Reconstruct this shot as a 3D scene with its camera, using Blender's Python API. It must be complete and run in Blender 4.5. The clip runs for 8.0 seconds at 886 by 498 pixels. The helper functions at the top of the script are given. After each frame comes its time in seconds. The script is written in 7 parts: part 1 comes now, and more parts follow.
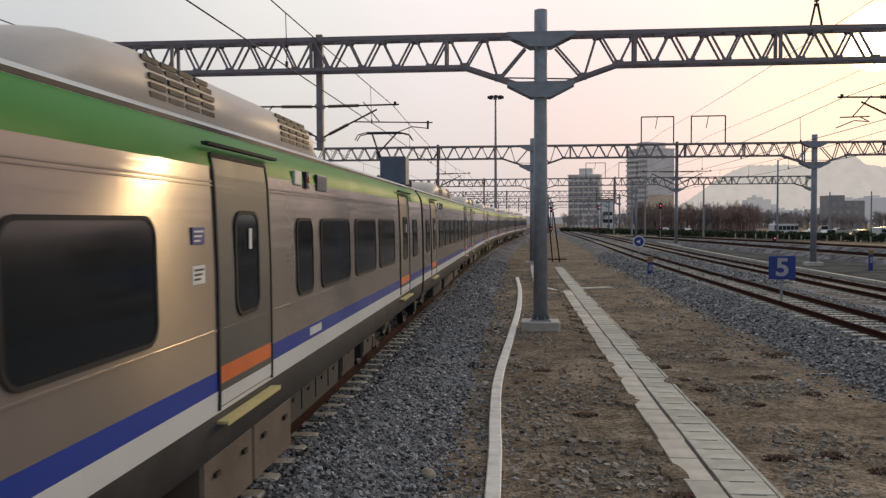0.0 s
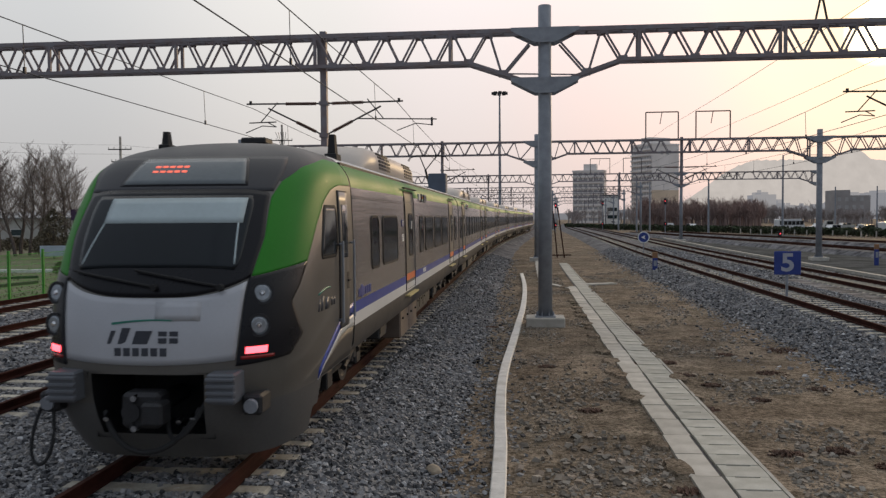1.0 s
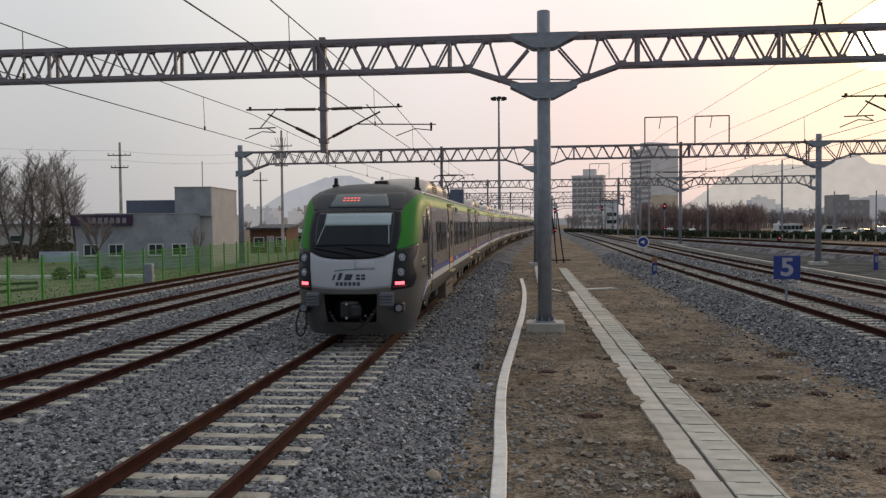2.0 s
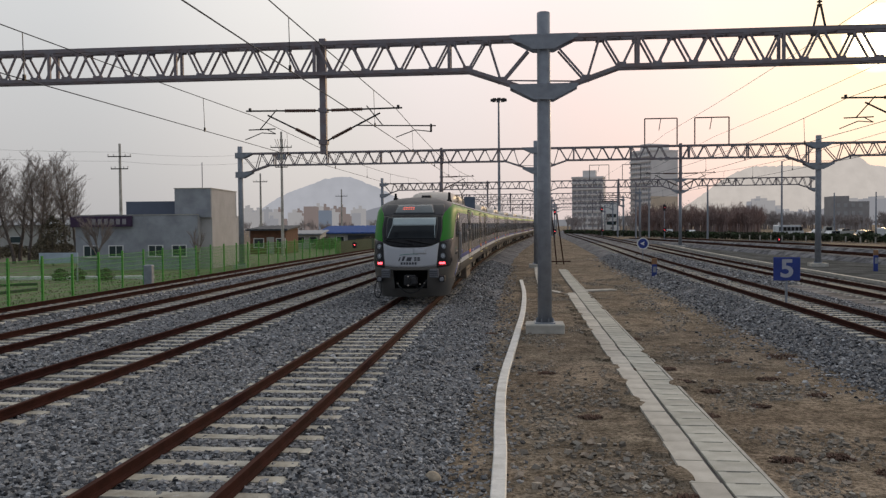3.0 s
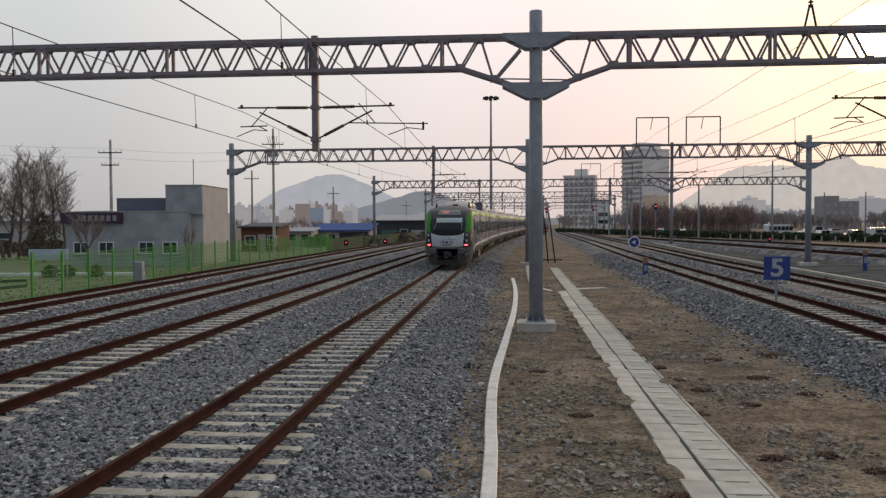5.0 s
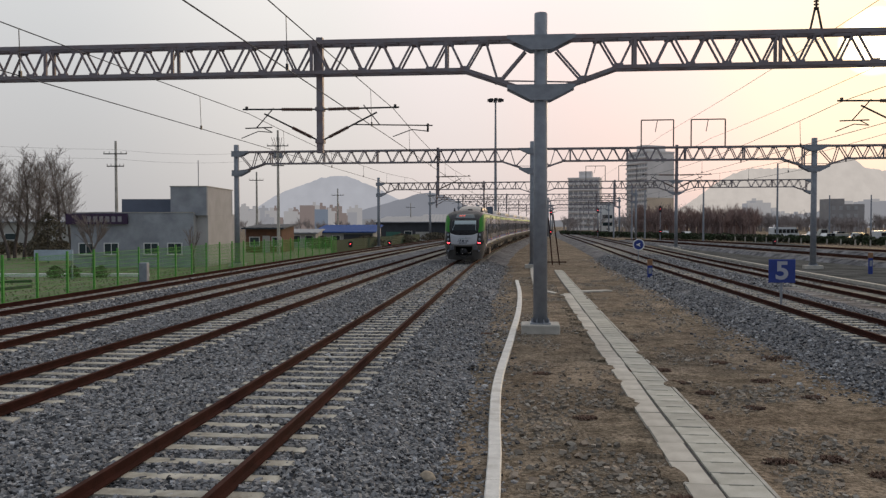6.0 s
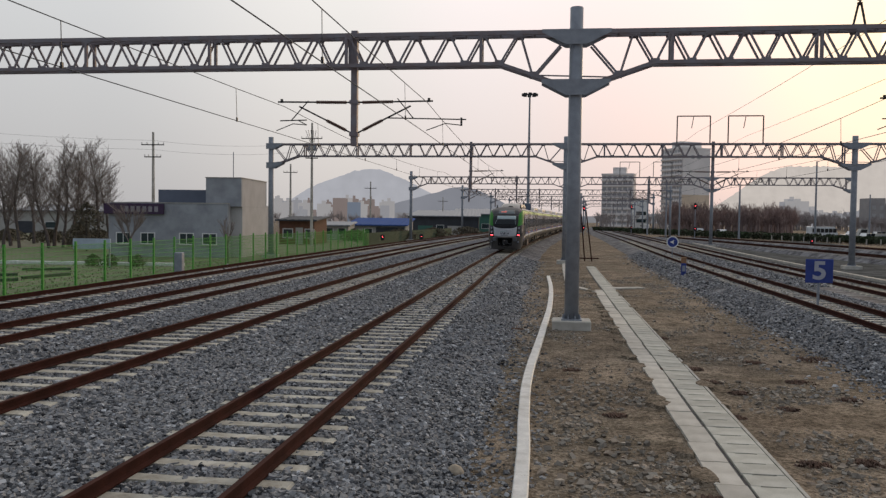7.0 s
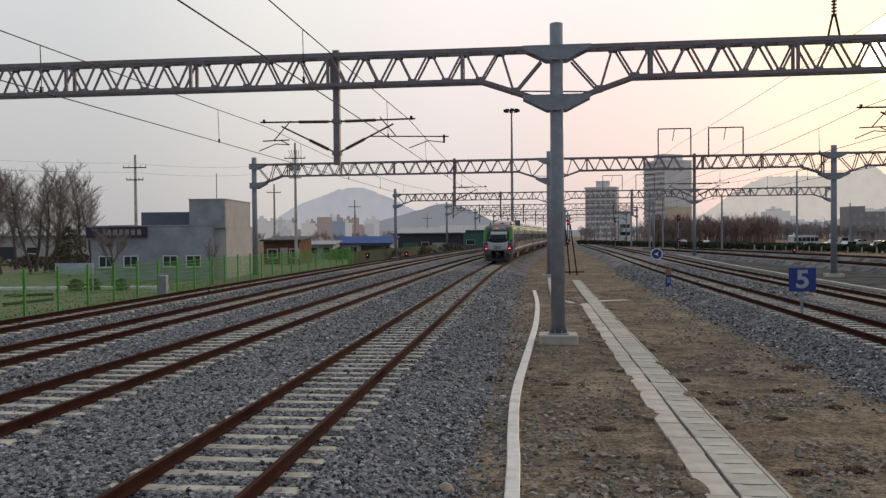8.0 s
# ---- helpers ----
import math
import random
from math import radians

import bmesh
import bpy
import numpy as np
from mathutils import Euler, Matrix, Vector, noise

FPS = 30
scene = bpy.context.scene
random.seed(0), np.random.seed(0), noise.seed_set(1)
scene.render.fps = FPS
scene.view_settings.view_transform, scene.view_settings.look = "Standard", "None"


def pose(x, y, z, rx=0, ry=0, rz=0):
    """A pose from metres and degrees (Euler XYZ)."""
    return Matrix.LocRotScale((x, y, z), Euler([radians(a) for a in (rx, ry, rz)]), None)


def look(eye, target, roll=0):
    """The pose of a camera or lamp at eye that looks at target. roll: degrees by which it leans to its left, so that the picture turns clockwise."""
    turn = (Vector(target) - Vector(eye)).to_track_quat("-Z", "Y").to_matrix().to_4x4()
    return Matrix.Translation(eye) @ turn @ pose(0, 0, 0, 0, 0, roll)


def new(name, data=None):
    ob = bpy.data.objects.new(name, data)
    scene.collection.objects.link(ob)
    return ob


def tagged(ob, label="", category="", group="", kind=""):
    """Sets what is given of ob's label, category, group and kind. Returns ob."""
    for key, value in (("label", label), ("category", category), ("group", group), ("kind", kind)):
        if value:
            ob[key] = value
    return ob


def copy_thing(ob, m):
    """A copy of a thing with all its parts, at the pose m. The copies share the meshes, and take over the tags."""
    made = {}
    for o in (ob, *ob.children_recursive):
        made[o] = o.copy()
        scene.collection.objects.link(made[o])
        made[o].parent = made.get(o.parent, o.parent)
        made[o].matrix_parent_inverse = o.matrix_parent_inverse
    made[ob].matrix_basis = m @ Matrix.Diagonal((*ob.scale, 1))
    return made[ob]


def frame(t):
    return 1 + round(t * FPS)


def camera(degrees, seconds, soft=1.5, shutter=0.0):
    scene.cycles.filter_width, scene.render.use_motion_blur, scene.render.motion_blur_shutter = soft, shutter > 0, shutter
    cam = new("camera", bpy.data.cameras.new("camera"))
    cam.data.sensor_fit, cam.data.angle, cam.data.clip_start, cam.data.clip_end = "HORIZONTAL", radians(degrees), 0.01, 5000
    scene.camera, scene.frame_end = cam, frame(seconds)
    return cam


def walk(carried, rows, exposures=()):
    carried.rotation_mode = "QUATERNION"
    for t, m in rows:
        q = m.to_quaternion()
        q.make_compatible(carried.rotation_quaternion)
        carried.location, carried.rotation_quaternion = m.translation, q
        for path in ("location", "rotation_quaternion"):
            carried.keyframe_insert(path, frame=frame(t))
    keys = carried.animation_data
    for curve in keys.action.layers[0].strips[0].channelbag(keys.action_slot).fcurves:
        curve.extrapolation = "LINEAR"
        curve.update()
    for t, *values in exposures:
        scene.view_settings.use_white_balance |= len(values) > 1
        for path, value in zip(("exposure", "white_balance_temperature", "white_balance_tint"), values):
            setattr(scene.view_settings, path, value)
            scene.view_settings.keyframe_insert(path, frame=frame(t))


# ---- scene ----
# Heights are above the top of the rails (z = 0); the camera looks along +y.
EYE = (0.0, 0.0, 2.8)
cam = camera(57.13, 8.0, soft=1.35, shutter=0.12)
TURNS = [
    (0.0, 88.036, -0.118, 0.421),
    (0.5, 87.967, -0.167, -0.039),
    (1.0, 87.786, 0.110, 0.733),
    (1.5, 87.995, 0.216, 0.693),
    (3.0, 88.246, 0.199, 0.685),
    (3.5, 88.310, 0.045, 0.005),
    (4.0, 88.161, -0.036, 0.182),
    (4.5, 88.051, -0.000, 0.000),
    (6.0, 88.232, -0.209, 0.412),
    (6.5, 87.337, -0.489, -0.709),
    (7.0, 87.811, -1.006, 2.669),
    (7.5, 88.086, -0.032, 0.386),
    (8.0, 88.994, 0.215, 1.599),
]
walk(cam, [(t, pose(*EYE, rx, ry + 0.3, rz)) for t, rx, ry, rz in TURNS])

# ---- light ----
SUN_AZ, SUN_EL = radians(27.4), radians(11.1)
world = bpy.data.worlds.new("world")
scene.world = world
world.use_nodes = True
wt = world.node_tree
wt.nodes.clear()
w_out = wt.nodes.new("ShaderNodeOutputWorld")
w_bg = wt.nodes.new("ShaderNodeBackground")
w_sky = wt.nodes.new("ShaderNodeTexSky")
w_sky.sky_type = "NISHITA"
w_sky.sun_disc = False
w_sky.sun_elevation, w_sky.sun_rotation = SUN_EL, SUN_AZ
w_sky.air_density, w_sky.dust_density, w_sky.ozone_density = 1.0, 4.0, 1.0
# thick evening haze: pale grey away from the sun, warm and bright round it, faintly pink low down
w_tc = wt.nodes.new("ShaderNodeTexCoord")
w_dot = wt.nodes.new("ShaderNodeVectorMath")
w_dot.operation = "DOT_PRODUCT"
w_dot.inputs[1].default_value = (math.sin(SUN_AZ) * math.cos(SUN_EL), math.cos(SUN_AZ) * math.cos(SUN_EL), math.sin(SUN_EL))
wt.links.new(w_tc.outputs["Generated"], w_dot.inputs[0])
w_acos = wt.nodes.new("ShaderNodeMath")
w_acos.operation = "ARCCOSINE"
wt.links.new(w_dot.outputs["Value"], w_acos.inputs[0])
w_map = wt.nodes.new("ShaderNodeMapRange")
w_map.inputs[1].default_value, w_map.inputs[2].default_value = 0.0, math.pi
wt.links.new(w_acos.outputs[0], w_map.inputs[0])
w_ramp = wt.nodes.new("ShaderNodeValToRGB")
cr = w_ramp.color_ramp
cr.interpolation = "EASE"
cr.elements[0].color, cr.elements[1].color = (6.0, 5.0, 3.2, 1), (0.23, 0.265, 0.32, 1)
for pos, col in ((0.005, (4.5, 3.8, 2.5)), (0.011, (1.3, 0.98, 0.62)), (0.02, (1.07, 0.86, 0.64)), (0.038, (0.99, 0.785, 0.675)), (0.064, (0.935, 0.745, 0.715)), (0.095, (0.88, 0.74, 0.72)), (0.15, (0.82, 0.76, 0.75)), (0.205, (0.74, 0.725, 0.70)), (0.295, (0.57, 0.585, 0.59)), (0.5, (0.325, 0.36, 0.41))):
    el = cr.elements.new(pos)
    el.color = (*col, 1)
wt.links.new(w_map.outputs[0], w_ramp.inputs[0])
w_sep = wt.nodes.new("ShaderNodeSeparateXYZ")
wt.links.new(w_tc.outputs["Generated"], w_sep.inputs[0])
w_low = wt.nodes.new("ShaderNodeMapRange")
w_low.inputs[1].default_value, w_low.inputs[2].default_value = 0.0, 0.32
wt.links.new(w_sep.outputs["Z"], w_low.inputs[0])
w_tint = wt.nodes.new("ShaderNodeMix")
w_tint.data_type = "RGBA"
w_tint.inputs[6].default_value, w_tint.inputs[7].default_value = (0.83, 0.79, 0.79, 1), (1.26, 1.25, 1.25, 1)
wt.links.new(w_low.outputs[0], w_tint.inputs[0])
w_mul = wt.nodes.new("ShaderNodeMix")
w_mul.data_type, w_mul.blend_type = "RGBA", "MULTIPLY"
w_mul.inputs[0].default_value = 1.0
wt.links.new(w_ramp.outputs[0], w_mul.inputs[6])
wt.links.new(w_tint.outputs[2], w_mul.inputs[7])
w_haze = wt.nodes.new("ShaderNodeBackground")
wt.links.new(w_mul.outputs[2], w_haze.inputs[0])
w_haze.inputs["Strength"].default_value = 1.0
w_bg.inputs["Strength"].default_value = 0.004
w_add = wt.nodes.new("ShaderNodeAddShader")
wt.links.new(w_sky.outputs[0], w_bg.inputs[0])
wt.links.new(w_bg.outputs[0], w_add.inputs[0])
wt.links.new(w_haze.outputs[0], w_add.inputs[1])
wt.links.new(w_add.outputs[0], w_out.inputs[0])
sun = new("sun", bpy.data.lights.new("sun", "SUN"))
sun.data.energy, sun.data.angle, sun.data.color = 0.55, radians(0.8), (1.0, 0.70, 0.36)
sun.matrix_world = look((30, 60, 20), (30 - math.sin(SUN_AZ) * 10, 60 - math.cos(SUN_AZ) * 10, 20 - math.tan(SUN_EL) * 10))
scene.view_settings.exposure = 0.0

# ---- materials ----
def material(name, color, rough=0.6, metal=0.0, vary=0.25, scale=6.0, fine=60.0, bump=0.15, bump_dist=0.004, color2=None, spec=0.5, coat=0.0, rand=0.0):
    """A surface with stains at one scale, grain at a finer one, and relief."""
    m = bpy.data.materials.new(name)
    m.use_nodes = True
    nt = m.node_tree
    b = nt.nodes["Principled BSDF"]
    b.inputs["Metallic"].default_value = metal
    b.inputs["Specular IOR Level"].default_value = spec
    b.inputs["Coat Weight"].default_value = coat
    tc = nt.nodes.new("ShaderNodeTexCoord")
    n1 = nt.nodes.new("ShaderNodeTexNoise")
    n1.inputs["Scale"].default_value, n1.inputs["Detail"].default_value = scale, 5
    n2 = nt.nodes.new("ShaderNodeTexNoise")
    n2.inputs["Scale"].default_value, n2.inputs["Detail"].default_value = fine, 3
    for n in (n1, n2):
        nt.links.new(tc.outputs["Object"], n.inputs["Vector"])
    ramp = nt.nodes.new("ShaderNodeValToRGB")
    c2 = color2 or tuple(c * (1 - vary) for c in color)
    c1 = color if color2 else tuple(min(1, c * (1 + vary * 0.5)) for c in color)
    ramp.color_ramp.elements[0].position, ramp.color_ramp.elements[1].position = 0.35, 0.65
    ramp.color_ramp.elements[0].color, ramp.color_ramp.elements[1].color = (*c2, 1), (*c1, 1)
    nt.links.new(n1.outputs["Fac"], ramp.inputs["Fac"])
    mul = nt.nodes.new("ShaderNodeMix")
    mul.data_type, mul.blend_type = "RGBA", "MULTIPLY"
    mul.inputs[0].default_value = 1.0
    g = nt.nodes.new("ShaderNodeMapRange")
    g.inputs[3].default_value, g.inputs[4].default_value = 1 - vary, 1 + vary
    nt.links.new(n2.outputs["Fac"], g.inputs[0])
    nt.links.new(ramp.outputs[0], mul.inputs[6])
    nt.links.new(g.outputs[0], mul.inputs[7])
    last = mul.outputs[2]
    if rand:
        oi = nt.nodes.new("ShaderNodeObjectInfo")
        r = nt.nodes.new("ShaderNodeMapRange")
        r.inputs[3].default_value, r.inputs[4].default_value = 1 - rand, 1 + rand
        nt.links.new(oi.outputs["Random"], r.inputs[0])
        mul2 = nt.nodes.new("ShaderNodeMix")
        mul2.data_type, mul2.blend_type = "RGBA", "MULTIPLY"
        mul2.inputs[0].default_value = 1.0
        nt.links.new(last, mul2.inputs[6])
        nt.links.new(r.outputs[0], mul2.inputs[7])
        last = mul2.outputs[2]
    nt.links.new(last, b.inputs["Base Color"])
    rr = nt.nodes.new("ShaderNodeMapRange")
    rr.inputs[3].default_value, rr.inputs[4].default_value = max(0.02, rough - 0.12), min(1, rough + 0.12)
    nt.links.new(n1.outputs["Fac"], rr.inputs[0])
    nt.links.new(rr.outputs[0], b.inputs["Roughness"])
    if bump:
        bn = nt.nodes.new("ShaderNodeBump")
        bn.inputs["Strength"].default_value, bn.inputs["Distance"].default_value = bump, bump_dist
        nt.links.new(n2.outputs["Fac"], bn.inputs["Height"])
        nt.links.new(bn.outputs[0], b.inputs["Normal"])
    return m


def glow(name, color, strength):
    m = bpy.data.materials.new(name)
    m.use_nodes = True
    b = m.node_tree.nodes["Principled BSDF"]
    b.inputs["Base Color"].default_value = (*color, 1)
    b.inputs["Emission Color"].default_value = (*color, 1)
    b.inputs["Emission Strength"].default_value = strength
    return m


M_DIRT = material("dirt", (0.295, 0.24, 0.183), 0.95, 0, 0.8, 0.8, 20, 1.0, 0.08, color2=(0.19, 0.15, 0.113), spec=0.08)
M_BALLAST = material("ballast", (0.25, 0.25, 0.262), 0.9, 0, 0.6, 1.2, 22, 1.0, 0.05, color2=(0.07, 0.07, 0.075), spec=0.1)
M_STONE = material("ballast_stone", (0.24, 0.24, 0.26), 0.85, 0, 0.4, 3.0, 9, 0.3, 0.006, color2=(0.10, 0.10, 0.108), spec=0.3)
M_RAIL = material("rusty_rail", (0.046, 0.016, 0.012), 0.9, 0.0, 0.3, 3, 40, 0.3, 0.003, spec=0.08)
M_RAILTOP = material("rail_head", (0.062, 0.026, 0.020), 0.9, 0.0, 0.25, 2, 50, 0.1, 0.001, spec=0.1)
M_SLEEPER = material("concrete_sleeper", (0.50, 0.465, 0.395), 0.9, 0, 0.2, 5, 70, 0.3, 0.004, rand=0.15, color2=(0.37, 0.34, 0.285))
M_CONC = material("concrete", (0.52, 0.49, 0.44), 0.9, 0, 0.15, 2.5, 60, 0.3, 0.003, color2=(0.38, 0.355, 0.31), rand=0.08)
M_STEEL = material("galvanised_steel", (0.29, 0.31, 0.345), 0.5, 0.25, 0.15, 4, 50, 0.08, 0.002)
M_TRUSS = material("dull_steel", (0.245, 0.235, 0.26), 0.6, 0.2, 0.2, 3, 50, 0.1, 0.002, color2=(0.22, 0.175, 0.18))
M_DARK = material("dark_metal", (0.03, 0.03, 0.033), 0.6, 0.3, 0.3, 5, 50, 0.1, 0.002)
M_WIRE = material("wire", (0.05, 0.05, 0.055), 0.5, 0.6, 0.1, 3, 30, 0)
M_INSUL = material("insulator", (0.10, 0.045, 0.03), 0.35, 0, 0.2, 8, 60, 0)
M_BLUE = material("sign_blue", (0.02, 0.045, 0.24), 0.45, 0, 0.15, 4, 60, 0.05, 0.001)
M_WHITE = material("white_paint", (0.78, 0.78, 0.76), 0.5, 0, 0.06, 4, 60, 0.03, 0.001)
M_PIPE = material("white_pipe", (0.67, 0.65, 0.61), 0.6, 0, 0.12, 5, 40, 0.1, 0.002)
M_SIDE = material("brushed_steel_side", (0.30, 0.262, 0.235), 0.20, 0.5, 0.05, 0.7, 2.6, 0.3, 0.002, spec=0.12, coat=0.25)
for nd in M_SIDE.node_tree.nodes:
    if nd.type == "MAP_RANGE" and nd.outputs[0].links[0].to_socket.name == "Roughness":
        nd.inputs[3].default_value, nd.inputs[4].default_value = 0.18, 0.22
M_SIDE.node_tree.nodes["Principled BSDF"].inputs["Anisotropic"].default_value = 1.0
M_SIDE.node_tree.nodes["Principled BSDF"].inputs["Anisotropic Rotation"].default_value = 0.25


def wavy_coat(mat, rough, height):
    """A clear film over sheet metal that ripples in long, level waves."""
    nt = mat.node_tree
    b = nt.nodes["Principled BSDF"]
    tc = nt.nodes.new("ShaderNodeTexCoord")
    mp = nt.nodes.new("ShaderNodeMapping")
    mp.inputs["Scale"].default_value = (1.0, 0.5, 8.0)
    n = nt.nodes.new("ShaderNodeTexNoise")
    n.inputs["Scale"].default_value, n.inputs["Detail"].default_value = 1.0, 2
    bn = nt.nodes.new("ShaderNodeBump")
    bn.inputs["Strength"].default_value, bn.inputs["Distance"].default_value = 1.0, height
    nt.links.new(tc.outputs["Object"], mp.inputs["Vector"])
    nt.links.new(mp.outputs[0], n.inputs["Vector"])
    nt.links.new(n.outputs["Fac"], bn.inputs["Height"])
    nt.links.new(bn.outputs[0], b.inputs["Coat Normal"])
    b.inputs["Coat Roughness"].default_value = rough


wavy_coat(M_SIDE, 0.05, 0.022)
M_GREEN = material("green_paint", (0.036, 0.225, 0.026), 0.5, 0, 0.08, 1.0, 30, 0.02, 0.001, coat=0.02, spec=0.15)
M_TBLUE = material("blue_stripe", (0.015, 0.05, 0.36), 0.35, 0, 0.08, 1.0, 30, 0, coat=0.3)
M_TWHITE = material("white_stripe", (0.70, 0.70, 0.68), 0.4, 0, 0.06, 1, 30, 0)
M_SKIRT = material("grey_skirt", (0.045, 0.047, 0.05), 0.6, 0.1, 0.2, 2, 40, 0.05, 0.002)
M_ROOF = material("grey_roof", (0.03, 0.03, 0.036), 0.5, 0.0, 0.2, 1.5, 40, 0.03, 0.002)
M_ROOFW = material("pale_roof", (0.55, 0.55, 0.55), 0.5, 0.2, 0.12, 1.5, 40, 0.05, 0.002)
M_GLASS = material("dark_glass", (0.012, 0.015, 0.018), 0.06, 0, 0.1, 1, 10, 0, spec=0.6)
M_BLACK = material("black_gloss", (0.010, 0.010, 0.013), 0.3, 0, 0.1, 2, 30, 0, spec=0.25)
M_RUBBER = material("black_rubber", (0.015, 0.015, 0.016), 0.8, 0, 0.2, 5, 50, 0.1, 0.002)
M_FRONT = material("front_panel_grey", (0.45, 0.46, 0.49), 0.35, 0.1, 0.05, 1.5, 40, 0, coat=0.3)
M_DOOR = material("grey_door", (0.085, 0.088, 0.088), 0.55, 0.1, 0.1, 1.2, 40, 0.02, 0.001)
M_ORANGE = material("orange_paint", (0.75, 0.17, 0.04), 0.45, 0, 0.08, 3, 40, 0)
M_YELLOW = material("yellow_step", (0.60, 0.50, 0.22), 0.6, 0, 0.12, 5, 40, 0.05, 0.002)
M_FENCE = material("green_fence", (0.08, 0.34, 0.05), 0.6, 0, 0.15, 4, 40, 0.05, 0.002)
M_WALLB = material("blue_grey_render", (0.345, 0.36, 0.39), 0.85, 0, 0.12, 0.8, 40, 0.1, 0.002)
M_WALLC = material("cream_render", (0.48, 0.46, 0.45), 0.85, 0, 0.12, 0.8, 40, 0.1, 0.002)
M_GRASS = material("dry_grass", (0.20, 0.18, 0.115), 0.95, 0, 0.35, 0.4, 18, 0.6, 0.03, color2=(0.135, 0.14, 0.075))
M_BARK = material("bark", (0.12, 0.098, 0.088), 0.95, 0, 0.3, 4, 60, 0.4, 0.005)
M_RED = glow("red_lamp", (1.0, 0.07, 0.09), 5.0)
M_REDB = material("red_lens_off", (0.25, 0.01, 0.01), 0.2, 0, 0.1, 4, 30, 0)


def mottle(mat, scale, lo, hi, a=0.4, b=0.6):
    """Multiply a second layer of patches into a material's colour."""
    nt = mat.node_tree
    bsdf = nt.nodes["Principled BSDF"]
    src = bsdf.inputs["Base Color"].links[0].from_socket
    tc = nt.nodes.new("ShaderNodeTexCoord")
    n = nt.nodes.new("ShaderNodeTexNoise")
    n.inputs["Scale"].default_value, n.inputs["Detail"].default_value, n.inputs["Roughness"].default_value = scale, 6, 0.65
    nt.links.new(tc.outputs["Object"], n.inputs["Vector"])
    r = nt.nodes.new("ShaderNodeValToRGB")
    r.color_ramp.elements[0].position, r.color_ramp.elements[1].position = a, b
    r.color_ramp.elements[0].color, r.color_ramp.elements[1].color = (*lo, 1), (*hi, 1)
    nt.links.new(n.outputs["Fac"], r.inputs[0])
    mul = nt.nodes.new("ShaderNodeMix")
    mul.data_type, mul.blend_type = "RGBA", "MULTIPLY"
    mul.inputs[0].default_value = 1.0
    nt.links.new(src, mul.inputs[6])
    nt.links.new(r.outputs[0], mul.inputs[7])
    nt.links.new(mul.outputs[2], bsdf.inputs["Base Color"])


mottle(M_DIRT, 0.3, (0.76, 0.77, 0.76), (1.06, 1.03, 1.0))
mottle(M_DIRT, 2.6, (0.58, 0.57, 0.55), (1.14, 1.14, 1.14), 0.36, 0.55)
mottle(M_DIRT, 11.0, (0.55, 0.54, 0.53), (1.15, 1.15, 1.15), 0.40, 0.52)
mottle(M_BALLAST, 0.5, (0.85, 0.85, 0.86), (1.1, 1.09, 1.07))
mottle(M_CONC, 1.3, (0.72, 0.70, 0.66), (1.06, 1.06, 1.06), 0.3, 0.5)
mottle(M_SLEEPER, 4.0, (0.75, 0.72, 0.68), (1.06, 1.06, 1.05), 0.35, 0.55)
mottle(M_SKIRT, 1.5, (0.8, 0.76, 0.72), (1.08, 1.06, 1.05))
mottle(M_WALLB, 0.9, (0.82, 0.82, 0.83), (1.08, 1.08, 1.07), 0.35, 0.6)
mottle(M_PIPE, 2.2, (0.78, 0.76, 0.72), (1.05, 1.05, 1.05), 0.3, 0.5)


# ---- mesh helpers ----
def link(name, bm, mats, parent=None, label="", m=None, smooth=False):
    me = bpy.data.meshes.new(name)
    bm.to_mesh(me)
    bm.free()
    for mat in (mats if isinstance(mats, (list, tuple)) else [mats]):
        me.materials.append(mat)
    if smooth:
        me.polygons.foreach_set("use_smooth", [True] * len(me.polygons))
    ob = new(name, me)
    if parent:
        ob.parent = parent
    if label:
        ob["label"] = label
    if m is not None:
        ob.matrix_basis = m
    return ob


def part(name, bm, material, parent, label="", m=None, smooth=False):
    return link(name, bm, material, parent, label, m, smooth)


def share(name, ob, parent, m):
    """Another object on the same mesh."""
    c = new(name, ob.data)
    c.parent = parent
    c.matrix_basis = m
    return c


def empty(name, label, category, m=None, group="", kind=""):
    e = new(name)
    e.empty_display_size = 0.2
    if m is not None:
        e.matrix_basis = m
    return tagged(e, label, category, group, kind)


def box(bm, x0, x1, y0, y1, z0, z1, bevel=0.0, mi=0):
    r = bmesh.ops.create_cube(bm, size=1, matrix=Matrix.Translation(((x0 + x1) / 2, (y0 + y1) / 2, (z0 + z1) / 2)) @ Matrix.Diagonal((x1 - x0, y1 - y0, z1 - z0, 1)))
    vs = r["verts"]
    fs = {f for v in vs for f in v.link_faces}
    for f in fs:
        f.material_index = mi
    if bevel:
        bmesh.ops.bevel(bm, geom=list({e for v in vs for e in v.link_edges}), offset=bevel, segments=1, affect="EDGES")
    return bm


def boxed(*a, bevel=0.0):
    return box(bmesh.new(), *a, bevel=bevel)


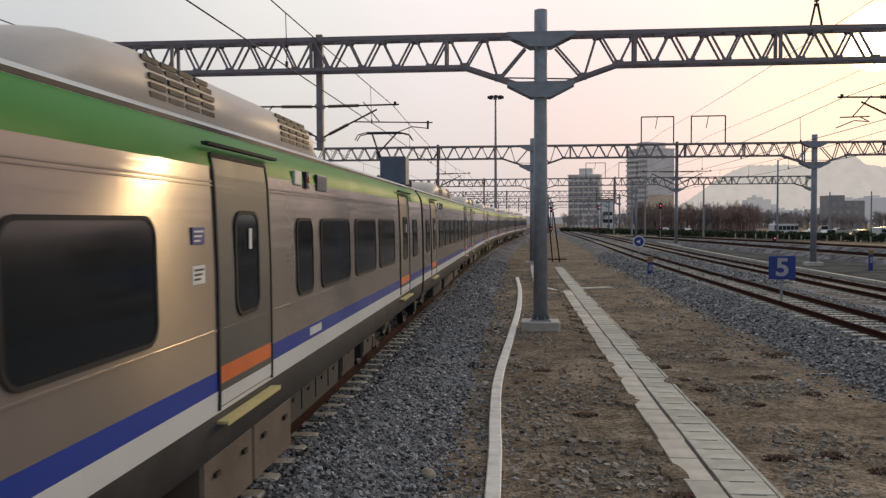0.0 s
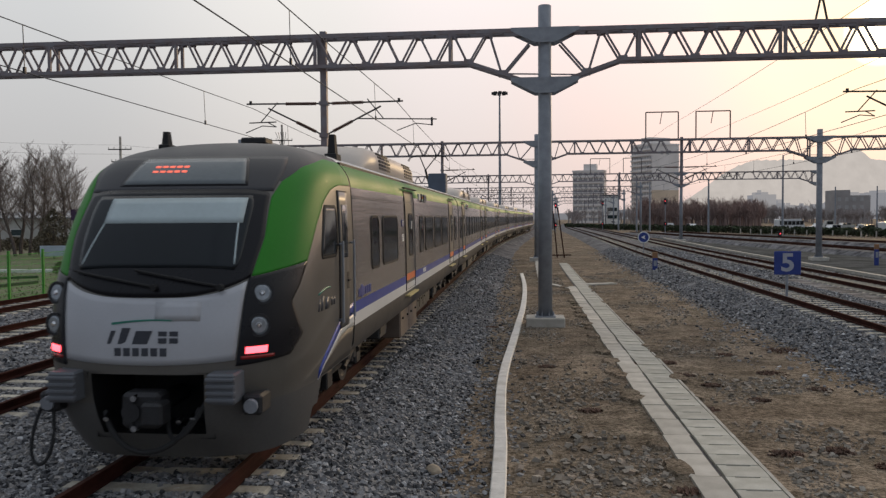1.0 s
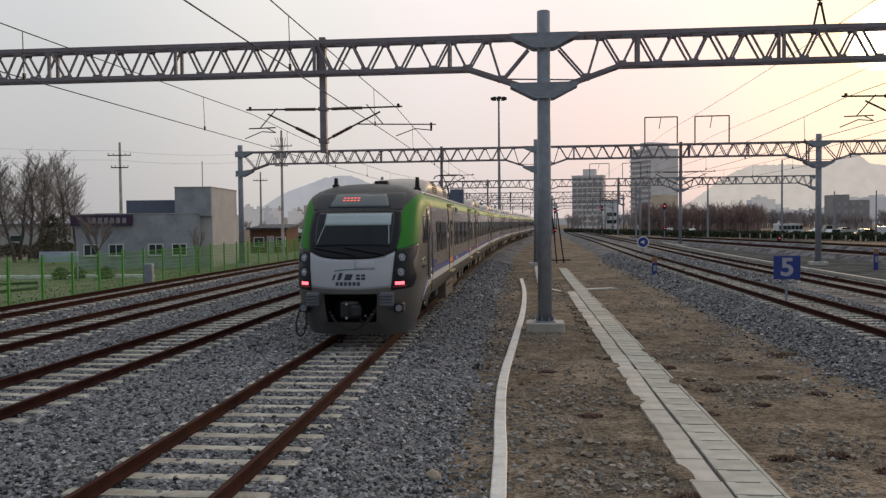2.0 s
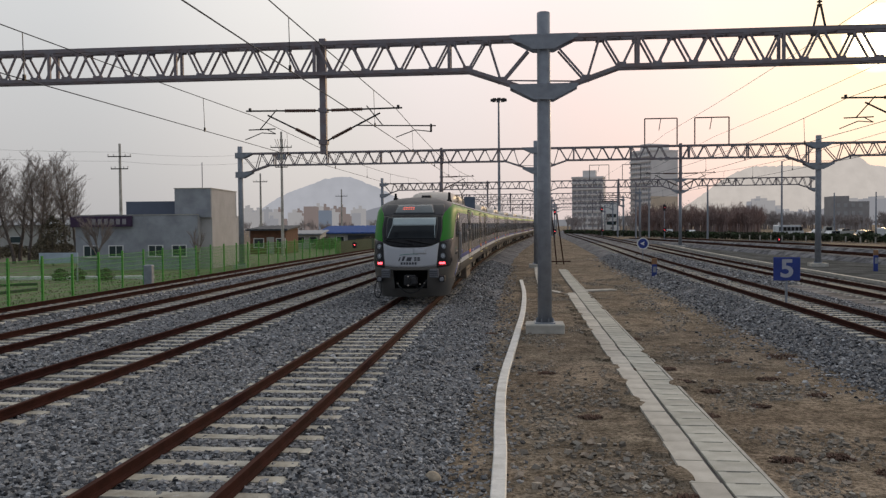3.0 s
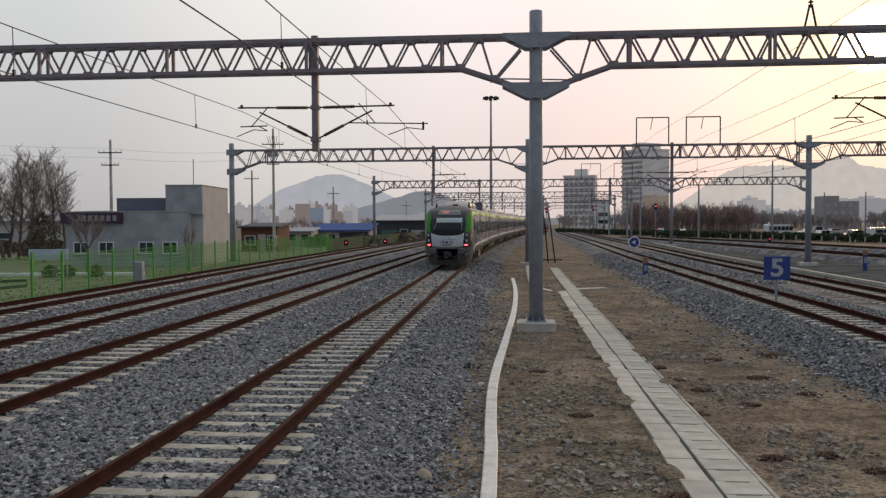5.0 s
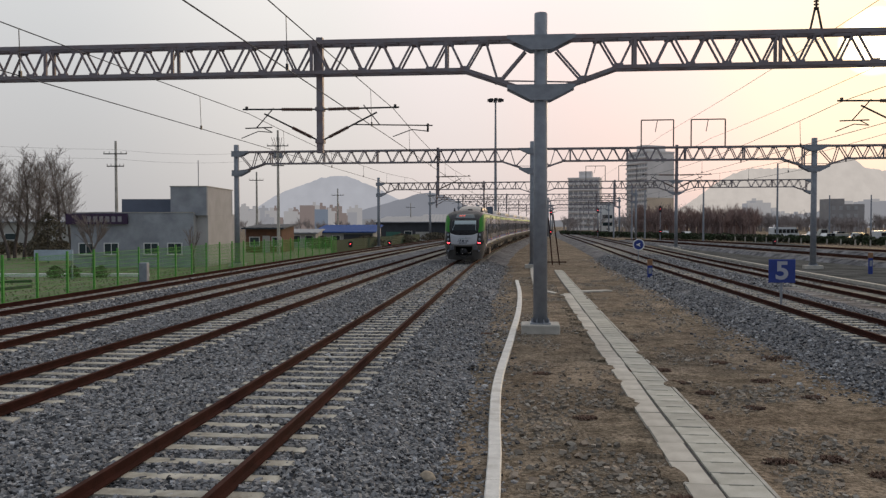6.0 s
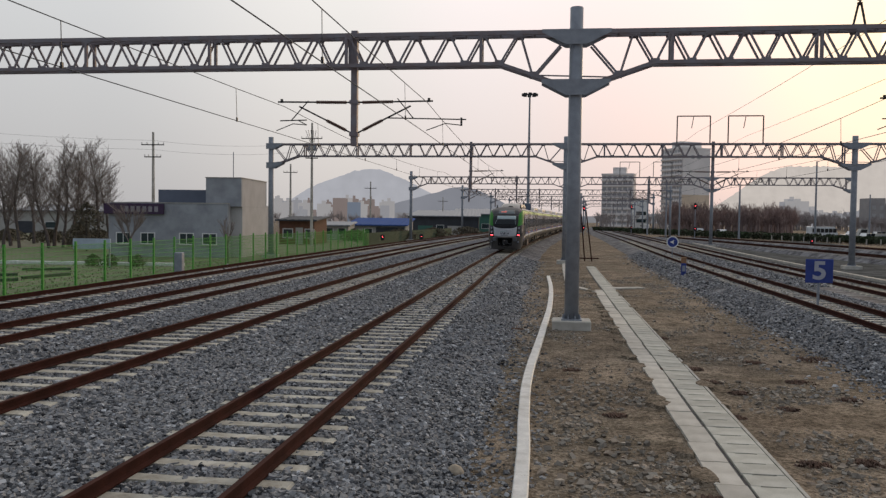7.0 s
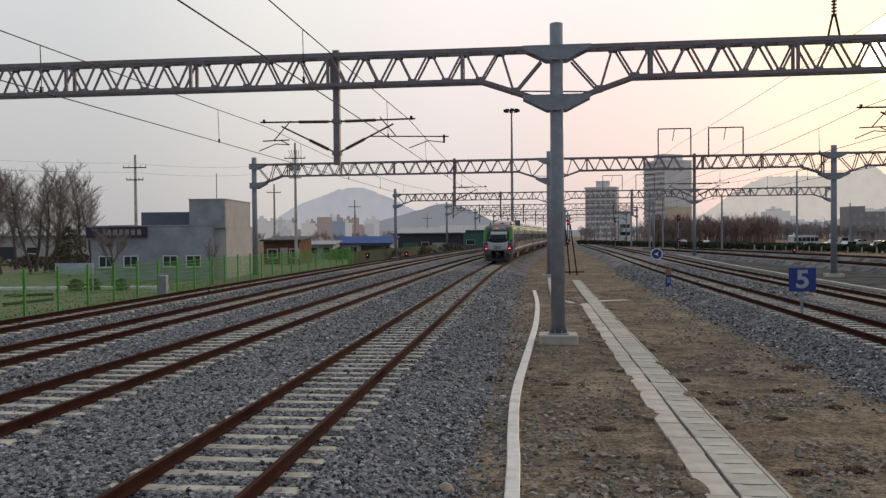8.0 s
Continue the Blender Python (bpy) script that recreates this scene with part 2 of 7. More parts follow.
def bar(bm, p, q, w, d=None, up=(0, 0, 1), sides=4):
    """A straight bar from p to q: square (w by d) or round (diameter w)."""
    p, q = Vector(p), Vector(q)
    z = (q - p)
    ln = z.length
    if ln < 1e-6:
        return bm
    z.normalize()
    upv = Vector(up)
    if abs(z.dot(upv)) > 0.98:
        upv = Vector((1, 0, 0))
    x = upv.cross(z).normalized()
    y = z.cross(x)
    d = d or w
    ring0, ring1 = [], []
    for i in range(sides):
        a = math.tau * (i + 0.5) / sides
        k = (math.sqrt(2) if sides == 4 else 1.0) / 2
        o = x * (math.cos(a) * w * k) + y * (math.sin(a) * d * k)
        ring0.append(bm.verts.new(p + o))
        ring1.append(bm.verts.new(q + o))
    for i in range(sides):
        j = (i + 1) % sides
        bm.faces.new((ring0[i], ring0[j], ring1[j], ring1[i]))
    bm.faces.new(ring0[::-1])
    bm.faces.new(ring1)
    return bm


def bars(pairs, w, sides=4):
    bm = bmesh.new()
    for p, q in pairs:
        bar(bm, p, q, w, sides=sides)
    return bm


def loft(bm, rings, closed=True, mi=None, cap=True):
    """Skin through rings of points; mi gives a material to each strip of a ring."""
    vs = [[bm.verts.new(p) for p in r] for r in rings]
    n = len(vs[0])
    for a, b in zip(vs, vs[1:]):
        for i in range(n if closed else n - 1):
            j = (i + 1) % n
            f = bm.faces.new((a[i], a[j], b[j], b[i]))
            if mi:
                f.material_index = mi[i]
    if cap and closed:
        bm.faces.new(vs[0][::-1])
        bm.faces.new(vs[-1])
    return bm


# ---- the line of the tracks ----
S0, S1, RAD, SLOPE = 45.0, 120.0, 1380.0, 0.084


def line(s, off=0.0):
    """Point and heading of the tracks' common line, s metres ahead, off metres to the right."""
    k = min(max(s - S0, 0.0), S1 - S0)
    slope = SLOPE + k / RAD
    x = -3.96 + SLOPE * s + k * k / (2 * RAD) + (k / RAD) * max(0.0, s - S1)
    n = math.hypot(1, slope)
    return x + off / n, s - off * slope / n, slope


def track_b_pull(s):
    """The second track lies a little wider nearby than far off."""
    return 1.055 - 0.10 * min(max((s - 10) / 50, 0), 1)


def merge(s, off):
    """The tracks beyond the dirt strip draw nearer to the others far away."""
    if -8 < off < -2:
        return off * track_b_pull(s)
    k = min(max((s - 80) / 170, 0), 1)
    return off - (5.0 * k * k * (3 - 2 * k) if off > 5 else 0)


def on(s, off, z):
    x, y, _ = line(s, merge(s, off))
    return Vector((x, y, z))


TRACKS = {"a": 0.0, "b": -4.6, "c": -9.05, "d": -13.45, "e": 13.75, "f": 18.2}

# ---- ground ----
bm = bmesh.new()
for x0, x1, y0, y1 in ((-2500, 2500, -400, 4500),):
    v = [bm.verts.new(p) for p in ((x0, y0, -0.62), (x1, y0, -0.62), (x1, y1, -0.62), (x0, y1, -0.62))]
    bm.faces.new(v)
tagged(link("ground", bm, M_DIRT), "bare brown dirt with pebbles and stains", "ground", kind="structure")


def strip(name, prof, s0, s1, step, mat, label, category, rough=0.0):
    """A band along the tracks with the cross-section prof [(off, z), ...]."""
    bm = bmesh.new()
    rings = []
    s = s0
    while s <= s1 + 1e-6:
        rings.append([on(s, o, z + rough * noise.noise((o * 0.9, s * 0.5, 3.1))) for o, z in prof])
        s += step * (1 if s < 60 else 4)
    loft(bm, rings, closed=False)
    return tagged(link(name, bm, mat, smooth=True), label, category, kind="structure")


strip("ballast_bed_left", [(-17.0, -0.66), (-16.0, -0.35), (-15.2, -0.21), (-13.1, -0.2), (-11, -0.23), (-8.8, -0.2), (-6.7, -0.22), (-4.55, -0.2), (-2.3, -0.2), (0, -0.19), (1.45, -0.19), (1.9, -0.30), (2.4, -0.48), (2.8, -0.60), (3.1, -0.66)],
      -6, 330, 0.5, M_BALLAST, "grey crushed stone ballast under the tracks", "ballast", 0.05)
strip("ballast_bed_right", [(10.9, -0.66), (11.2, -0.56), (11.7, -0.38), (12.3, -0.2), (13.75, -0.19), (16, -0.22), (18.4, -0.2), (20.2, -0.2), (21.2, -0.4), (22.2, -0.66)],
      -6, 330, 0.5, M_BALLAST, "grey crushed stone ballast under far tracks", "ballast", 0.05)


# ---- tracks ----
RAIL_PROF = [(-0.062, -0.16), (0.062, -0.16), (0.062, -0.145), (0.012, -0.12), (0.012, -0.045), (0.034, -0.035), (0.034, -0.004), (0.028, 0), (-0.028, 0), (-0.034, -0.004), (-0.034, -0.035), (-0.012, -0.045), (-0.012, -0.12), (-0.062, -0.145)]
RAIL_MI = [0] * 6 + [1, 1, 1] + [0] * 5


def sleeper_mesh():
    bm = bmesh.new()
    rings = []
    for x, h, w in ((-1.2, -0.2, 0.13), (-1.15, -0.165, 0.13), (-0.5, -0.165, 0.125), (0, -0.168, 0.12), (0.5, -0.165, 0.125), (1.15, -0.165, 0.13), (1.2, -0.2, 0.13)):
        rings.append([(x, -w, -0.36), (x, w, -0.36), (x, w * 0.88, h), (x, -w * 0.88, h)])
    loft(bm, rings)
    return bm


def track(name, off, s0, s1, pieces, label):
    e = empty(name, label, "railway track", kind="structure")
    for side in (-0.75, 0.75):
        bm = bmesh.new()
        rings, s = [], s0
        while s < s1:
            rings.append([on(s, off + side + o, z) for o, z in RAIL_PROF])
            s += 3.0
        loft(bm, rings, mi=RAIL_MI)
        part("rail", bm, [M_RAIL, M_RAILTOP], e, "rust-brown steel rail")
    first = None
    s = s0
    k = 0
    while s < min(s1, pieces):
        x, y, sl = line(s, merge(s, off))
        m = Matrix.Translation((x, y, random.uniform(-0.006, 0.006))) @ Matrix.Rotation(-math.atan(sl) + random.uniform(-0.008, 0.008), 4, "Z")
        if first is None:
            first = part("sleeper", sleeper_mesh(), M_SLEEPER, e, m=m)
        else:
            share("sleeper", first, e, m)
        s += 0.613
        k += 1
    return e


track("track_a", 0.0, -4, 330, 170, "rusty rails on pale concrete sleepers")
track("track_b", TRACKS["b"], 4, 330, 120, "rusty rails on pale concrete sleepers")
track("track_c", TRACKS["c"], 8, 330, 120, "rusty rails on pale concrete sleepers")
track("track_d", TRACKS["d"], 12, 330, 100, "rusty rails on concrete sleepers beside the fence")
track("track_e", TRACKS["e"], 8, 330, 120, "rusty rails beyond the dirt strip")
track("track_f", TRACKS["f"], 12, 330, 120, "rusty rails beyond the dirt strip")

# ---- portals that carry the wires ----
def local(s, off, z0=0.0):
    """A frame whose x runs across the tracks and y along them."""
    x, y, sl = line(s, off)
    return Matrix.Translation((x, y, z0)) @ Matrix.Rotation(-math.atan(sl), 4, "Z")


def truss_parts(e, x0, x1, poles, top=8.56, low=7.61, deep=0.5, split=False):
    """Top and bottom chords in pairs, with zigzag webs front and back and haunches at the poles."""
    def bottom(x):
        d = min([abs(x - p) for p in poles])
        if d < 0.75:
            return low - 0.55
        return low - 0.55 * max(0.0, 1 - (d - 0.75) / 1.6)
    # nodes run outward from each pole to the middle of the span
    pitch, zigs = 1.075, []
    for n, p in enumerate(poles):
        for sgn in (-1, 1):
            near = [abs(q - p) / 2 for q in poles if (q - p) * sgn > 0]
            end = min(near) if near else ((x1 - p) if sgn > 0 else (p - x0))
            if end < 1.0:
                continue
            nodes = [(0.40, top - 0.36), (1.29, None)]
            k = 0
            while nodes[-1][0] + pitch / 2 < end:
                nodes.append((1.29 + pitch * (k + 0.44 if k == 0 else k + 0.48), top - 0.06) if len(nodes) % 2 == 0 else (1.29 + pitch * (k + 1), None))
                if len(nodes) % 2 == 0:
                    k += 1
            zigs.append([(p + sgn * d, z) for d, z in nodes])
    xs = sorted({x0, x1} | {x for zg in zigs for x, z in zg if z is None})
    for y in (-deep / 2, deep / 2):
        bm = bmesh.new()
        bar(bm, (x0, y, top), (x1, y, top), 0.10, 0.13)
        part("top_chord", bm, M_TRUSS, e)
        bm = bmesh.new()
        fine = sorted(set(xs + [p + d for p in poles for d in (-2.35, -0.75, 0.75, 2.35) if x0 < p + d < x1]))
        loft(bm, [[(a, y - 0.05, bottom(a) - 0.055), (a, y + 0.05, bottom(a) - 0.055), (a, y + 0.05, bottom(a) + 0.055), (a, y - 0.05, bottom(a) + 0.055)] for a in fine])
        part("bottom_chord", bm, M_TRUSS, e)
        bm = bmesh.new()
        for zg in zigs:
            for (a, za), (b, zb) in zip(zg, zg[1:]):
                # two braces part a little at each node
                w = 0.055 if b > a else -0.055
                p = (a + w, y, bottom(a) + 0.05 if za is None else za)
                q = (b - w, y, bottom(b) + 0.05 if zb is None else zb)
                if split:
                    part("brace", bar(bmesh.new(), p, q, 0.05, 0.06), M_TRUSS, e)
                else:
                    bar(bm, p, q, 0.05, 0.06)
        if split:
            bm.free()
        else:
            tagged(part("web", bm, M_TRUSS, e), kind="stuff")
    bm = bmesh.new()
    for i, a in enumerate(xs):
        bar(bm, (a, -deep / 2, top), (a, deep / 2, top), 0.05)
        if i % 4 == 2:
            for y in (-deep / 2, deep / 2):
                bar(bm, (a + 0.5, y, top), (a + 0.5, y, bottom(a + 0.5)), 0.09, 0.09)
        if i + 1 < len(xs):
            b = xs[i + 1]
            bar(bm, (a, -deep / 2, top), (b, deep / 2, top), 0.04)
            bar(bm, (a, -deep / 2, bottom(a)), (b, deep / 2, bottom(b)), 0.04)
    tagged(part("lacing", bm, M_TRUSS, e), kind="stuff")
    bm = bmesh.new()
    for x, z in {n for zg in zigs for n in zg[1:]}:
        for y in (-deep / 2 - 0.03, deep / 2 + 0.03):
            zc = bottom(x) + 0.04 if z is None else top - 0.05
            box(bm, x - 0.14, x + 0.14, y - 0.012, y + 0.012, zc - 0.07, zc + 0.07)
    tagged(part("gusset_plate", bm, M_TRUSS, e), kind="stuff")
    for p in poles:
        for z0, z1, w0, w1 in ((top - 0.38, top + 0.08, 0.32, 1.05), (low - 0.98, low - 0.5, 0.30, 1.05)):
            for y in (-deep / 2 - 0.06, deep / 2 + 0.04):
                bm = bmesh.new()
                wl = w1 if p - x0 > 1.0 else w0
                wr = w1 if x1 - p > 1.0 else w0
                v = [(p - wl, z1), (p - wl, z1 - 0.1), (p - w0 - 0.004, z0), (p + w0 + 0.004, z0), (p + wr, z1 - 0.1), (p + wr, z1)]
                loft(bm, [[(a, y, c) for a, c in v], [(a, y + 0.02, c) for a, c in v]])
                for k in range(-3, 4):
                    for zz in (z1 - 0.06, z0 + 0.12):
                        if abs(k) * 0.14 < w0 + 0.1:
                            box(bm, p + k * 0.13 - 0.016, p + k * 0.13 + 0.016, y - 0.015, y + 0.035, zz - 0.016, zz + 0.016)
                bmesh.ops.recalc_face_normals(bm, faces=bm.faces)
                part("head_plate", bm, M_STEEL, e)


def pole_parts(e, x, z0, top, dia=0.42):
    bm = bmesh.new()
    rings = []
    for z, r in ((z0 + 0.30, dia / 2 * 1.06), (4.0, dia / 2), (top - 0.02, dia / 2 * 0.97), (top, dia / 2 * 0.9)):
        rings.append([(x + r * math.cos(math.tau * i / 24), r * math.sin(math.tau * i / 24), z) for i in range(24)])
    loft(bm, rings)
    pl = part("pole", bm, M_STEEL, e, "tapered grey steel pole")
    for f in pl.data.polygons:
        f.use_smooth = len(f.vertices) == 4
    bm = boxed(x - 0.32, x + 0.32, -0.32, 0.32, z0 + 0.28, z0 + 0.32)
    for a in range(8):
        c, s = math.cos(a * math.tau / 8 + 0.39), math.sin(a * math.tau / 8 + 0.39)
        bar(bm, (x + c * 0.28, s * 0.28, z0 + 0.32), (x + c * 0.28, s * 0.28, z0 + 0.42), 0.045, sides=6)
        bar(bm, (x + c * 0.2, s * 0.2, z0 + 0.32), (x + c * 0.3, s * 0.3, z0 + 0.32), 0.02)
        v = [bm.verts.new(p) for p in ((x + c * 0.2, s * 0.2, z0 + 0.32), (x + c * 0.31, s * 0.31, z0 + 0.32), (x + c * 0.2, s * 0.2, z0 + 0.57))]
        bm.faces.new(v)
    part("base_flange", bm, M_STEEL, e, "bolted base plate with stiffeners")
    part("footing", boxed(x - 0.6, x + 0.6, -0.5, 0.5, z0 - 0.3, z0 + 0.28, bevel=0.03), M_CONC, e, "square concrete footing")


def ribbed(p, q, r0, r1, n):
    """A string of insulator sheds on a core from p to q."""
    p, q = Vector(p), Vector(q)
    z = (q - p).normalized()
    x = z.orthogonal().normalized()
    y = z.cross(x)
    rings = []
    for k in range(n):
        for u, r in ((0.15, r0), (0.30, r1), (0.62, r1 * 0.92), (0.80, r0)):
            c = p.lerp(q, (k + u) / n)
            rings.append([c + (x * math.cos(math.tau * i / 10) + y * math.sin(math.tau * i / 10)) * r for i in range(10)])
    return loft(bmesh.new(), rings)


def cantilever(e, x, sgn, reach, z_top=6.48, z_low=5.45, wire=1.0):
    """Swinging bracket at a post: top tube, strut, steady arm, insulators."""
    r = reach * sgn
    bm = bmesh.new()
    bar(bm, (x, 0, z_top), (x + r, 0, z_top + 0.03), 0.055, sides=8)
    bar(bm, (x, 0, z_low), (x + r * 0.72, 0, z_top - 0.12), 0.055, sides=8)
    if sgn > 0:
        bar(bm, (x + r * 0.42, 0, z_top - 0.50), (x + r * 1.42, 0, z_top - 0.56), 0.04, sides=8)
        bar(bm, (x + r * 0.55, 0, z_top + 0.12), (x + r * 0.75, 0, z_top - 0.50), 0.035, sides=8)
        bar(bm, (x + r * 1.36, 0, z_top - 0.5), (x + r * 1.36, 0, z_top - 0.76), 0.07, sides=8)
        bar(bm, (x + r * 1.36, 0, z_top - 0.74), (x + r * 1.16, 0, z_top - 0.68), 0.03, sides=6)
        bar(bm, (x + r * 1.16, 0, z_top - 0.68), (x + r * 0.92, 0, z_top - 0.9), 0.03, sides=6)
    else:
        bar(bm, (x + r * 0.62, 0, z_top - 0.56), (x + r * 0.97, 0, z_top - 0.58), 0.04, sides=8)
        bar(bm, (x + r * 0.60, 0, z_top + 0.06), (x + r * 0.82, 0, z_top - 0.56), 0.035, sides=8)
        bar(bm, (x + r * 0.74, 0, z_top - 0.56), (x + r * 0.62, 0, z_top - 0.72), 0.03, sides=6)
        bar(bm, (x + r * 0.62, 0, z_top - 0.72), (x + r * 0.80, 0, z_top - 0.68), 0.03, sides=6)
        bar(bm, (x + r * 0.80, 0, z_top - 0.68), (x + r * 1.02, 0, z_top - 0.9), 0.03, sides=6)
    bar(bm, (x + r * 0.95, 0, z_top), (x + r * 0.95, 0, z_top + 0.12), 0.09, sides=8)
    c = part("cantilever", bm, M_DARK, e, "tubular bracket with steady arm")
    low = Vector((r * 0.72, 0, z_top - 0.12 - z_low))
    foot = Vector((x, 0, z_low))
    part("insulator", ribbed((x + r * 0.10, 0, z_top), (x + r * 0.50, 0, z_top + 0.015), 0.042, 0.06, 15), M_INSUL, c, "ribbed brown insulator")
    part("insulator", ribbed(foot + low * 0.15, foot + low * 0.50, 0.042, 0.06, 15), M_INSUL, c, "ribbed brown insulator")


def portal(s, poles, masts, z0=-0.62, top=9.36, label="", x_lo=None, x_hi=None, frames=()):
    e = empty("wire_portal", label or "grey steel lattice portal carrying overhead wires", "wire portal", local(s, 0.0), group="portals over the tracks")
    truss_parts(e, x_lo if x_lo is not None else min(poles), x_hi if x_hi is not None else max(poles), poles, split=s < 120)
    for p in poles:
        pole_parts(e, p, z0, top)
    for x, arms in masts:
        bm = bmesh.new()
        box(bm, x - 0.10, x + 0.10, -0.1, 0.1, 5.08, 8.75)
        for zz in (5.45, 6.48):
            box(bm, x - 0.14, x + 0.14, -0.13, 0.13, zz - 0.06, zz + 0.06)
        part("drop_post", bm, M_TRUSS, e, "square drop post under the truss")
        for sgn, reach in arms:
            cantilever(e, x, sgn, reach)
    for x0, x1, h in frames:
        bm = bmesh.new()
        for a in (x0, x1):
            bar(bm, (a, 0, 8.5), (a, 0, 8.65 + h), 0.08)
        bar(bm, (x0, 0, 8.65 + h), (x1, 0, 8.65 + h), 0.08)
        bar(bm, ((x0 + x1) / 2, 0, 8.65 + h), ((x0 + x1) / 2 - 0.15, 0, 8.65 + h * 0.55), 0.05)
        part("wire_frame", bm, M_DARK, e, "square frame above the truss")
    return e


portal(26.0, [-18.6, 4.67, 25.5], [(-2.35, [(1, 2.55), (-1, 2.55)]), (16.05, [(-1, 2.45), (1, 2.6)])])
portal(63.5, [-18.6, 5.0, 25.85, 46.5], [(-2.35, [(1, 2.55)]), (15.85, [(-1, 2.6), (1, 2.6)])], top=9.15, frames=((13.2, 15.6, 2.0), (16.9, 19.4, 2.0)))
portal(113.0, [-17.3, 5.0, 23.6, 41.0], [(-2.35, [(1, 2.55), (-1, 2.55)]), (-9, [(1, 2.3)]), (15.5, [(-1, 2.6)])], frames=((11.6, 14.2, 2.0), (16.0, 18.4, 2.0)))
for s in (160.0, 205.0, 250.0, 300.0):
    portal(s, [-17.6, 5.0, 22.5], [(-2.35, [(1, 2.55)]), (-11, []), (15.0, [])])

# ---- train ----
SECTION = [(1.45, 0.86, 0), (1.53, 1.0, 0), (1.55, 1.26, 1), (1.555, 1.44, 2), (1.555, 1.60, 3), (1.55, 2.4, 3), (1.53, 3.0, 3), (1.515, 3.24, 4), (1.49, 3.36, 4), (1.44, 3.46, 4), (1.36, 3.56, 6), (1.27, 3.63, 5), (1.10, 3.71, 5), (0.85, 3.785, 5), (0.4, 3.85, 5), (0.0, 3.87, 5)]
BODY_MATS = [M_SKIRT, M_TWHITE, M_TBLUE, M_SIDE, M_GREEN, M_ROOFW, M_WHITE]
CAR, NOSE_END, TAIL_LEN = 20.0, 3.31, 22.75


def side_x(z):
    for (xa, za, _), (xb, zb, _) in zip(SECTION, SECTION[1:]):
        if za <= z <= zb:
            return xa + (xb - xa) * (z - za) / (zb - za)
    return SECTION[0][0] if z < 1 else 0.0


def body(e, y0, y1):
    bm = bmesh.new()
    ring = [(x, z) for x, z, _ in SECTION] + [(-x, z) for x, z, _ in SECTION[-2::-1]]
    mi = [m for _, _, m in SECTION[:-1]]
    mi = mi + mi[::-1] + [0]
    loft(bm, [[(x, y, z) for x, z in ring] for y in (y0, y1)], mi=mi)
    ob = part("body", bm, BODY_MATS, e, "brushed steel body with green, blue and white bands", smooth=True)
    ob.data.set_sharp_from_angle(angle=0.7)
    for side in (1, -1):
        bm = bmesh.new()
        for z in (3.12, 3.09, 1.93):
            x = side_x(z) * side
            box(bm, x - 0.008, x + 0.008, y0 + 0.02, y1 - 0.02, z - 0.007, z + 0.007)
        part("side_rib", bm, M_SIDE, ob)
        bm = bmesh.new()
        x = 1.34 * side
        box(bm, x - 0.02, x + 0.02, y0, y1, 3.565, 3.60)
        part("roof_gutter", bm, M_DARK, ob)
    return ob


def rounded(w, h, r, n=5):
    """Outline of a rounded rectangle in (y, z)."""
    pts = []
    for cy, cz, a0 in ((w / 2 - r, h / 2 - r, 0), (-w / 2 + r, h / 2 - r, 90), (-w / 2 + r, -h / 2 + r, 180), (w / 2 - r, -h / 2 + r, 270)):
        for i in range(n + 1):
            a = radians(a0 + 90 * i / n)
            pts.append((cy + r * math.cos(a), cz + r * math.sin(a)))
    return pts


def slab(w, h, r, d0, d1, bev=0.0):
    """A rounded plate facing +x."""
    bm = bmesh.new()
    pts = rounded(w, h, r)
    k = 1 - 2 * bev / min(w, h)
    loft(bm, [[(d0, y, z) for y, z in pts], [(d1 - bev, y, z) for y, z in pts], [(d1, y * k, z * k) for y, z in pts]])
    bmesh.ops.recalc_face_normals(bm, faces=bm.faces)
    return bm


def rim(w, h, r, t, d0, d1):
    """A rounded frame of width t facing +x."""
    bm = bmesh.new()
    out, inn = rounded(w, h, r), rounded(w - 2 * t, h - 2 * t, max(0.01, r - t))
    rings = [[(d, y, z) for y, z in p] for d, p in ((d0, out), (d1, out), (d1, inn), (d0, inn))]
    loft(bm, rings + [rings[0]], cap=False)
    bmesh.ops.recalc_face_normals(bm, faces=bm.faces)
    return bm


PANES = {}


def at_side(side, y, z, out=0.0):
    return Matrix.Translation((side * (side_x(z) + out), y, z)) @ (Matrix() if side > 0 else Matrix.Rotation(math.pi, 4, "Z")) @ Matrix.Rotation(radians(-1.0), 4, "Y")


def window(e, side, y0, y1, z0, z1, r=0.13):
    w, h = y1 - y0, z1 - z0
    key = (round(w, 2), round(h, 2))
    m = at_side(side, (y0 + y1) / 2, (z0 + z1) / 2, -0.005)
    if key not in PANES:
        g = part("window", slab(w - 0.06, h - 0.06, r, -0.02, 0.012), M_GLASS, e, "dark tinted window", m)
        f = part("window_frame", rim(w, h, r + 0.03, 0.03, -0.02, 0.018), M_RUBBER, g)
        PANES[key] = (g, f)
    else:
        g0, f0 = PANES[key]
        g = share("window", g0, e, m)
        share("window_frame", f0, g, Matrix())


DOORS = {}


def curved(w, z0, z1, zm, d0, d1):
    """A plate as wide as w that follows the body's side from z0 to z1."""
    bm = bmesh.new()
    rows = [z0 + (z1 - z0) * k / 14 for k in range(15)]
    rings = []
    for z in rows:
        x = side_x(z) - side_x(zm)
        rings.append([(x + d0, -w / 2, z - zm), (x + d0, w / 2, z - zm), (x + d1, w / 2, z - zm), (x + d1, -w / 2, z - zm)])
    loft(bm, rings)
    bmesh.ops.recalc_face_normals(bm, faces=bm.faces)
    return bm


def shifted(bm, dy):
    bmesh.ops.translate(bm, vec=(0, dy, 0), verts=bm.verts)
    return bm


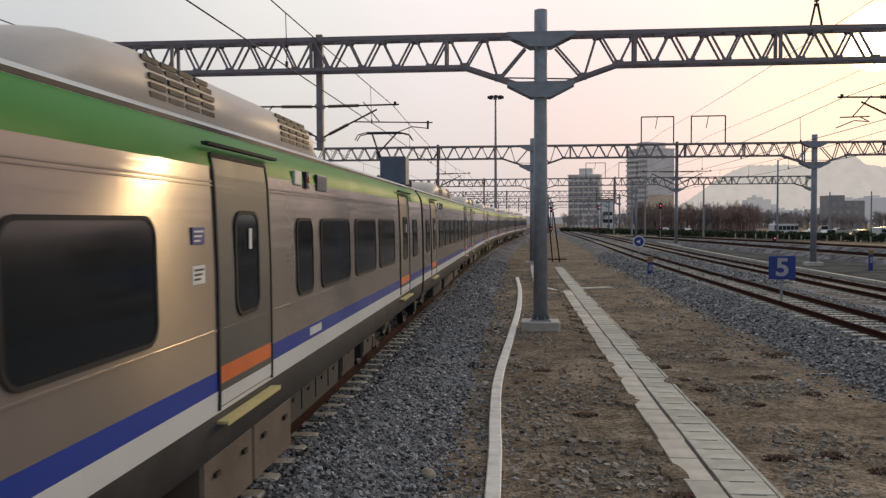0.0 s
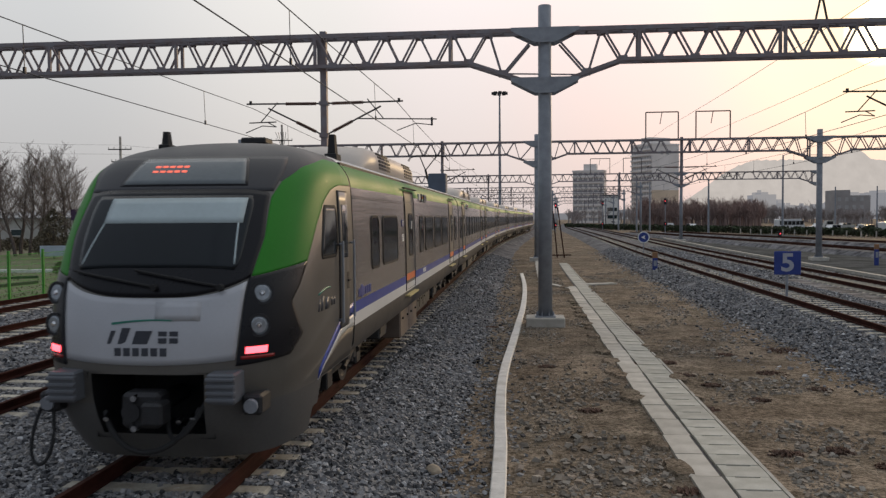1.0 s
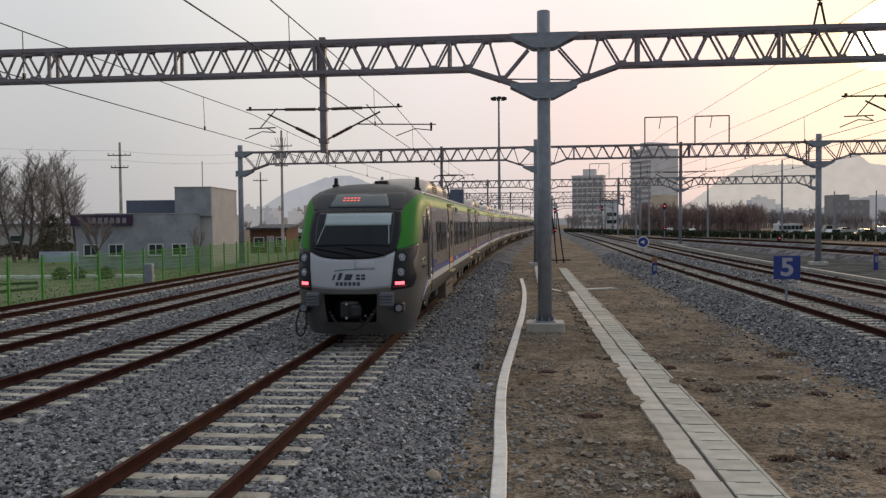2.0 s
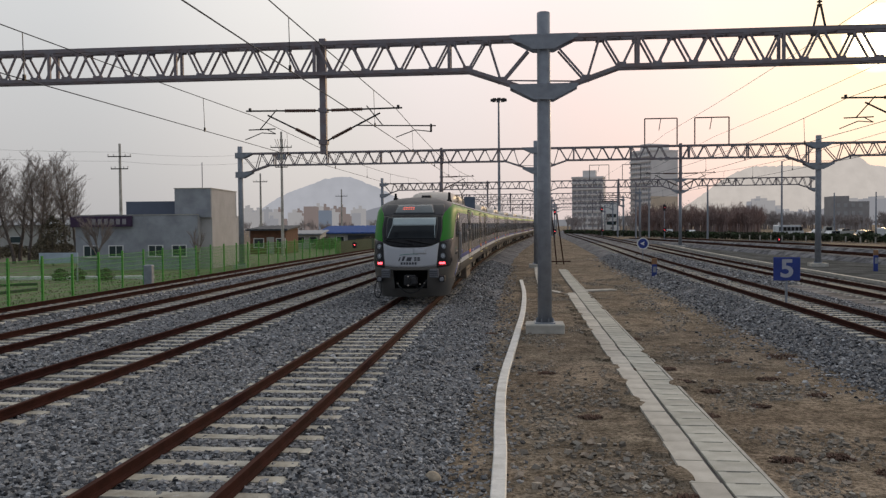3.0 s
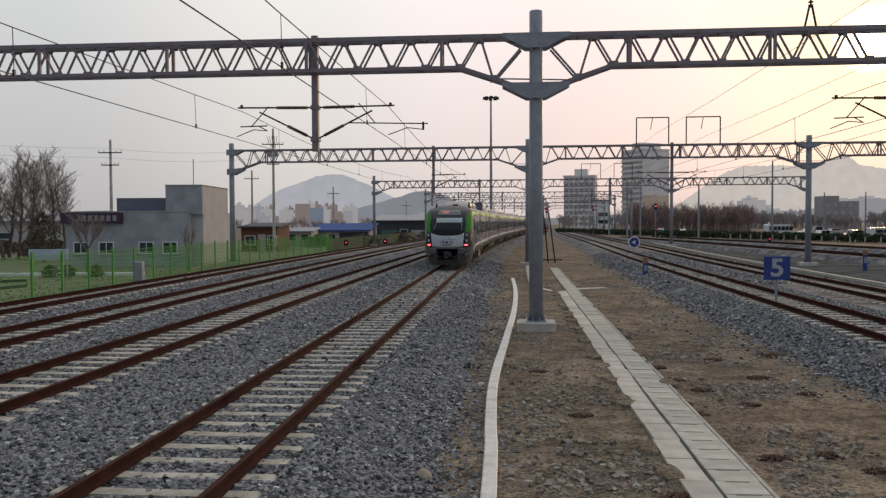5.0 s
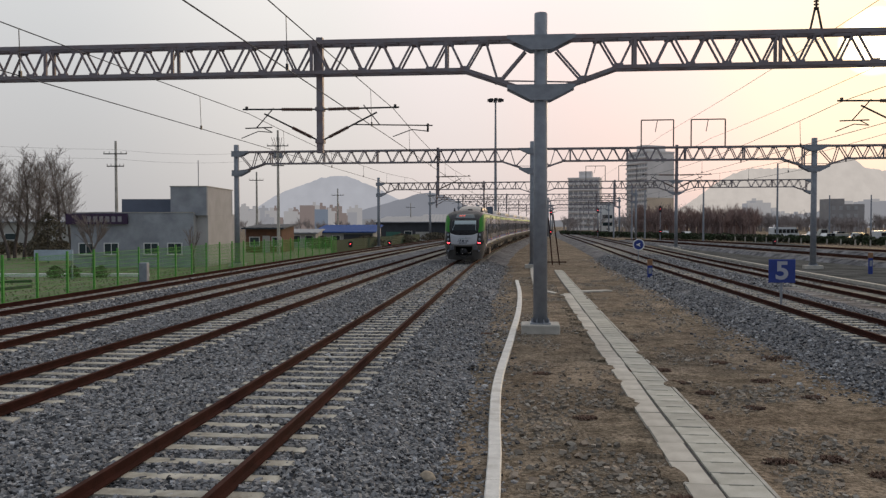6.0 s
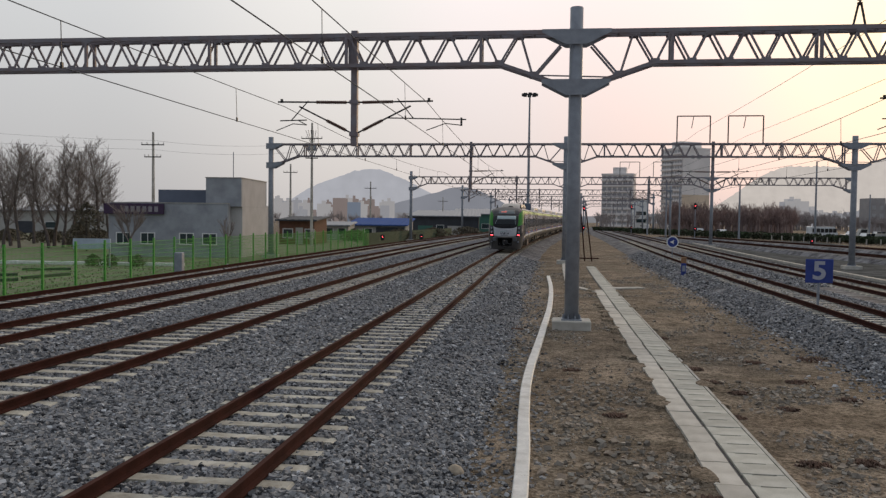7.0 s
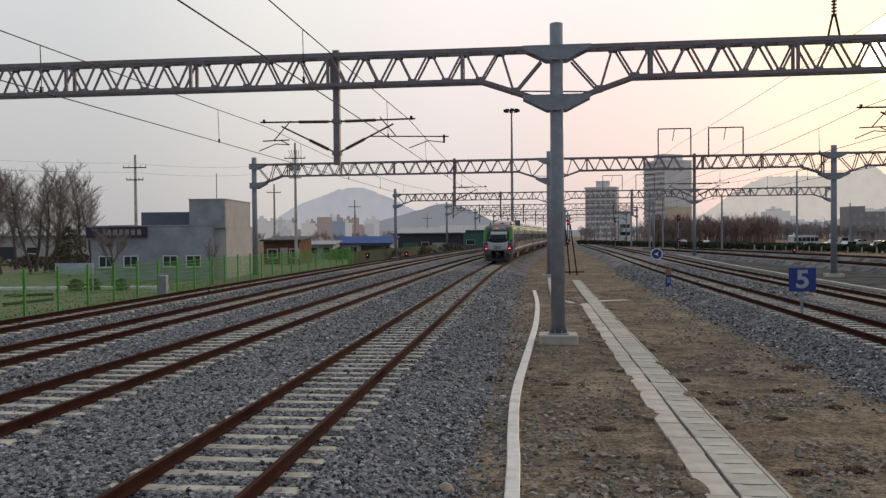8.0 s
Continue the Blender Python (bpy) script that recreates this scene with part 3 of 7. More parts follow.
def door(e, side, y0, y1, z0=1.28, z1=3.34):
    w, h = y1 - y0, z1 - z0
    key = round(w, 2)
    zm = (z0 + z1) / 2
    m = Matrix.Translation((side * side_x(zm), (y0 + y1) / 2, zm)) @ (Matrix() if side > 0 else Matrix.Rotation(math.pi, 4, "Z"))
    items = DOORS.get(key)
    if items is None:
        d = part("door", curved(w - 0.04, z0 + 0.02, z1 - 0.02, zm, -0.04, 0.008), M_DOOR, e, "grey sliding door with tall window", m)
        items = [d]
        for dy in (-w / 2, w / 2):
            items.append(part("door_seal", shifted(curved(0.035, z0, z1, zm, -0.04, 0.016), dy), M_RUBBER, d))
        items.append(part("head_seal", curved(w, z1 - 0.02, z1 + 0.015, zm, -0.04, 0.016), M_RUBBER, d))
        lean = Matrix.Translation((-0.012, 0.02, 0.13)) @ Matrix.Rotation(radians(-0.8), 4, "Y")
        items.append(part("door_window", slab(w * 0.42, 0.86, 0.14, -0.02, 0.024), M_GLASS, d, m=lean))
        items.append(part("window_seal", rim(w * 0.42 + 0.05, 0.91, 0.16, 0.035, -0.02, 0.030), M_RUBBER, d, m=lean))
        items.append(part("kick_band", boxed(-0.01, 0.013, -w / 2 + 0.035, w / 2 - 0.035, -0.82, -0.68), M_ORANGE, d, "orange band"))
        items.append(part("sill_band", boxed(-0.01, 0.012, -w / 2 + 0.035, w / 2 - 0.035, -1.0, -0.824), M_TWHITE, d, "white band"))
        items.append(part("notice", boxed(0.02, 0.028, 0.02, 0.09, 0.25, 0.43), M_WHITE, d, "white notice in the window"))
        bm = boxed(-0.03, 0.08, -w / 2 - 0.02, w / 2 + 0.02, -1.135, -1.11)
        box(bm, 0.08, 0.09, -w / 2 - 0.02, w / 2 + 0.02, -1.145, -1.105)
        items.append(part("step", bm, M_YELLOW, d, "pale yellow fold-out step"))
        items.append(part("drip_rail", boxed(-0.04, 0.02, -w / 2 - 0.2, w / 2 + 0.2, h / 2 + 0.06, h / 2 + 0.085), M_RUBBER, d))
        DOORS[key] = items
    else:
        d = share("door", items[0], e, m)
        for it in items[1:]:
            share(it.name.split(".")[0], it, d, it.matrix_basis.copy())


def wheel_mesh():
    bm = bmesh.new()
    n = 28
    rings = []
    for x, r in ((-0.03, 0.08), (-0.03, 0.33), (-0.065, 0.36), (-0.065, 0.43), (0.05, 0.42), (0.065, 0.455), (0.09, 0.45), (0.09, 0.36), (0.03, 0.33), (0.03, 0.08)):
        rings.append([(x, r * math.cos(math.tau * i / n), r * math.sin(math.tau * i / n)) for i in range(n)])
    loft(bm, rings + [rings[0]], cap=False)
    for a in range(6):
        c, s = math.cos(a * math.tau / 6), math.sin(a * math.tau / 6)
        bar(bm, (-0.075, c * 0.22, s * 0.22), (0.075, c * 0.22, s * 0.22), 0.05, sides=6)
    bar(bm, (-0.1, 0, 0), (0.2, 0, 0), 0.17, sides=12)
    bmesh.ops.recalc_face_normals(bm, faces=bm.faces)
    return bm


WHEEL = []


def bogie(e, yc):
    bm = bmesh.new()
    for s in (-1, 1):
        x = s * 1.0
        for a, b, z0, z1 in ((-1.55, -0.75, 0.58, 0.72), (-0.85, 0.85, 0.42, 0.60), (0.75, 1.55, 0.58, 0.72)):
            box(bm, x - 0.07, x + 0.07, a, b, z0, z1, bevel=0.02)
        for y in (-1.05, 1.05):
            box(bm, x - 0.09, x + 0.12, y - 0.17, y + 0.17, 0.30, 0.58, bevel=0.03)
            for dy in (-0.27, 0.27):
                bar(bm, (x, y + dy, 0.38), (x, y + dy, 0.70), 0.17, sides=10)
        for dy in (-0.22, 0.22):
            bar(bm, (x * 1.05, dy, 0.55), (x * 1.05, dy, 0.86), 0.4, sides=14)
        bar(bm, (x * 1.2, -0.5, 0.5), (x * 1.2, 0.45, 0.8), 0.09, sides=8)
        bar(bm, (x * 1.18, 0.55, 0.62), (x * 1.18, 0.9, 0.75), 0.12, sides=8)
        box(bm, x * 1.14 - 0.05, x * 1.14 + 0.05, -1.5, -1.2, 0.36, 0.62, bevel=0.02)
    box(bm, -0.95, 0.95, -0.25, 0.25, 0.42, 0.7)
    b = part("bogie", bm, M_DARK, e, "dark bogie with springs and dampers", Matrix.Translation((0, yc, 0)))
    for y in (-1.05, 1.05):
        for s in (-1, 1):
            m = Matrix.Translation((s * 0.78, y, 0.425)) @ (Matrix.Rotation(math.pi, 4, "Z") if s > 0 else Matrix())
            if not WHEEL:
                WHEEL.append(part("wheel", wheel_mesh(), M_DARK, b, "steel wheel", m))
            else:
                share("wheel", WHEEL[0], b, m)
    return b


def underfloor(e, spans):
    """Equipment cases under the floor: (y0, y1, lowest z, half width, brown)."""
    for y0, y1, z0, hw, brown in spans:
        bm = boxed(-hw, hw, y0, y1, z0 - 0.1, 0.875, bevel=0.03)
        case = part("equipment_box", bm, M_BOX if brown else M_CASE, e, "brown-stained underfloor case" if brown else "grey underfloor equipment case")
        for s in (-1, 1):
            n = max(1, int((y1 - y0) / (1.2 if brown else 0.6)))
            for k in range(n):
                yy = y0 + (y1 - y0) * (k + 0.5) / n
                w = (y1 - y0) / n / 2 - 0.04
                if not brown:
                    part("case_panel", boxed(s * hw - 0.012, s * hw + 0.012, yy - w, yy + w, z0, 0.78), M_CASE, case)
                for d in ((-w * 0.6, w * 0.6) if brown else (0.0,)):
                    part("catch", boxed(s * hw - 0.03, s * hw + 0.03, yy + d - 0.05, yy + d + 0.05, 0.68, 0.72), M_DARK, case)


M_CASE = material("grey_case", (0.04, 0.04, 0.041), 0.7, 0.1, 0.2, 1.5, 40, 0.05, 0.002)
M_BOX = material("underfloor_box", (0.15, 0.115, 0.09), 0.7, 0.1, 0.25, 1.5, 40, 0.05, 0.002)


def roof_unit(e, y0, y1):
    """Air conditioner on the roof, with louvred ends."""
    prof = [(1.02, 3.70), (0.99, 4.02), (0.9, 4.17), (0.7, 4.24), (0.35, 4.27), (0, 4.28)]
    ring = prof + [(-x, z) for x, z in prof[-2::-1]]
    bm = bmesh.new()
    rings = []
    for y, k, d in ((y0, 0.80, 0.42), (y0 + 0.25, 0.9, 0.2), (y0 + 0.7, 0.97, 0.05), (y0 + 1.3, 1, 0), (y1 - 0.35, 1, 0), (y1 - 0.08, 0.98, 0.05), (y1, 0.94, 0.16)):
        rings.append([(x * k, y, max(3.68, z - d)) for x, z in ring])
    loft(bm, rings)
    u = part("roof_unit", bm, M_UNIT, e, "cream air-conditioning housing on the roof")
    for p in u.data.polygons:
        p.use_smooth = len(p.vertices) == 4
    for g0, g1 in ((y0 + 1.4, y0 + 2.85), (y1 - 1.85, y1 - 0.45)):
        for side in (-1, 1):
            for c in range(4):
                a, b = g0 + (g1 - g0) * c / 4 + 0.03, g0 + (g1 - g0) * (c + 1) / 4 - 0.03
                bm = bmesh.new()
                for k in range(5):
                    z = 3.83 + 0.075 * k
                    x = (1.005 - 0.09 * max(0, (z - 4.0) / 0.17)) * side
                    box(bm, x - 0.012, x + 0.012, a, b, z - 0.022, z + 0.022)
                part("louvre", bm, M_DARK, u)
    return u


M_UNIT = material("cream_housing", (0.60, 0.53, 0.47), 0.5, 0.05, 0.08, 1.2, 40, 0.02, 0.001)


def notices(e, side, y):
    for z0, z1, mat, lab in ((2.63, 2.76, M_BLUE, "small blue notice"), (2.33, 2.47, M_WHITE, "small white notice")):
        x = side * (side_x(2.6) + 0.004)
        n = part("notice", boxed(x - 0.005, x + 0.005, y - 0.12, y + 0.12, z0, z1), mat, e, lab)
        bm = bmesh.new()
        for k in range(3):
            box(bm, x + side * 0.005 - 0.003, x + side * 0.005 + 0.003, y - 0.09, y + 0.09 - 0.03 * k, z1 - 0.04 - k * 0.035, z1 - 0.025 - k * 0.035)
        part("lettering", bm, M_WHITE if mat is M_BLUE else M_DARK, n)


def side_lamps(e, side, y):
    x = side * (side_x(3.28) + 0.01)
    part("speaker_grille", boxed(x - 0.02, x + 0.02, y, y + 0.28, 3.20, 3.36, bevel=0.01), M_ROOFW, e)
    bm = boxed(x - 0.025, x + 0.025, y + 0.45, y + 0.6, 3.18, 3.37)
    lamp = part("door_lamp", bm, M_DARK, e, "three small door lamps")
    for k in range(3):
        bm = bmesh.new()
        bar(bm, (x, y + 0.525, 3.22 + 0.055 * k), (x + side * 0.045, y + 0.525, 3.22 + 0.055 * k), 0.045, sides=8)
        part("lens", bm, M_ORANGE if k == 1 else M_WHITE, lamp)
    part("route_display", boxed(x - 0.02, x + 0.018, y + 1.0, y + 1.5, 3.17, 3.37, bevel=0.01), M_GLASS, e)


def number_bars(bm, x, side, y, z, n, w, h):
    for k in range(n):
        box(bm, x - 0.003, x + 0.003, y + k * w * 1.35, y + k * w * 1.35 + w, z, z + h)


def gangway(e, y):
    bm = bmesh.new()
    for k in range(5):
        yy = y - 0.02 + k * 0.055
        box(bm, -0.85, 0.85, yy - 0.02, yy + 0.02, 0.95, 3.4)
        box(bm, -0.8, 0.8, yy + 0.02, yy + 0.035, 1.0, 3.35)
    part("gangway", bm, M_RUBBER, e, "black folded gangway bellows")
    bm = bmesh.new()
    for s in (-1, 1):
        bar(bm, (s * 1.3, y, 3.1), (s * 1.25, y + 0.3, 2.6), 0.06, sides=8)
        bar(bm, (s * 1.3, y, 1.6), (s * 1.25, y + 0.3, 1.9), 0.06, sides=8)
    part("jumper_cable", bm, M_RUBBER, e)


def pantograph(e, y):
    part("screen_box", boxed(0.25, 0.95, y - 0.35, y + 0.35, 3.8, 4.55, bevel=0.02), M_PBOX, e, "blue-grey box beside the pantograph")
    bm = bmesh.new()
    for x in (-0.55, 0.55):
        bar(bm, (x, y + 1.0, 4.05), (x, y + 2.6, 4.05), 0.08)
        for yy in (y + 1.0, y + 2.6):
            bar(bm, (x, yy, 3.8), (x, yy, 4.05), 0.14, sides=10)
    for yy in (y + 1.0, y + 2.6):
        bar(bm, (-0.55, yy, 4.05), (0.55, yy, 4.05), 0.08)
    p = part("pantograph", bm, M_DARK, e, "raised pantograph touching the wire")
    bm = bmesh.new()
    bar(bm, (0, y + 2.5, 4.1), (0, y + 0.9, 4.75), 0.09, sides=8)
    bar(bm, (0.0, y + 0.9, 4.75), (-0.35, y + 1.9, 5.38), 0.05, sides=8)
    bar(bm, (0.0, y + 0.9, 4.75), (0.35, y + 1.9, 5.38), 0.05, sides=8)
    part("arm", bm, M_DARK, p)
    bm = bmesh.new()
    for yy in (y + 1.75, y + 2.05):
        bar(bm, (-0.5, yy, 5.42), (0.5, yy, 5.42), 0.05, sides=8)
        for s in (-1, 1):
            bar(bm, (s * 0.5, yy, 5.42), (s * 0.75, yy, 5.36), 0.03, sides=6)
            bar(bm, (s * 0.75, yy, 5.36), (s * 0.85, yy, 5.2), 0.03, sides=6)
    part("contact_shoe", bm, M_DARK, p)


M_PBOX = material("blue_grey_box", (0.10, 0.125, 0.17), 0.5, 0.2, 0.15, 3, 40, 0.03, 0.001)


def roof_gear(e, y0, y1):
    bm = bmesh.new()
    for k in range(4):
        yy = y0 + k * 0.5
        bar(bm, (0.4, yy, 3.8), (0.4, yy, 4.15), 0.14, sides=10)
    bar(bm, (0.4, y0, 4.16), (0.4, y1, 4.16), 0.04, sides=6)
    part("roof_cable", bm, M_DARK, e, "high-voltage cable on insulators")


# the cab end -------------------------------------------------------------
NP = 5.0
NOSE_F = [(0.18, 0.40), (0.5, 0.16), (0.84, 0.03), (1.1, 0.0), (1.5, 0.02), (1.95, 0.10), (2.3, 0.26), (2.7, 0.50), (3.05, 0.78), (3.3, 1.04), (3.5, 1.32), (3.64, 1.66), (3.75, 2.08), (3.83, 2.6), (3.87, NOSE_END)]
NOSE_W = [(0.18, 1.30), (0.5, 1.40), (0.86, 1.48), (1.26, 1.53), (1.6, 1.54)] + [(z, x - 0.01) for x, z, _ in SECTION[5:]]


def interp(tab, z):
    if z <= tab[0][0]:
        return tab[0][1]
    for (a, fa), (b, fb) in zip(tab, tab[1:]):
        if a <= z <= b:
            k = (z - a) / (b - a)
            return fa + (fb - fa) * k
    return tab[-1][1]


def eased(tab, z):
    """Interpolation with smooth, never overshooting slopes."""
    n = len(tab)
    z = min(max(z, tab[0][0]), tab[-1][0])
    i = max(k for k in range(n - 1) if tab[k][0] <= z)

    def chord(k):
        return (tab[k + 1][1] - tab[k][1]) / (tab[k + 1][0] - tab[k][0])

    def slope(k):
        if k in (0, n - 1):
            return chord(0 if k == 0 else n - 2)
        p, q = chord(k - 1), chord(k)
        return 2 * p * q / (p + q) if p * q > 0 else 0.0
    h = tab[i + 1][0] - tab[i][0]
    t = (z - tab[i][0]) / h
    return (2 * t ** 3 - 3 * t * t + 1) * tab[i][1] + (t ** 3 - 2 * t * t + t) * h * slope(i) + (3 * t * t - 2 * t ** 3) * tab[i + 1][1] + (t ** 3 - t * t) * h * slope(i + 1)


def nose(phi, z):
    w, f = eased(NOSE_W, z), eased(NOSE_F, z)
    s, c = math.sin(phi), max(0.0, math.cos(phi))
    r = abs(s) ** (2 / NP)
    f += 0.16 * r * r
    return Vector((math.copysign(r, s) * w, NOSE_END - (NOSE_END - f) * c ** (2 / NP), z))


def pr(r):
    return math.copysign(math.asin(min(1, abs(r) ** (NP / 2))), r)


def pd(d, z):
    f = eased(NOSE_F, z) + 0.15
    k = max(0.0, min(1.0, (NOSE_END - d) / (NOSE_END - f)))
    return math.acos(min(1.0, k ** (NP / 2)))


def nose_normal(phi, z):
    e = 0.012
    a = nose(min(phi + e, 1.5706), z) - nose(max(phi - e, -1.5706), z)
    b = nose(phi, min(z + e, 3.869)) - nose(phi, max(z - e, 0.181))
    n = a.cross(b)
    n.normalize()
    return n


def nose_patch(name, fn, mat, e, off=0.006, na=24, nb=12, label=""):
    """A plate that follows the cab's surface: fn(a, b) gives (phi, z)."""
    bm = bmesh.new()
    top, low = {}, {}
    for i in range(na + 1):
        for j in range(nb + 1):
            phi, z = fn(i / na, j / nb)
            p, n = nose(phi, z), nose_normal(phi, z)
            top[i, j] = bm.verts.new(p + n * off)
            if i in (0, na) or j in (0, nb):
                low[i, j] = bm.verts.new(p - n * 0.012)
    for i in range(na):
        for j in range(nb):
            bm.faces.new((top[i, j], top[i + 1, j], top[i + 1, j + 1], top[i, j + 1]))
    edge = [(i, 0) for i in range(na)] + [(na, j) for j in range(nb)] + [(i, nb) for i in range(na, 0, -1)] + [(0, j) for j in range(nb, 0, -1)]
    for a, b in zip(edge, edge[1:] + edge[:1]):
        bm.faces.new((low[a], low[b], top[b], top[a]))
    ob = part(name, bm, mat, e, label, smooth=True)
    return ob


def lerp(a, b, k):
    return a + (b - a) * k


def corner_mix(p, q, a, b):
    """Between p and q, drawn in at both ends of b for rounded corners."""
    k = 1 - 0.22 * abs(2 * b - 1) ** 7
    return lerp(p, q, 0.5 + (a - 0.5) * k)


def lamp_frame(phi, z, out=0.0):
    p, n = nose(phi, z), nose_normal(phi, z)
    n = (n + Vector((0, -1.2, 0))).normalized()
    return Matrix.Translation(p + n * out) @ n.to_track_quat("Z", "Y").to_matrix().to_4x4()


def disc(r0, r1, h, n=24):
    bm = bmesh.new()
    loft(bm, [[(r * math.cos(math.tau * i / n), r * math.sin(math.tau * i / n), z) for i in range(n)] for r, z in ((r0, -0.03), (r0, h * 0.5), (r1, h))])
    return bm


def ringed(r0, r1, h, n=24):
    bm = bmesh.new()
    rings = [[(r * math.cos(math.tau * i / n), r * math.sin(math.tau * i / n), z) for i in range(n)] for r, z in ((r0, -0.03), (r0, h), (r1, h), (r1, -0.03))]
    loft(bm, rings + [rings[0]], cap=False)
    return bm


M_NOSE = material("cab_paint", (0.125, 0.117, 0.105), 0.36, 0.3, 0.06, 1.0, 30, 0.02, 0.001, coat=0.2)
M_SCREEN = material("windscreen_glass", (0.010, 0.014, 0.018), 0.08, 0, 0.1, 1, 10, 0, spec=0.3)
M_CHROME = material("chrome", (0.75, 0.76, 0.78), 0.12, 1.0, 0.05, 3, 20, 0)
M_LENS = material("lamp_lens", (0.30, 0.33, 0.36), 0.1, 0.3, 0.2, 8, 30, 0, spec=0.8)
M_LED = glow("red_led", (1.0, 0.16, 0.10), 0.9)
M_BLIND = material("sun_blind", (0.42, 0.50, 0.52), 0.35, 0, 0.08, 2, 20, 0)
M_DISPLAY = material("display_glass", (0.14, 0.16, 0.17), 0.2, 0, 0.1, 2, 20, 0)
M_LOGO = material("logo_grey", (0.05, 0.055, 0.07), 0.4, 0, 0.1, 4, 20, 0)
M_LOGOB = material("logo_blue", (0.03, 0.05, 0.25), 0.4, 0, 0.1, 4, 20, 0)
M_LOGOG = material("logo_green", (0.03, 0.22, 0.16), 0.4, 0, 0.1, 4, 20, 0)


def cab(e):
    zs = [0.18, 0.34, 0.5, 0.7, 0.84, 0.96, 1.17, 1.25, 1.4, 1.6, 1.8, 2.0, 2.2, 2.4, 2.6, 2.8, 3.0, 3.12, 3.24, 3.3, 3.36, 3.41, 3.46, 3.51, 3.56, 3.6, 3.63, 3.67, 3.71, 3.75, 3.785, 3.81, 3.83, 3.85, 3.86, 3.868]
    half = [0, pr(0.2), pr(0.41), pr(0.5), pr(0.6), pr(0.7), pr(0.76), pr(0.81), pr(0.85), pr(0.88), 0.82, 0.9, 0.98, 1.06, 1.14, 1.22, 1.3, 1.37, 1.43, 1.48, 1.52, 1.55, 1.5708]
    phis = [-p for p in half[:0:-1]] + half
    bm = bmesh.new()
    vs = [[bm.verts.new(nose(p, z)) for p in phis] for z in zs]
    for j in range(len(zs) - 1):
        for i in range(len(phis) - 1):
            if 0.5 <= zs[j] < 1.16 and -pr(0.42) < phis[i] < pr(0.40):
                continue
            if zs[j] < 0.83 and max(vs[j][i].co.y, vs[j][i + 1].co.y) > 1.75:
                continue
            f = bm.faces.new((vs[j][i], vs[j][i + 1], vs[j + 1][i + 1], vs[j + 1][i]))
            f.material_index = 1 if zs[j] >= 3.24 else (2 if zs[j] < 0.83 else 0)
    part("cab_shell", bm, [M_NOSE, M_ROOF, M_VALANCE], e, "rounded cab end in grey-beige paint", smooth=True)
    # recess round the coupler
    bm = bmesh.new()
    r = [(-0.66, 0.44), (0.66, 0.44), (0.66, 1.19), (-0.66, 1.19)]
    loft(bm, [[(x, 0.02 + 0.2 * (z < 0.6), z) for x, z in r], [(x, 1.1, z) for x, z in r]], cap=False)
    v = [bm.verts.new((x, 1.1, z)) for x, z in r]
    bm.faces.new(v)
    part("coupler_recess", bm, M_RUBBER, e, "dark open recess")

    def mask_z(a, b):
        return lerp(1.975 + 0.20 * abs(2 * a - 1) ** 3.5, 3.14 - 0.05 * abs(2 * a - 1) ** 8, b)
    mask = nose_patch("windscreen_surround", lambda a, b: (pr(lerp(-1, 1, a) * interp([(1.95, 0.62), (2.17, 0.67), (2.6, 0.715), (3.14, 0.70)], mask_z(a, b))), mask_z(a, b)), M_BLACK, e, 0.008, 48, 20, "glossy black windscreen surround")
    nose_patch("cab_brow", lambda a, b: (pr(lerp(-1, 1, a) * lerp(0.72, 0.80, b)), lerp(3.12, 3.56, b)), M_ROOF, e, 0.006, 40, 10, "dark grey brow above the windscreen")
    w = nose_patch("windscreen", lambda a, b: (pr(lerp(-1, 1, a) * lerp(0.59, 0.62, b) * (1 - 0.05 * abs(2 * b - 1) ** 6)), lerp(2.28 - 0.03 * abs(2 * a - 1) ** 4, 3.06, b)), M_SCREEN, mask, 0.016, 40, 16, "large dark windscreen")
    nose_patch("sun_blind", lambda a, b: (pr(lerp(-0.47, 0.565, a)), lerp(2.75, 3.03, b)), M_BLIND, mask, 0.020, 20, 4, "pale sun blind behind the glass")
    for r0, r1 in ((-0.47, -0.56), (0.53, 0.55)):
        nose_patch("grab_bar", lambda a, b: (pr(lerp(r0, r1, 1 - b) + 0.012 * a), lerp(2.31, 2.75, b)), M_BLIND, mask, 0.019, 1, 8)
    for x0, z0, x1, z1 in ((-0.75, 2.24, 0.05, 2.08), (-0.15, 2.25, 0.62, 2.08)):
        bm = bmesh.new()
        n = 10
        for k in range(n):
            a, b = k / n, (k + 1) / n
            pa = nose(pr(lerp(x0, x1, a) * 0.8), lerp(z0, z1, a))
            pb = nose(pr(lerp(x0, x1, b) * 0.8), lerp(z0, z1, b))
            bar(bm, pa + Vector((0, -0.05, 0.01)), pb + Vector((0, -0.05, 0.01)), 0.03, sides=6)
        bar(bm, pb, pb + Vector((0, -0.08, 0)), 0.07, sides=8)
        bar(bm, pb + Vector((0, -0.05, 0)), nose(pr(lerp(x0, x1, 0.45) * 0.8), lerp(z0, z1, 0.45) + 0.02) + Vector((0, -0.06, 0)), 0.025, sides=6)
        part("wiper", bm, M_RUBBER, mask)
    disp = nose_patch("route_display", lambda a, b: (pr(lerp(-1, 1, a) * lerp(0.48, 0.44, b) + 0.03), lerp(3.20, 3.52, b)), M_DISPLAY, e, 0.014, 24, 6, "grey destination display with red dots")
    nose_patch("display_frame", lambda a, b: (pr(lerp(-1, 1, a) * lerp(0.505, 0.46, b) + 0.03), lerp(3.18, 3.54, b)), M_BLACK, e, 0.010, 24, 6)
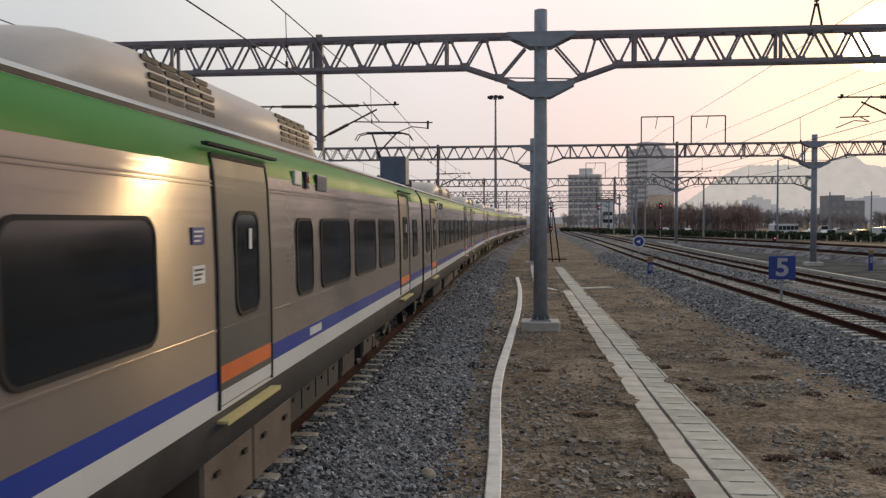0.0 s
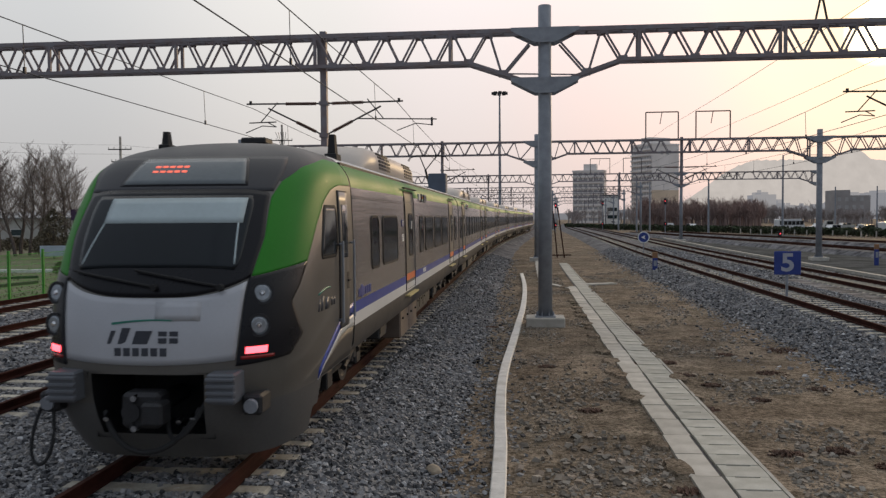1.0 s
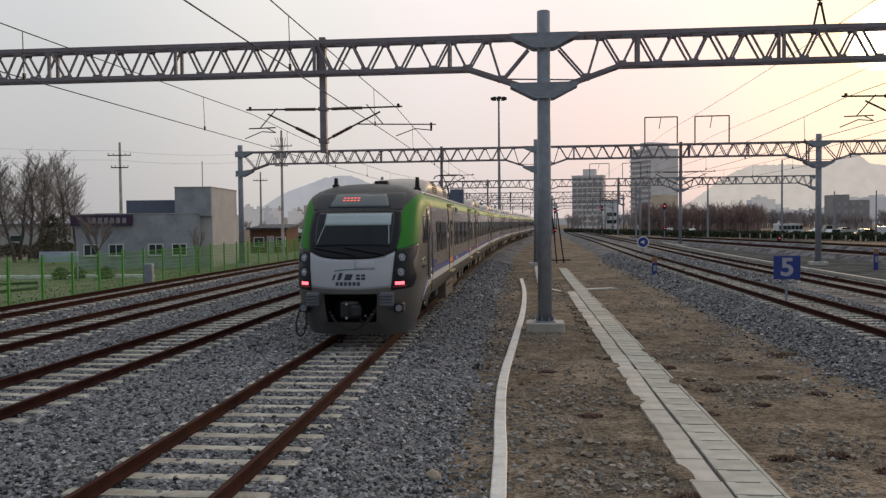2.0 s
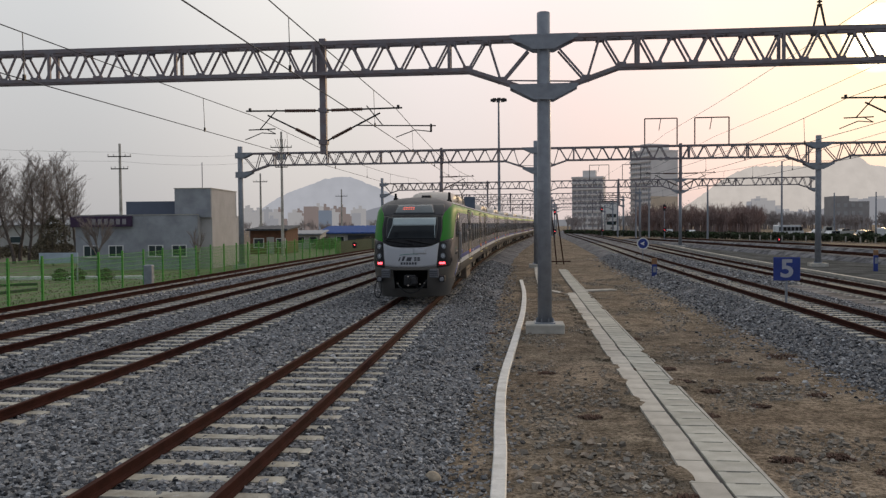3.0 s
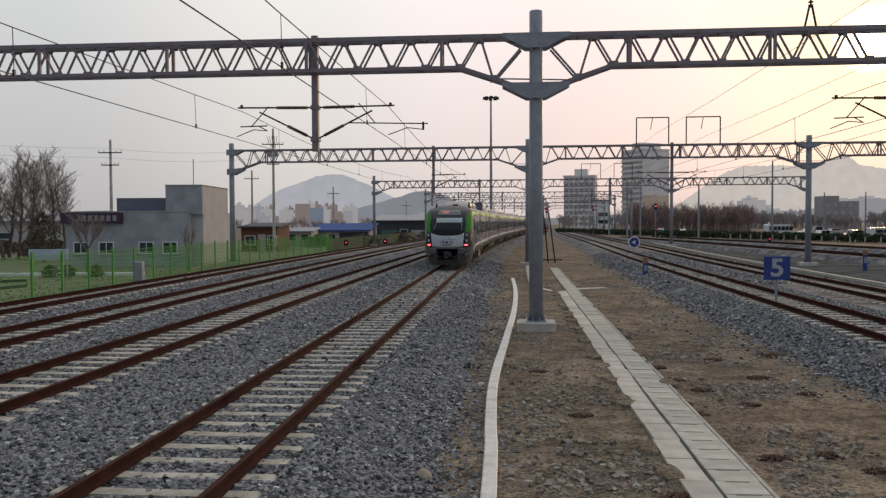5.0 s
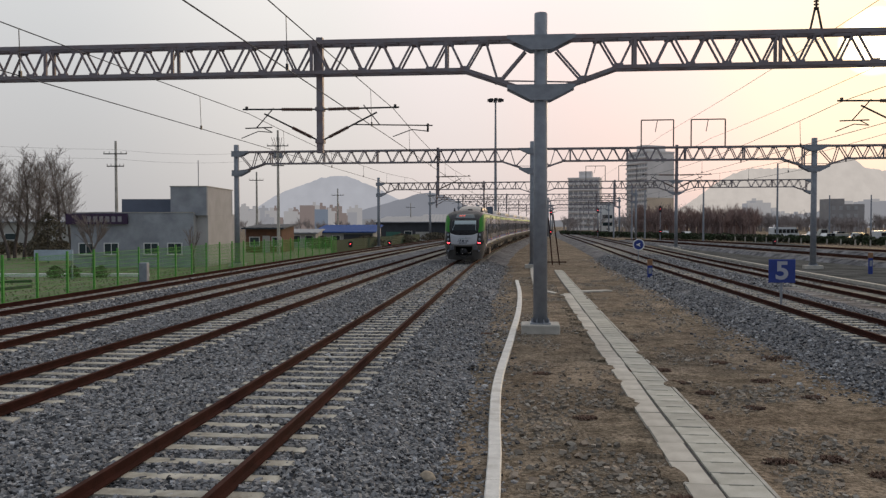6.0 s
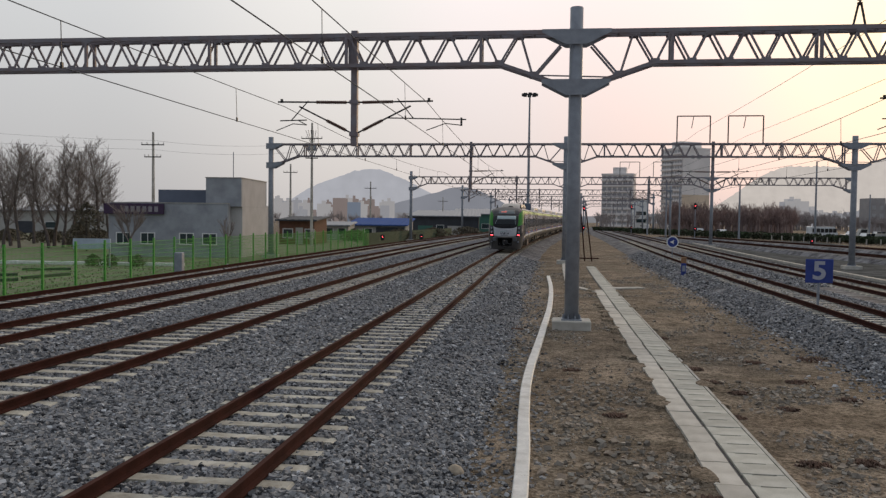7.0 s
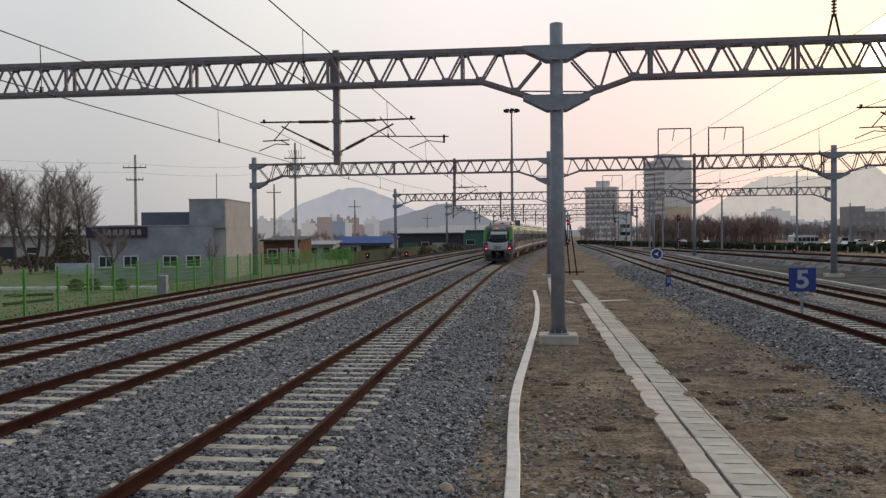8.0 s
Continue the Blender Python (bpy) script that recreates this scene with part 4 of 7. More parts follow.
    for row in range(2):
        for k in range(5):
            r = -0.26 + 0.06 * k
            nose_patch("led_dash", lambda a, b: (pr(r + 0.042 * a), 3.40 - 0.06 * row + 0.022 * b), M_LED, disp, 0.018, 1, 1)
    nose_patch("front_panel", lambda a, b: (pr(lerp(-1, 1, a) * lerp(0.605, 0.655, b)), lerp(1.265 + 0.05 * abs(2 * a - 1) ** 2, 1.965 + 0.17 * abs(2 * a - 1) ** 3.5, b)), M_FRONT, e, 0.010, 40, 10, "pale grey front panel")
    for s in (-1, 1):
        nose_patch("green_shoulder", lambda a, b: (lambda z: (s * lerp(interp([(2.18, pr(0.675)), (2.6, pr(0.72)), (3.05, pr(0.715)), (3.24, pr(0.76)), (3.42, pr(0.87)), (3.58, pd(2.45, 3.58))], z), interp([(2.18, pd(1.0, 2.18)), (2.32, pd(1.12, 2.32)), (2.74, pd(1.48, 2.74)), (3.02, pd(1.80, 3.02)), (3.17, pd(2.12, 3.17)), (3.235, pd(2.5, 3.235)), (3.25, 1.5705), (3.58, 1.5705)], z), a), z))(lerp(2.18 + 0.13 * a, 3.58, b)), M_GREEN, e, 0.007, 26, 48, "glossy green shoulder panel")
        cl = nose_patch("lamp_panel", lambda a, b: (lambda z: (s * lerp(interp([(1.25, pr(0.612)), (2.2, pr(0.665))], z), interp([(1.25, pr(0.88)), (1.5, pr(0.94)), (1.89, pd(0.72, 1.89)), (2.04, pd(0.88, 2.04)), (2.33, pd(1.13, 2.33))], z), a), z))(lerp(1.25 + 0.05 * a, 2.165 + 0.14 * a, b)), M_BLACK, e, 0.013, 20, 24, "black lamp cluster")
        for rr, z in ((0.75, 2.0), (0.74, 1.665)):
            m = lamp_frame(s * pr(rr), z, 0.012)
            part("headlight", disc(0.10, 0.075, 0.03), M_LENS, cl, "clear round headlight", m)
            part("lamp_ring", ringed(0.125, 0.10, 0.03), M_DARK, cl, m=m)
            part("bulb", disc(0.035, 0.015, 0.05), M_CHROME, cl, m=m)
        nose_patch("tail_lamp", lambda a, b: (s * pr(lerp(0.665, 0.785, a)), lerp(1.375, 1.445, b)), M_RED, cl, 0.022, 8, 3, "lit red tail lamp")
        nose_patch("red_reflector", lambda a, b: (s * pr(lerp(0.64, 0.82, a)), lerp(1.315, 1.35, b)), M_REDB, cl, 0.018, 8, 2)
        # ribbed pads under the panel
        bm = boxed(s * 0.86 - 0.15, s * 0.86 + 0.15, -0.14, 0.35, 0.89, 1.21, bevel=0.02)
        for k in range(4):
            box(bm, s * 0.86 - 0.155, s * 0.86 + 0.155, -0.165, -0.1, 0.92 + 0.07 * k, 0.96 + 0.07 * k, bevel=0.008)
        part("buffer_pad", bm, M_PAD, e, "ribbed grey anti-climber pad")
        # cab side
        p = nose_patch("cab_window", lambda a, b: (s * corner_mix(pd(lerp(1.58, 1.80, b), lerp(2.34, 2.93, b)), pd(2.31, lerp(2.34, 2.93, b)), a, b), lerp(2.34, 2.93, b)), M_GLASS, e, 0.007, 10, 20, "cab side window")
        nose_patch("cab_window_frame", lambda a, b: (s * corner_mix(pd(lerp(1.53, 1.75, b), lerp(2.30, 2.97, b)), pd(2.355, lerp(2.30, 2.97, b)), a, b), lerp(2.30, 2.97, b)), M_RUBBER, e, 0.004, 10, 20)
        nose_patch("cab_door_seal", lambda a, b: (s * lerp(pd(2.40, lerp(1.33, 3.17, b)), pd(2.965, lerp(1.33, 3.17, b)), a), lerp(1.33, 3.17, b)), M_RUBBER, e, 0.012, 6, 14)
        d = nose_patch("cab_door", lambda a, b: (s * lerp(pd(2.425, lerp(1.35, 3.15, b)), pd(2.94, lerp(1.35, 3.15, b)), a), lerp(1.35, 3.15, b)), M_NOSE, e, 0.02, 6, 14, "narrow cab door")
        nose_patch("door_window", lambda a, b: (s * lerp(pd(2.54, lerp(2.27, 2.98, b)), pd(2.85, lerp(2.27, 2.98, b)), a), lerp(2.27, 2.98, b)), M_GLASS, d, 0.026, 4, 6)
        for y in (2.37, 3.08):
            bm = bmesh.new()
            x = s * (nose(pd(y, 2.0), 2.0).x * s + 0.06)
            bar(bm, (x, y, 1.42), (x, y, 2.5), 0.035, sides=8)
            for z in (1.46, 2.46):
                bar(bm, (x, y, z), (x - s * 0.08, y, z), 0.03, sides=6)
            part("handrail", bm, M_STEEL, e, "steel handrail beside the cab door")
        bm = boxed(-0.01, 0.02, -0.06, 0.06, -0.12, 0.12, bevel=0.008)
        bar(bm, (0.03, -0.05, 0.0), (0.03, 0.08, 0.0), 0.03, sides=6)
        part("door_handle", bm, M_DARK, d, m=Matrix.Translation((s * 1.545, 2.86, 1.95)))
        # blue and white stripes sweep down at the cab
        def drop(y):
            return interp([(1.5, 0.66), (1.72, 0.475), (1.86, 0.405), (2.12, 0.275), (2.46, 0.13), (2.93, 0.035), (3.31, 0.0)], y)
        for name, mat, hi, lo, out in (("stripe", M_TBLUE, lambda y: 1.60, lambda y: 1.60 - lerp(0.16, 0.10, (3.31 - y) / 1.8), 0.009), ("stripe", M_TWHITE, lambda y: 1.60 - lerp(0.16, 0.10, (3.31 - y) / 1.8), lambda y: 1.60 - lerp(0.34, 0.12, (3.31 - y) / 1.8), 0.009)):
            nose_patch(name, lambda a, b: (lambda y: (s * pd(y, 1.5), lerp(lo(y), hi(y), b) - drop(y)))(lerp(1.51, 3.309, a)), mat, e, out, 24, 3)
        nose_patch("cab_skirt", lambda a, b: (lambda y: (s * pd(y, 1.0), lerp(0.86, 1.60 - lerp(0.34, 0.12, (3.31 - y) / 1.8) - drop(y), b)))(lerp(1.60, 3.309, a)), M_SKIRT, e, 0.006, 24, 4, "dark grey skirt below the stripes")
        # side emblem as plain shapes
        for y0, y1, z0, z1, ln in ((1.38, 1.42, 1.68, 1.82, 0.05), (1.48, 1.56, 1.68, 1.85, 0.055), (1.65, 1.82, 1.68, 1.82, 0.05), (1.95, 2.03, 1.70, 1.80, 0), (2.07, 2.15, 1.70, 1.80, 0)):
            nose_patch("emblem_stroke", lambda a, b: (s * pd(lerp(y0, y1, a) + ln * b, lerp(z0, z1, b)), lerp(z0, z1, b)), M_LOGO, e, 0.006, 1, 2)
        nose_patch("emblem_sweep", lambda a, b: (s * pd(lerp(1.40, 1.9, a), 1.90), 1.87 + 0.06 * math.sin(a * 2.0) + 0.02 * b), M_LOGOG, e, 0.006, 8, 1)
        # jumper socket and hose beside the coupler
        part("socket", boxed(s * 1.12 - 0.11, s * 1.12 + 0.11, 0.06, 0.4, 0.74, 0.96, bevel=0.03), M_DARK, e)
        bm = bmesh.new()
        bar(bm, (s * 1.12, 0.09, 0.85), (s * 1.12, 0.02, 0.84), 0.15, sides=12)
        part("jumper_plug", bm, M_STEEL, e)
    # emblem on the front as plain shapes, number as bars
    bm = bmesh.new()

    def plate(x, z, w, h, lean=0.0):
        f = [(x, z), (x + w, z), (x + w + lean, z + h), (x + lean, z + h)]
        y = nose(pr(min(0.7, abs(x + w / 2) / 1.53)), z + h / 2).y - 0.018
        loft(bm, [[(a, y, c) for a, c in f], [(a, y + 0.03, c) for a, c in f]])
    for x, z, w, h, lean in ((-0.43, 1.49, 0.045, 0.14, 0.05), (-0.31, 1.49, 0.085, 0.17, 0.055), (-0.15, 1.49, 0.17, 0.14, 0.05)):
        plate(x, z, w, h, lean)
    for x in (0.14, 0.26):
        plate(x, 1.50, 0.09, 0.055)
        plate(x, 1.575, 0.09, 0.05)
    part("emblem", bm, M_LOGO, e, "dark emblem of plain strokes")
    rings = []
    for k in range(13):
        x, z = -0.38 + k * 0.055, 1.69 + 0.045 * math.sin(k / 11 * 1.9)
        y = nose(pr(abs(x) / 1.53), z).y - 0.018
        h = 0.024 - 0.001 * k
        rings.append([(x, y, z), (x, y + 0.03, z), (x, y + 0.03, z + h), (x, y, z + h)])
    bm = loft(bmesh.new(), rings)
    part("emblem_sweep", bm, M_LOGOG, e)
    bm = bmesh.new()
    for k in range(6):
        plate(-0.34 + k * 0.10, 1.365, 0.07, 0.085)
    part("number_bars", bm, M_LOGO, e)
    nose_patch("hatch", lambda a, b: (pr(lerp(0.06, 0.375, a)), lerp(1.73, 1.93, b)), M_FRONT, e, 0.014, 4, 3, "small square hatch")
    # coupler
    bm = bmesh.new()
    bar(bm, (0, 0.9, 0.80), (0, 0.05, 0.80), 0.22, sides=14)
    box(bm, -0.22, 0.2, -0.12, 0.16, 0.62, 1.0, bevel=0.04)
    bar(bm, (-0.1, -0.15, 0.80), (-0.1, -0.1, 0.80), 0.2, sides=16)
    box(bm, 0.05, 0.28, -0.25, 0.0, 0.68, 0.92, bevel=0.03)
    for z in (0.93, 0.66):
        bar(bm, (-0.08, -0.14, z), (-0.08, -0.17, z), 0.06, sides=10)
    cp = part("coupler", bm, M_DARK, e, "black automatic coupler")
    for p, q, d in [((-0.05, -0.1, z), (-0.05, -0.19, z), 0.065) for z in (0.955, 0.64)] + [((x, 0.1, z), (x, 0.0, z - 0.05), 0.06) for x, z in ((0.35, 0.72), (0.42, 0.66), (0.5, 0.75), (-0.45, 0.74))]:
        part("air_fitting", bar(bmesh.new(), p, q, d, sides=10), M_CHROME, cp, "bright metal air fitting")

    def hose(pts, d, name, parent):
        mid = []
        for k in range(19):
            p = [Vector(q) for q in pts]
            while len(p) > 1:
                p = [a.lerp(b, k / 18) for a, b in zip(p, p[1:])]
            mid.append(p[0])
        rings = []
        for k, c in enumerate(mid):
            t = (mid[min(k + 1, 18)] - mid[max(k - 1, 0)]).normalized()
            u = t.cross(Vector((0, 1, 0))).normalized()
            v = t.cross(u)
            rings.append([c + (u * math.cos(math.tau * i / 8) + v * math.sin(math.tau * i / 8)) * d / 2 for i in range(8)])
        bm = loft(bmesh.new(), rings)
        part(name, bm, M_RUBBER, parent)
    hose([(-0.5, 0.1, 0.75), (-0.35, -0.1, 0.45), (0.0, -0.15, 0.20), (0.35, -0.1, 0.35), (0.55, 0.1, 0.8)], 0.06, "hose", cp)
    hose([(0.2, 0.1, 0.7), (0.25, -0.1, 0.4), (0.45, -0.1, 0.45), (0.6, 0.1, 0.85)], 0.045, "hose", cp)
    hose([(-1.2, 0.1, 0.84), (-1.5, -0.1, 0.05), (-0.9, -0.1, -0.05), (-1.08, 0.08, 0.80)], 0.04, "hose", cp)
    # aerials
    for x, y, h, w in ((1.06, 4.15, 0.36, 0.13), (-0.90, 2.65, 0.24, 0.10)):
        z = 3.72 if x > 0.9 else 3.76
        bm = bmesh.new()
        loft(bm, [[(x + a * w * k, y + b * w * 1.6 * k, zz) for a, b in ((-0.5, -0.5), (0.5, -0.5), (0.5, 0.5), (-0.5, 0.5))] for zz, k in ((z - 0.05, 1.5), (z + 0.06, 1.4), (z + 0.07, 0.9), (z + h, 0.65))])
        part("aerial", bm, M_RUBBER, e, "black fin aerial")
    part("horn", boxed(0.1, 0.45, 2.75, 3.1, 3.83, 3.92, bevel=0.02), M_DARK, e)


M_VALANCE = material("lower_valance", (0.115, 0.113, 0.11), 0.5, 0.15, 0.15, 1.2, 30, 0.03, 0.002)
M_PAD = material("ribbed_pad", (0.13, 0.138, 0.155), 0.5, 0.2, 0.1, 4, 40, 0.03, 0.001)


def tail_car():
    e = empty("train_car", "tail car with rounded cab, silver with green shoulders", "train car", group="cars of the train")
    body(e, NOSE_END, 22.6)
    cab(e)
    for s in (1, -1):
        window(e, s, 4.66, 5.37, 1.98, 2.84)
        window(e, s, 5.74, 7.42, 1.98, 2.84)
        door(e, s, 8.52, 9.92)
        window(e, s, 10.88, 11.59, 1.98, 2.84)
        for y in (11.98, 14.12, 16.24):
            window(e, s, y, y + 1.73, 1.98, 2.84)
        door(e, s, 18.75, 20.15)
        window(e, s, 20.85, 21.56, 1.98, 2.84)
        notices(e, s, 8.15)
        side_lamps(e, s, 10.9)
        bm = bmesh.new()
        x = s * (side_x(1.5) + 0.004)
        number_bars(bm, x, s, 11.4, 1.48, 6, 0.07, 0.09)
        part("number_bars", bm, M_WHITE, e)
        # operator's emblem: blue strokes and a disc
        bm = bmesh.new()
        x = s * (side_x(1.8) + 0.004)
        order = (0, 1, 2, 3, 4, 5)
        for k in order:
            y = 3.60 + 0.165 * k if s > 0 else 3.60 + 0.165 * (5 - k)
            if k == 1:
                r = bmesh.ops.create_cone(bm, cap_ends=True, segments=20, radius1=0.10, radius2=0.10, depth=0.012, matrix=Matrix.Translation((x, y + 0.07, 1.71)) @ Matrix.Rotation(math.pi / 2, 4, "Y"))
            else:
                box(bm, x - 0.005, x + 0.005, y, y + 0.11, 1.645, 1.765)
        part("emblem", bm, M_LOGOB, e, "blue emblem of plain strokes and a disc")
    bogie(e, 4.6)
    bogie(e, 19.0)
    underfloor(e, ((7.3, 8.1, 0.55, 1.2, False), (8.45, 9.68, 0.40, 1.44, True), (9.70, 11.0, 0.40, 1.44, True), (11.2, 14.0, 0.5, 1.3, False), (14.6, 15.6, 0.46, 1.22, False), (15.9, 16.8, 0.55, 1.3, False)))
    roof_unit(e, 7.1, 14.0)
    gangway(e, 22.62)
    return e


def middle_car(mast):
    e = empty("train_car", "silver middle car with green roof band" + (" and pantograph" if mast else ""), "train car", group="cars of the train")
    body(e, 0.15, CAR - 0.15)
    for s in (1, -1):
        window(e, s, 0.75, 1.47, 1.98, 2.84)
        door(e, s, 2.0, 3.35)
        for k in range(6):
            window(e, s, 4.3 + 2.05 * k, 5.9 + 2.05 * k, 1.98, 2.84)
        door(e, s, 16.6, 17.95)
        window(e, s, 18.5, 19.22, 1.98, 2.84)
        side_lamps(e, s, 4.2)
    bogie(e, 2.6)
    bogie(e, 17.4)
    underfloor(e, ((4.9, 6.8, 0.5, 1.3, False), (7.0, 8.4, 0.45, 1.22, False), (8.7, 11.0, 0.46, 1.3, False), (11.2, 13.2, 0.46, 1.25, False), (13.4, 15.2, 0.5, 1.3, False)))
    if mast:
        pantograph(e, 1.5)
        roof_gear(e, 4.6, 6.4)
        roof_unit(e, 8.5, 15.5)
    else:
        roof_unit(e, 6.5, 13.5)
    gangway(e, CAR - 0.13)
    return e


cars = [(tail_car(), 0.0, TAIL_LEN), (middle_car(True), TAIL_LEN, CAR)]
plain = middle_car(False)
for i in range(6):
    cars.append((plain if i == 0 else copy_thing(plain, Matrix()), TAIL_LEN + CAR * (i + 1), CAR))

# ---- the strip of dirt between the tracks ----
def cobbles(name, pts, sizes, mat, label, flat=0.6, seed=1):
    """Many loose stones in one mesh: lumpy boxes, each turned at random."""
    rs = np.random.RandomState(seed)
    n = len(pts)
    cube = np.array([(x, y, z) for x in (-1, 1) for y in (-1, 1) for z in (-1, 1)], float)
    v = cube[None] * (0.55 + 0.6 * rs.rand(n, 8, 1)) * (0.6 + 0.55 * rs.rand(n, 1, 3))
    a, b, c = rs.rand(3, n) * 6.283
    b = b * 0.35
    ca, sa, cb, sb, cc, sc = np.cos(a), np.sin(a), np.cos(b), np.sin(b), np.cos(c), np.sin(c)
    z1 = np.stack([np.stack([ca, -sa, 0 * a], -1), np.stack([sa, ca, 0 * a], -1), np.stack([0 * a, 0 * a, 1 + 0 * a], -1)], 1)
    x1 = np.stack([np.stack([1 + 0 * a, 0 * a, 0 * a], -1), np.stack([0 * a, cb, -sb], -1), np.stack([0 * a, sb, cb], -1)], 1)
    z2 = np.stack([np.stack([cc, -sc, 0 * a], -1), np.stack([sc, cc, 0 * a], -1), np.stack([0 * a, 0 * a, 1 + 0 * a], -1)], 1)
    rot = z1 @ x1 @ z2
    v = np.einsum("nij,nkj->nki", rot, v * np.asarray(sizes)[:, None, None] * 0.5)
    v[:, :, 2] *= flat
    v += np.asarray(pts)[:, None, :]
    quad = np.array([(0, 1, 3, 2), (4, 6, 7, 5), (0, 4, 5, 1), (2, 3, 7, 6), (0, 2, 6, 4), (1, 5, 7, 3)])
    f = (quad[None] + (np.arange(n) * 8)[:, None, None]).reshape(-1, 4)
    me = bpy.data.meshes.new(name)
    me.vertices.add(n * 8)
    me.vertices.foreach_set("co", v.reshape(-1).astype(np.float32))
    me.loops.add(len(f) * 4)
    me.loops.foreach_set("vertex_index", f.reshape(-1).astype(np.int32))
    me.polygons.add(len(f))
    me.polygons.foreach_set("loop_start", (np.arange(len(f)) * 4).astype(np.int32))
    me.update(calc_edges=True)
    me.validate()
    me.polygons.foreach_set("use_smooth", [False] * len(me.polygons))
    me.materials.append(mat)
    return tagged(new(name, me), label, "stones", kind="stuff")


def stone_material(name, dark, light, warm):
    m = bpy.data.materials.new(name)
    m.use_nodes = True
    nt = m.node_tree
    b = nt.nodes["Principled BSDF"]
    geo = nt.nodes.new("ShaderNodeNewGeometry")
    ramp = nt.nodes.new("ShaderNodeValToRGB")
    cr = ramp.color_ramp
    cr.elements[0].color, cr.elements[1].color = (*dark, 1), (*light, 1)
    cr.elements.new(0.55).color = (*[(p + q) / 2 for p, q in zip(dark, light)], 1)
    cr.elements.new(0.9).color = (*warm, 1)
    nt.links.new(geo.outputs["Random Per Island"], ramp.inputs["Fac"])
    tc = nt.nodes.new("ShaderNodeTexCoord")
    n = nt.nodes.new("ShaderNodeTexNoise")
    n.inputs["Scale"].default_value, n.inputs["Detail"].default_value = 45, 4
    nt.links.new(tc.outputs["Object"], n.inputs["Vector"])
    g = nt.nodes.new("ShaderNodeMapRange")
    g.inputs[3].default_value, g.inputs[4].default_value = 0.65, 1.35
    nt.links.new(n.outputs["Fac"], g.inputs[0])
    mul = nt.nodes.new("ShaderNodeMix")
    mul.data_type, mul.blend_type = "RGBA", "MULTIPLY"
    mul.inputs[0].default_value = 1.0
    nt.links.new(ramp.outputs[0], mul.inputs[6])
    nt.links.new(g.outputs[0], mul.inputs[7])
    nt.links.new(mul.outputs[2], b.inputs["Base Color"])
    b.inputs["Roughness"].default_value = 0.85
    b.inputs["Specular IOR Level"].default_value = 0.25
    return m


M_GRAVEL = stone_material("crushed_stone", (0.025, 0.026, 0.03), (0.57, 0.57, 0.585), (0.28, 0.262, 0.245))
M_PEBBLE = stone_material("pebbles", (0.13, 0.11, 0.09), (0.46, 0.42, 0.36), (0.33, 0.26, 0.20))


def bed_height(off):
    prof = [(-17.0, -0.66), (-16.0, -0.35), (-15.2, -0.21), (-13.1, -0.2), (-11, -0.23), (-8.8, -0.2), (-6.7, -0.22), (-4.55, -0.2), (-2.3, -0.2), (0, -0.19), (1.45, -0.19), (1.9, -0.30), (2.4, -0.48), (2.8, -0.60), (3.1, -0.63), (10.9, -0.63), (11.2, -0.56), (11.7, -0.38), (12.3, -0.2), (16, -0.2), (20.2, -0.2)]
    return np.interp(off, [p[0] for p in prof], [p[1] for p in prof])


def scatter_bed(name, s0, s1, o0, o1, density, size, seed, label):
    rs = np.random.RandomState(seed)
    n = int((s1 - s0) * (o1 - o0) * density)
    s, o = s0 + (s1 - s0) * rs.rand(n), o0 + (o1 - o0) * rs.rand(n)
    keep = np.ones(n, bool)
    thin = np.interp(o, [2.5, 3.1, 4.0, 10.0, 10.5, 11.2], [1.0, 0.22, 0.02, 0.03, 0.2, 1.0])
    keep &= rs.rand(n) < thin
    starts = {"a": -4, "b": 4, "c": 8, "d": 12, "e": 8, "f": 12}
    for k, off in TRACKS.items():
        d = np.abs(o - (off * (1.055 - 0.10 * np.clip((s - 10) / 50, 0, 1)) if k == "b" else off))
        ph = np.mod(s - starts[k] + 0.3065, 0.613) - 0.3065
        keep &= ~((d < 1.22) & (np.abs(ph) < 0.125) & (rs.rand(n) < 0.97))
        keep &= ~(np.abs(d - 0.75) < 0.09)
    s, o = s[keep], o[keep]
    k = np.clip(s - S0, 0, S1 - S0)
    sl = SLOPE + k / RAD
    x = -3.96 + SLOPE * s + k * k / (2 * RAD) + o / np.hypot(1, sl)
    y = s - o * sl / np.hypot(1, sl)
    z = bed_height(o) + 0.038 * rs.rand(len(s)) - 0.012
    return cobbles(name, np.stack([x, y, z], 1), size * (0.55 + 0.8 * rs.rand(len(s)) ** 1.5), M_GRAVEL, label, 0.75, seed)


scatter_bed("near_ballast_stones", 6.5, 17, -6.2, 4.0, 600, 0.062, 3, "loose grey crushed stones")
scatter_bed("ballast_stones_beyond", 17, 34, -10.5, 4.0, 230, 0.076, 4, "loose grey crushed stones")
scatter_bed("ballast_stones_afar", 34, 66, -16, 3.6, 62, 0.095, 5, "loose grey crushed stones")
scatter_bed("side_ballast_stones", 16, 40, 9.0, 16, 200, 0.075, 6, "loose grey crushed stones beyond the dirt")
scatter_bed("side_ballast_stones_afar", 40, 80, 9.6, 20, 45, 0.11, 9, "loose grey crushed stones round far tracks")
scatter_bed("left_ballast_stones", 11, 34, -16.0, -6.2, 120, 0.08, 8, "loose grey crushed stones between far tracks")

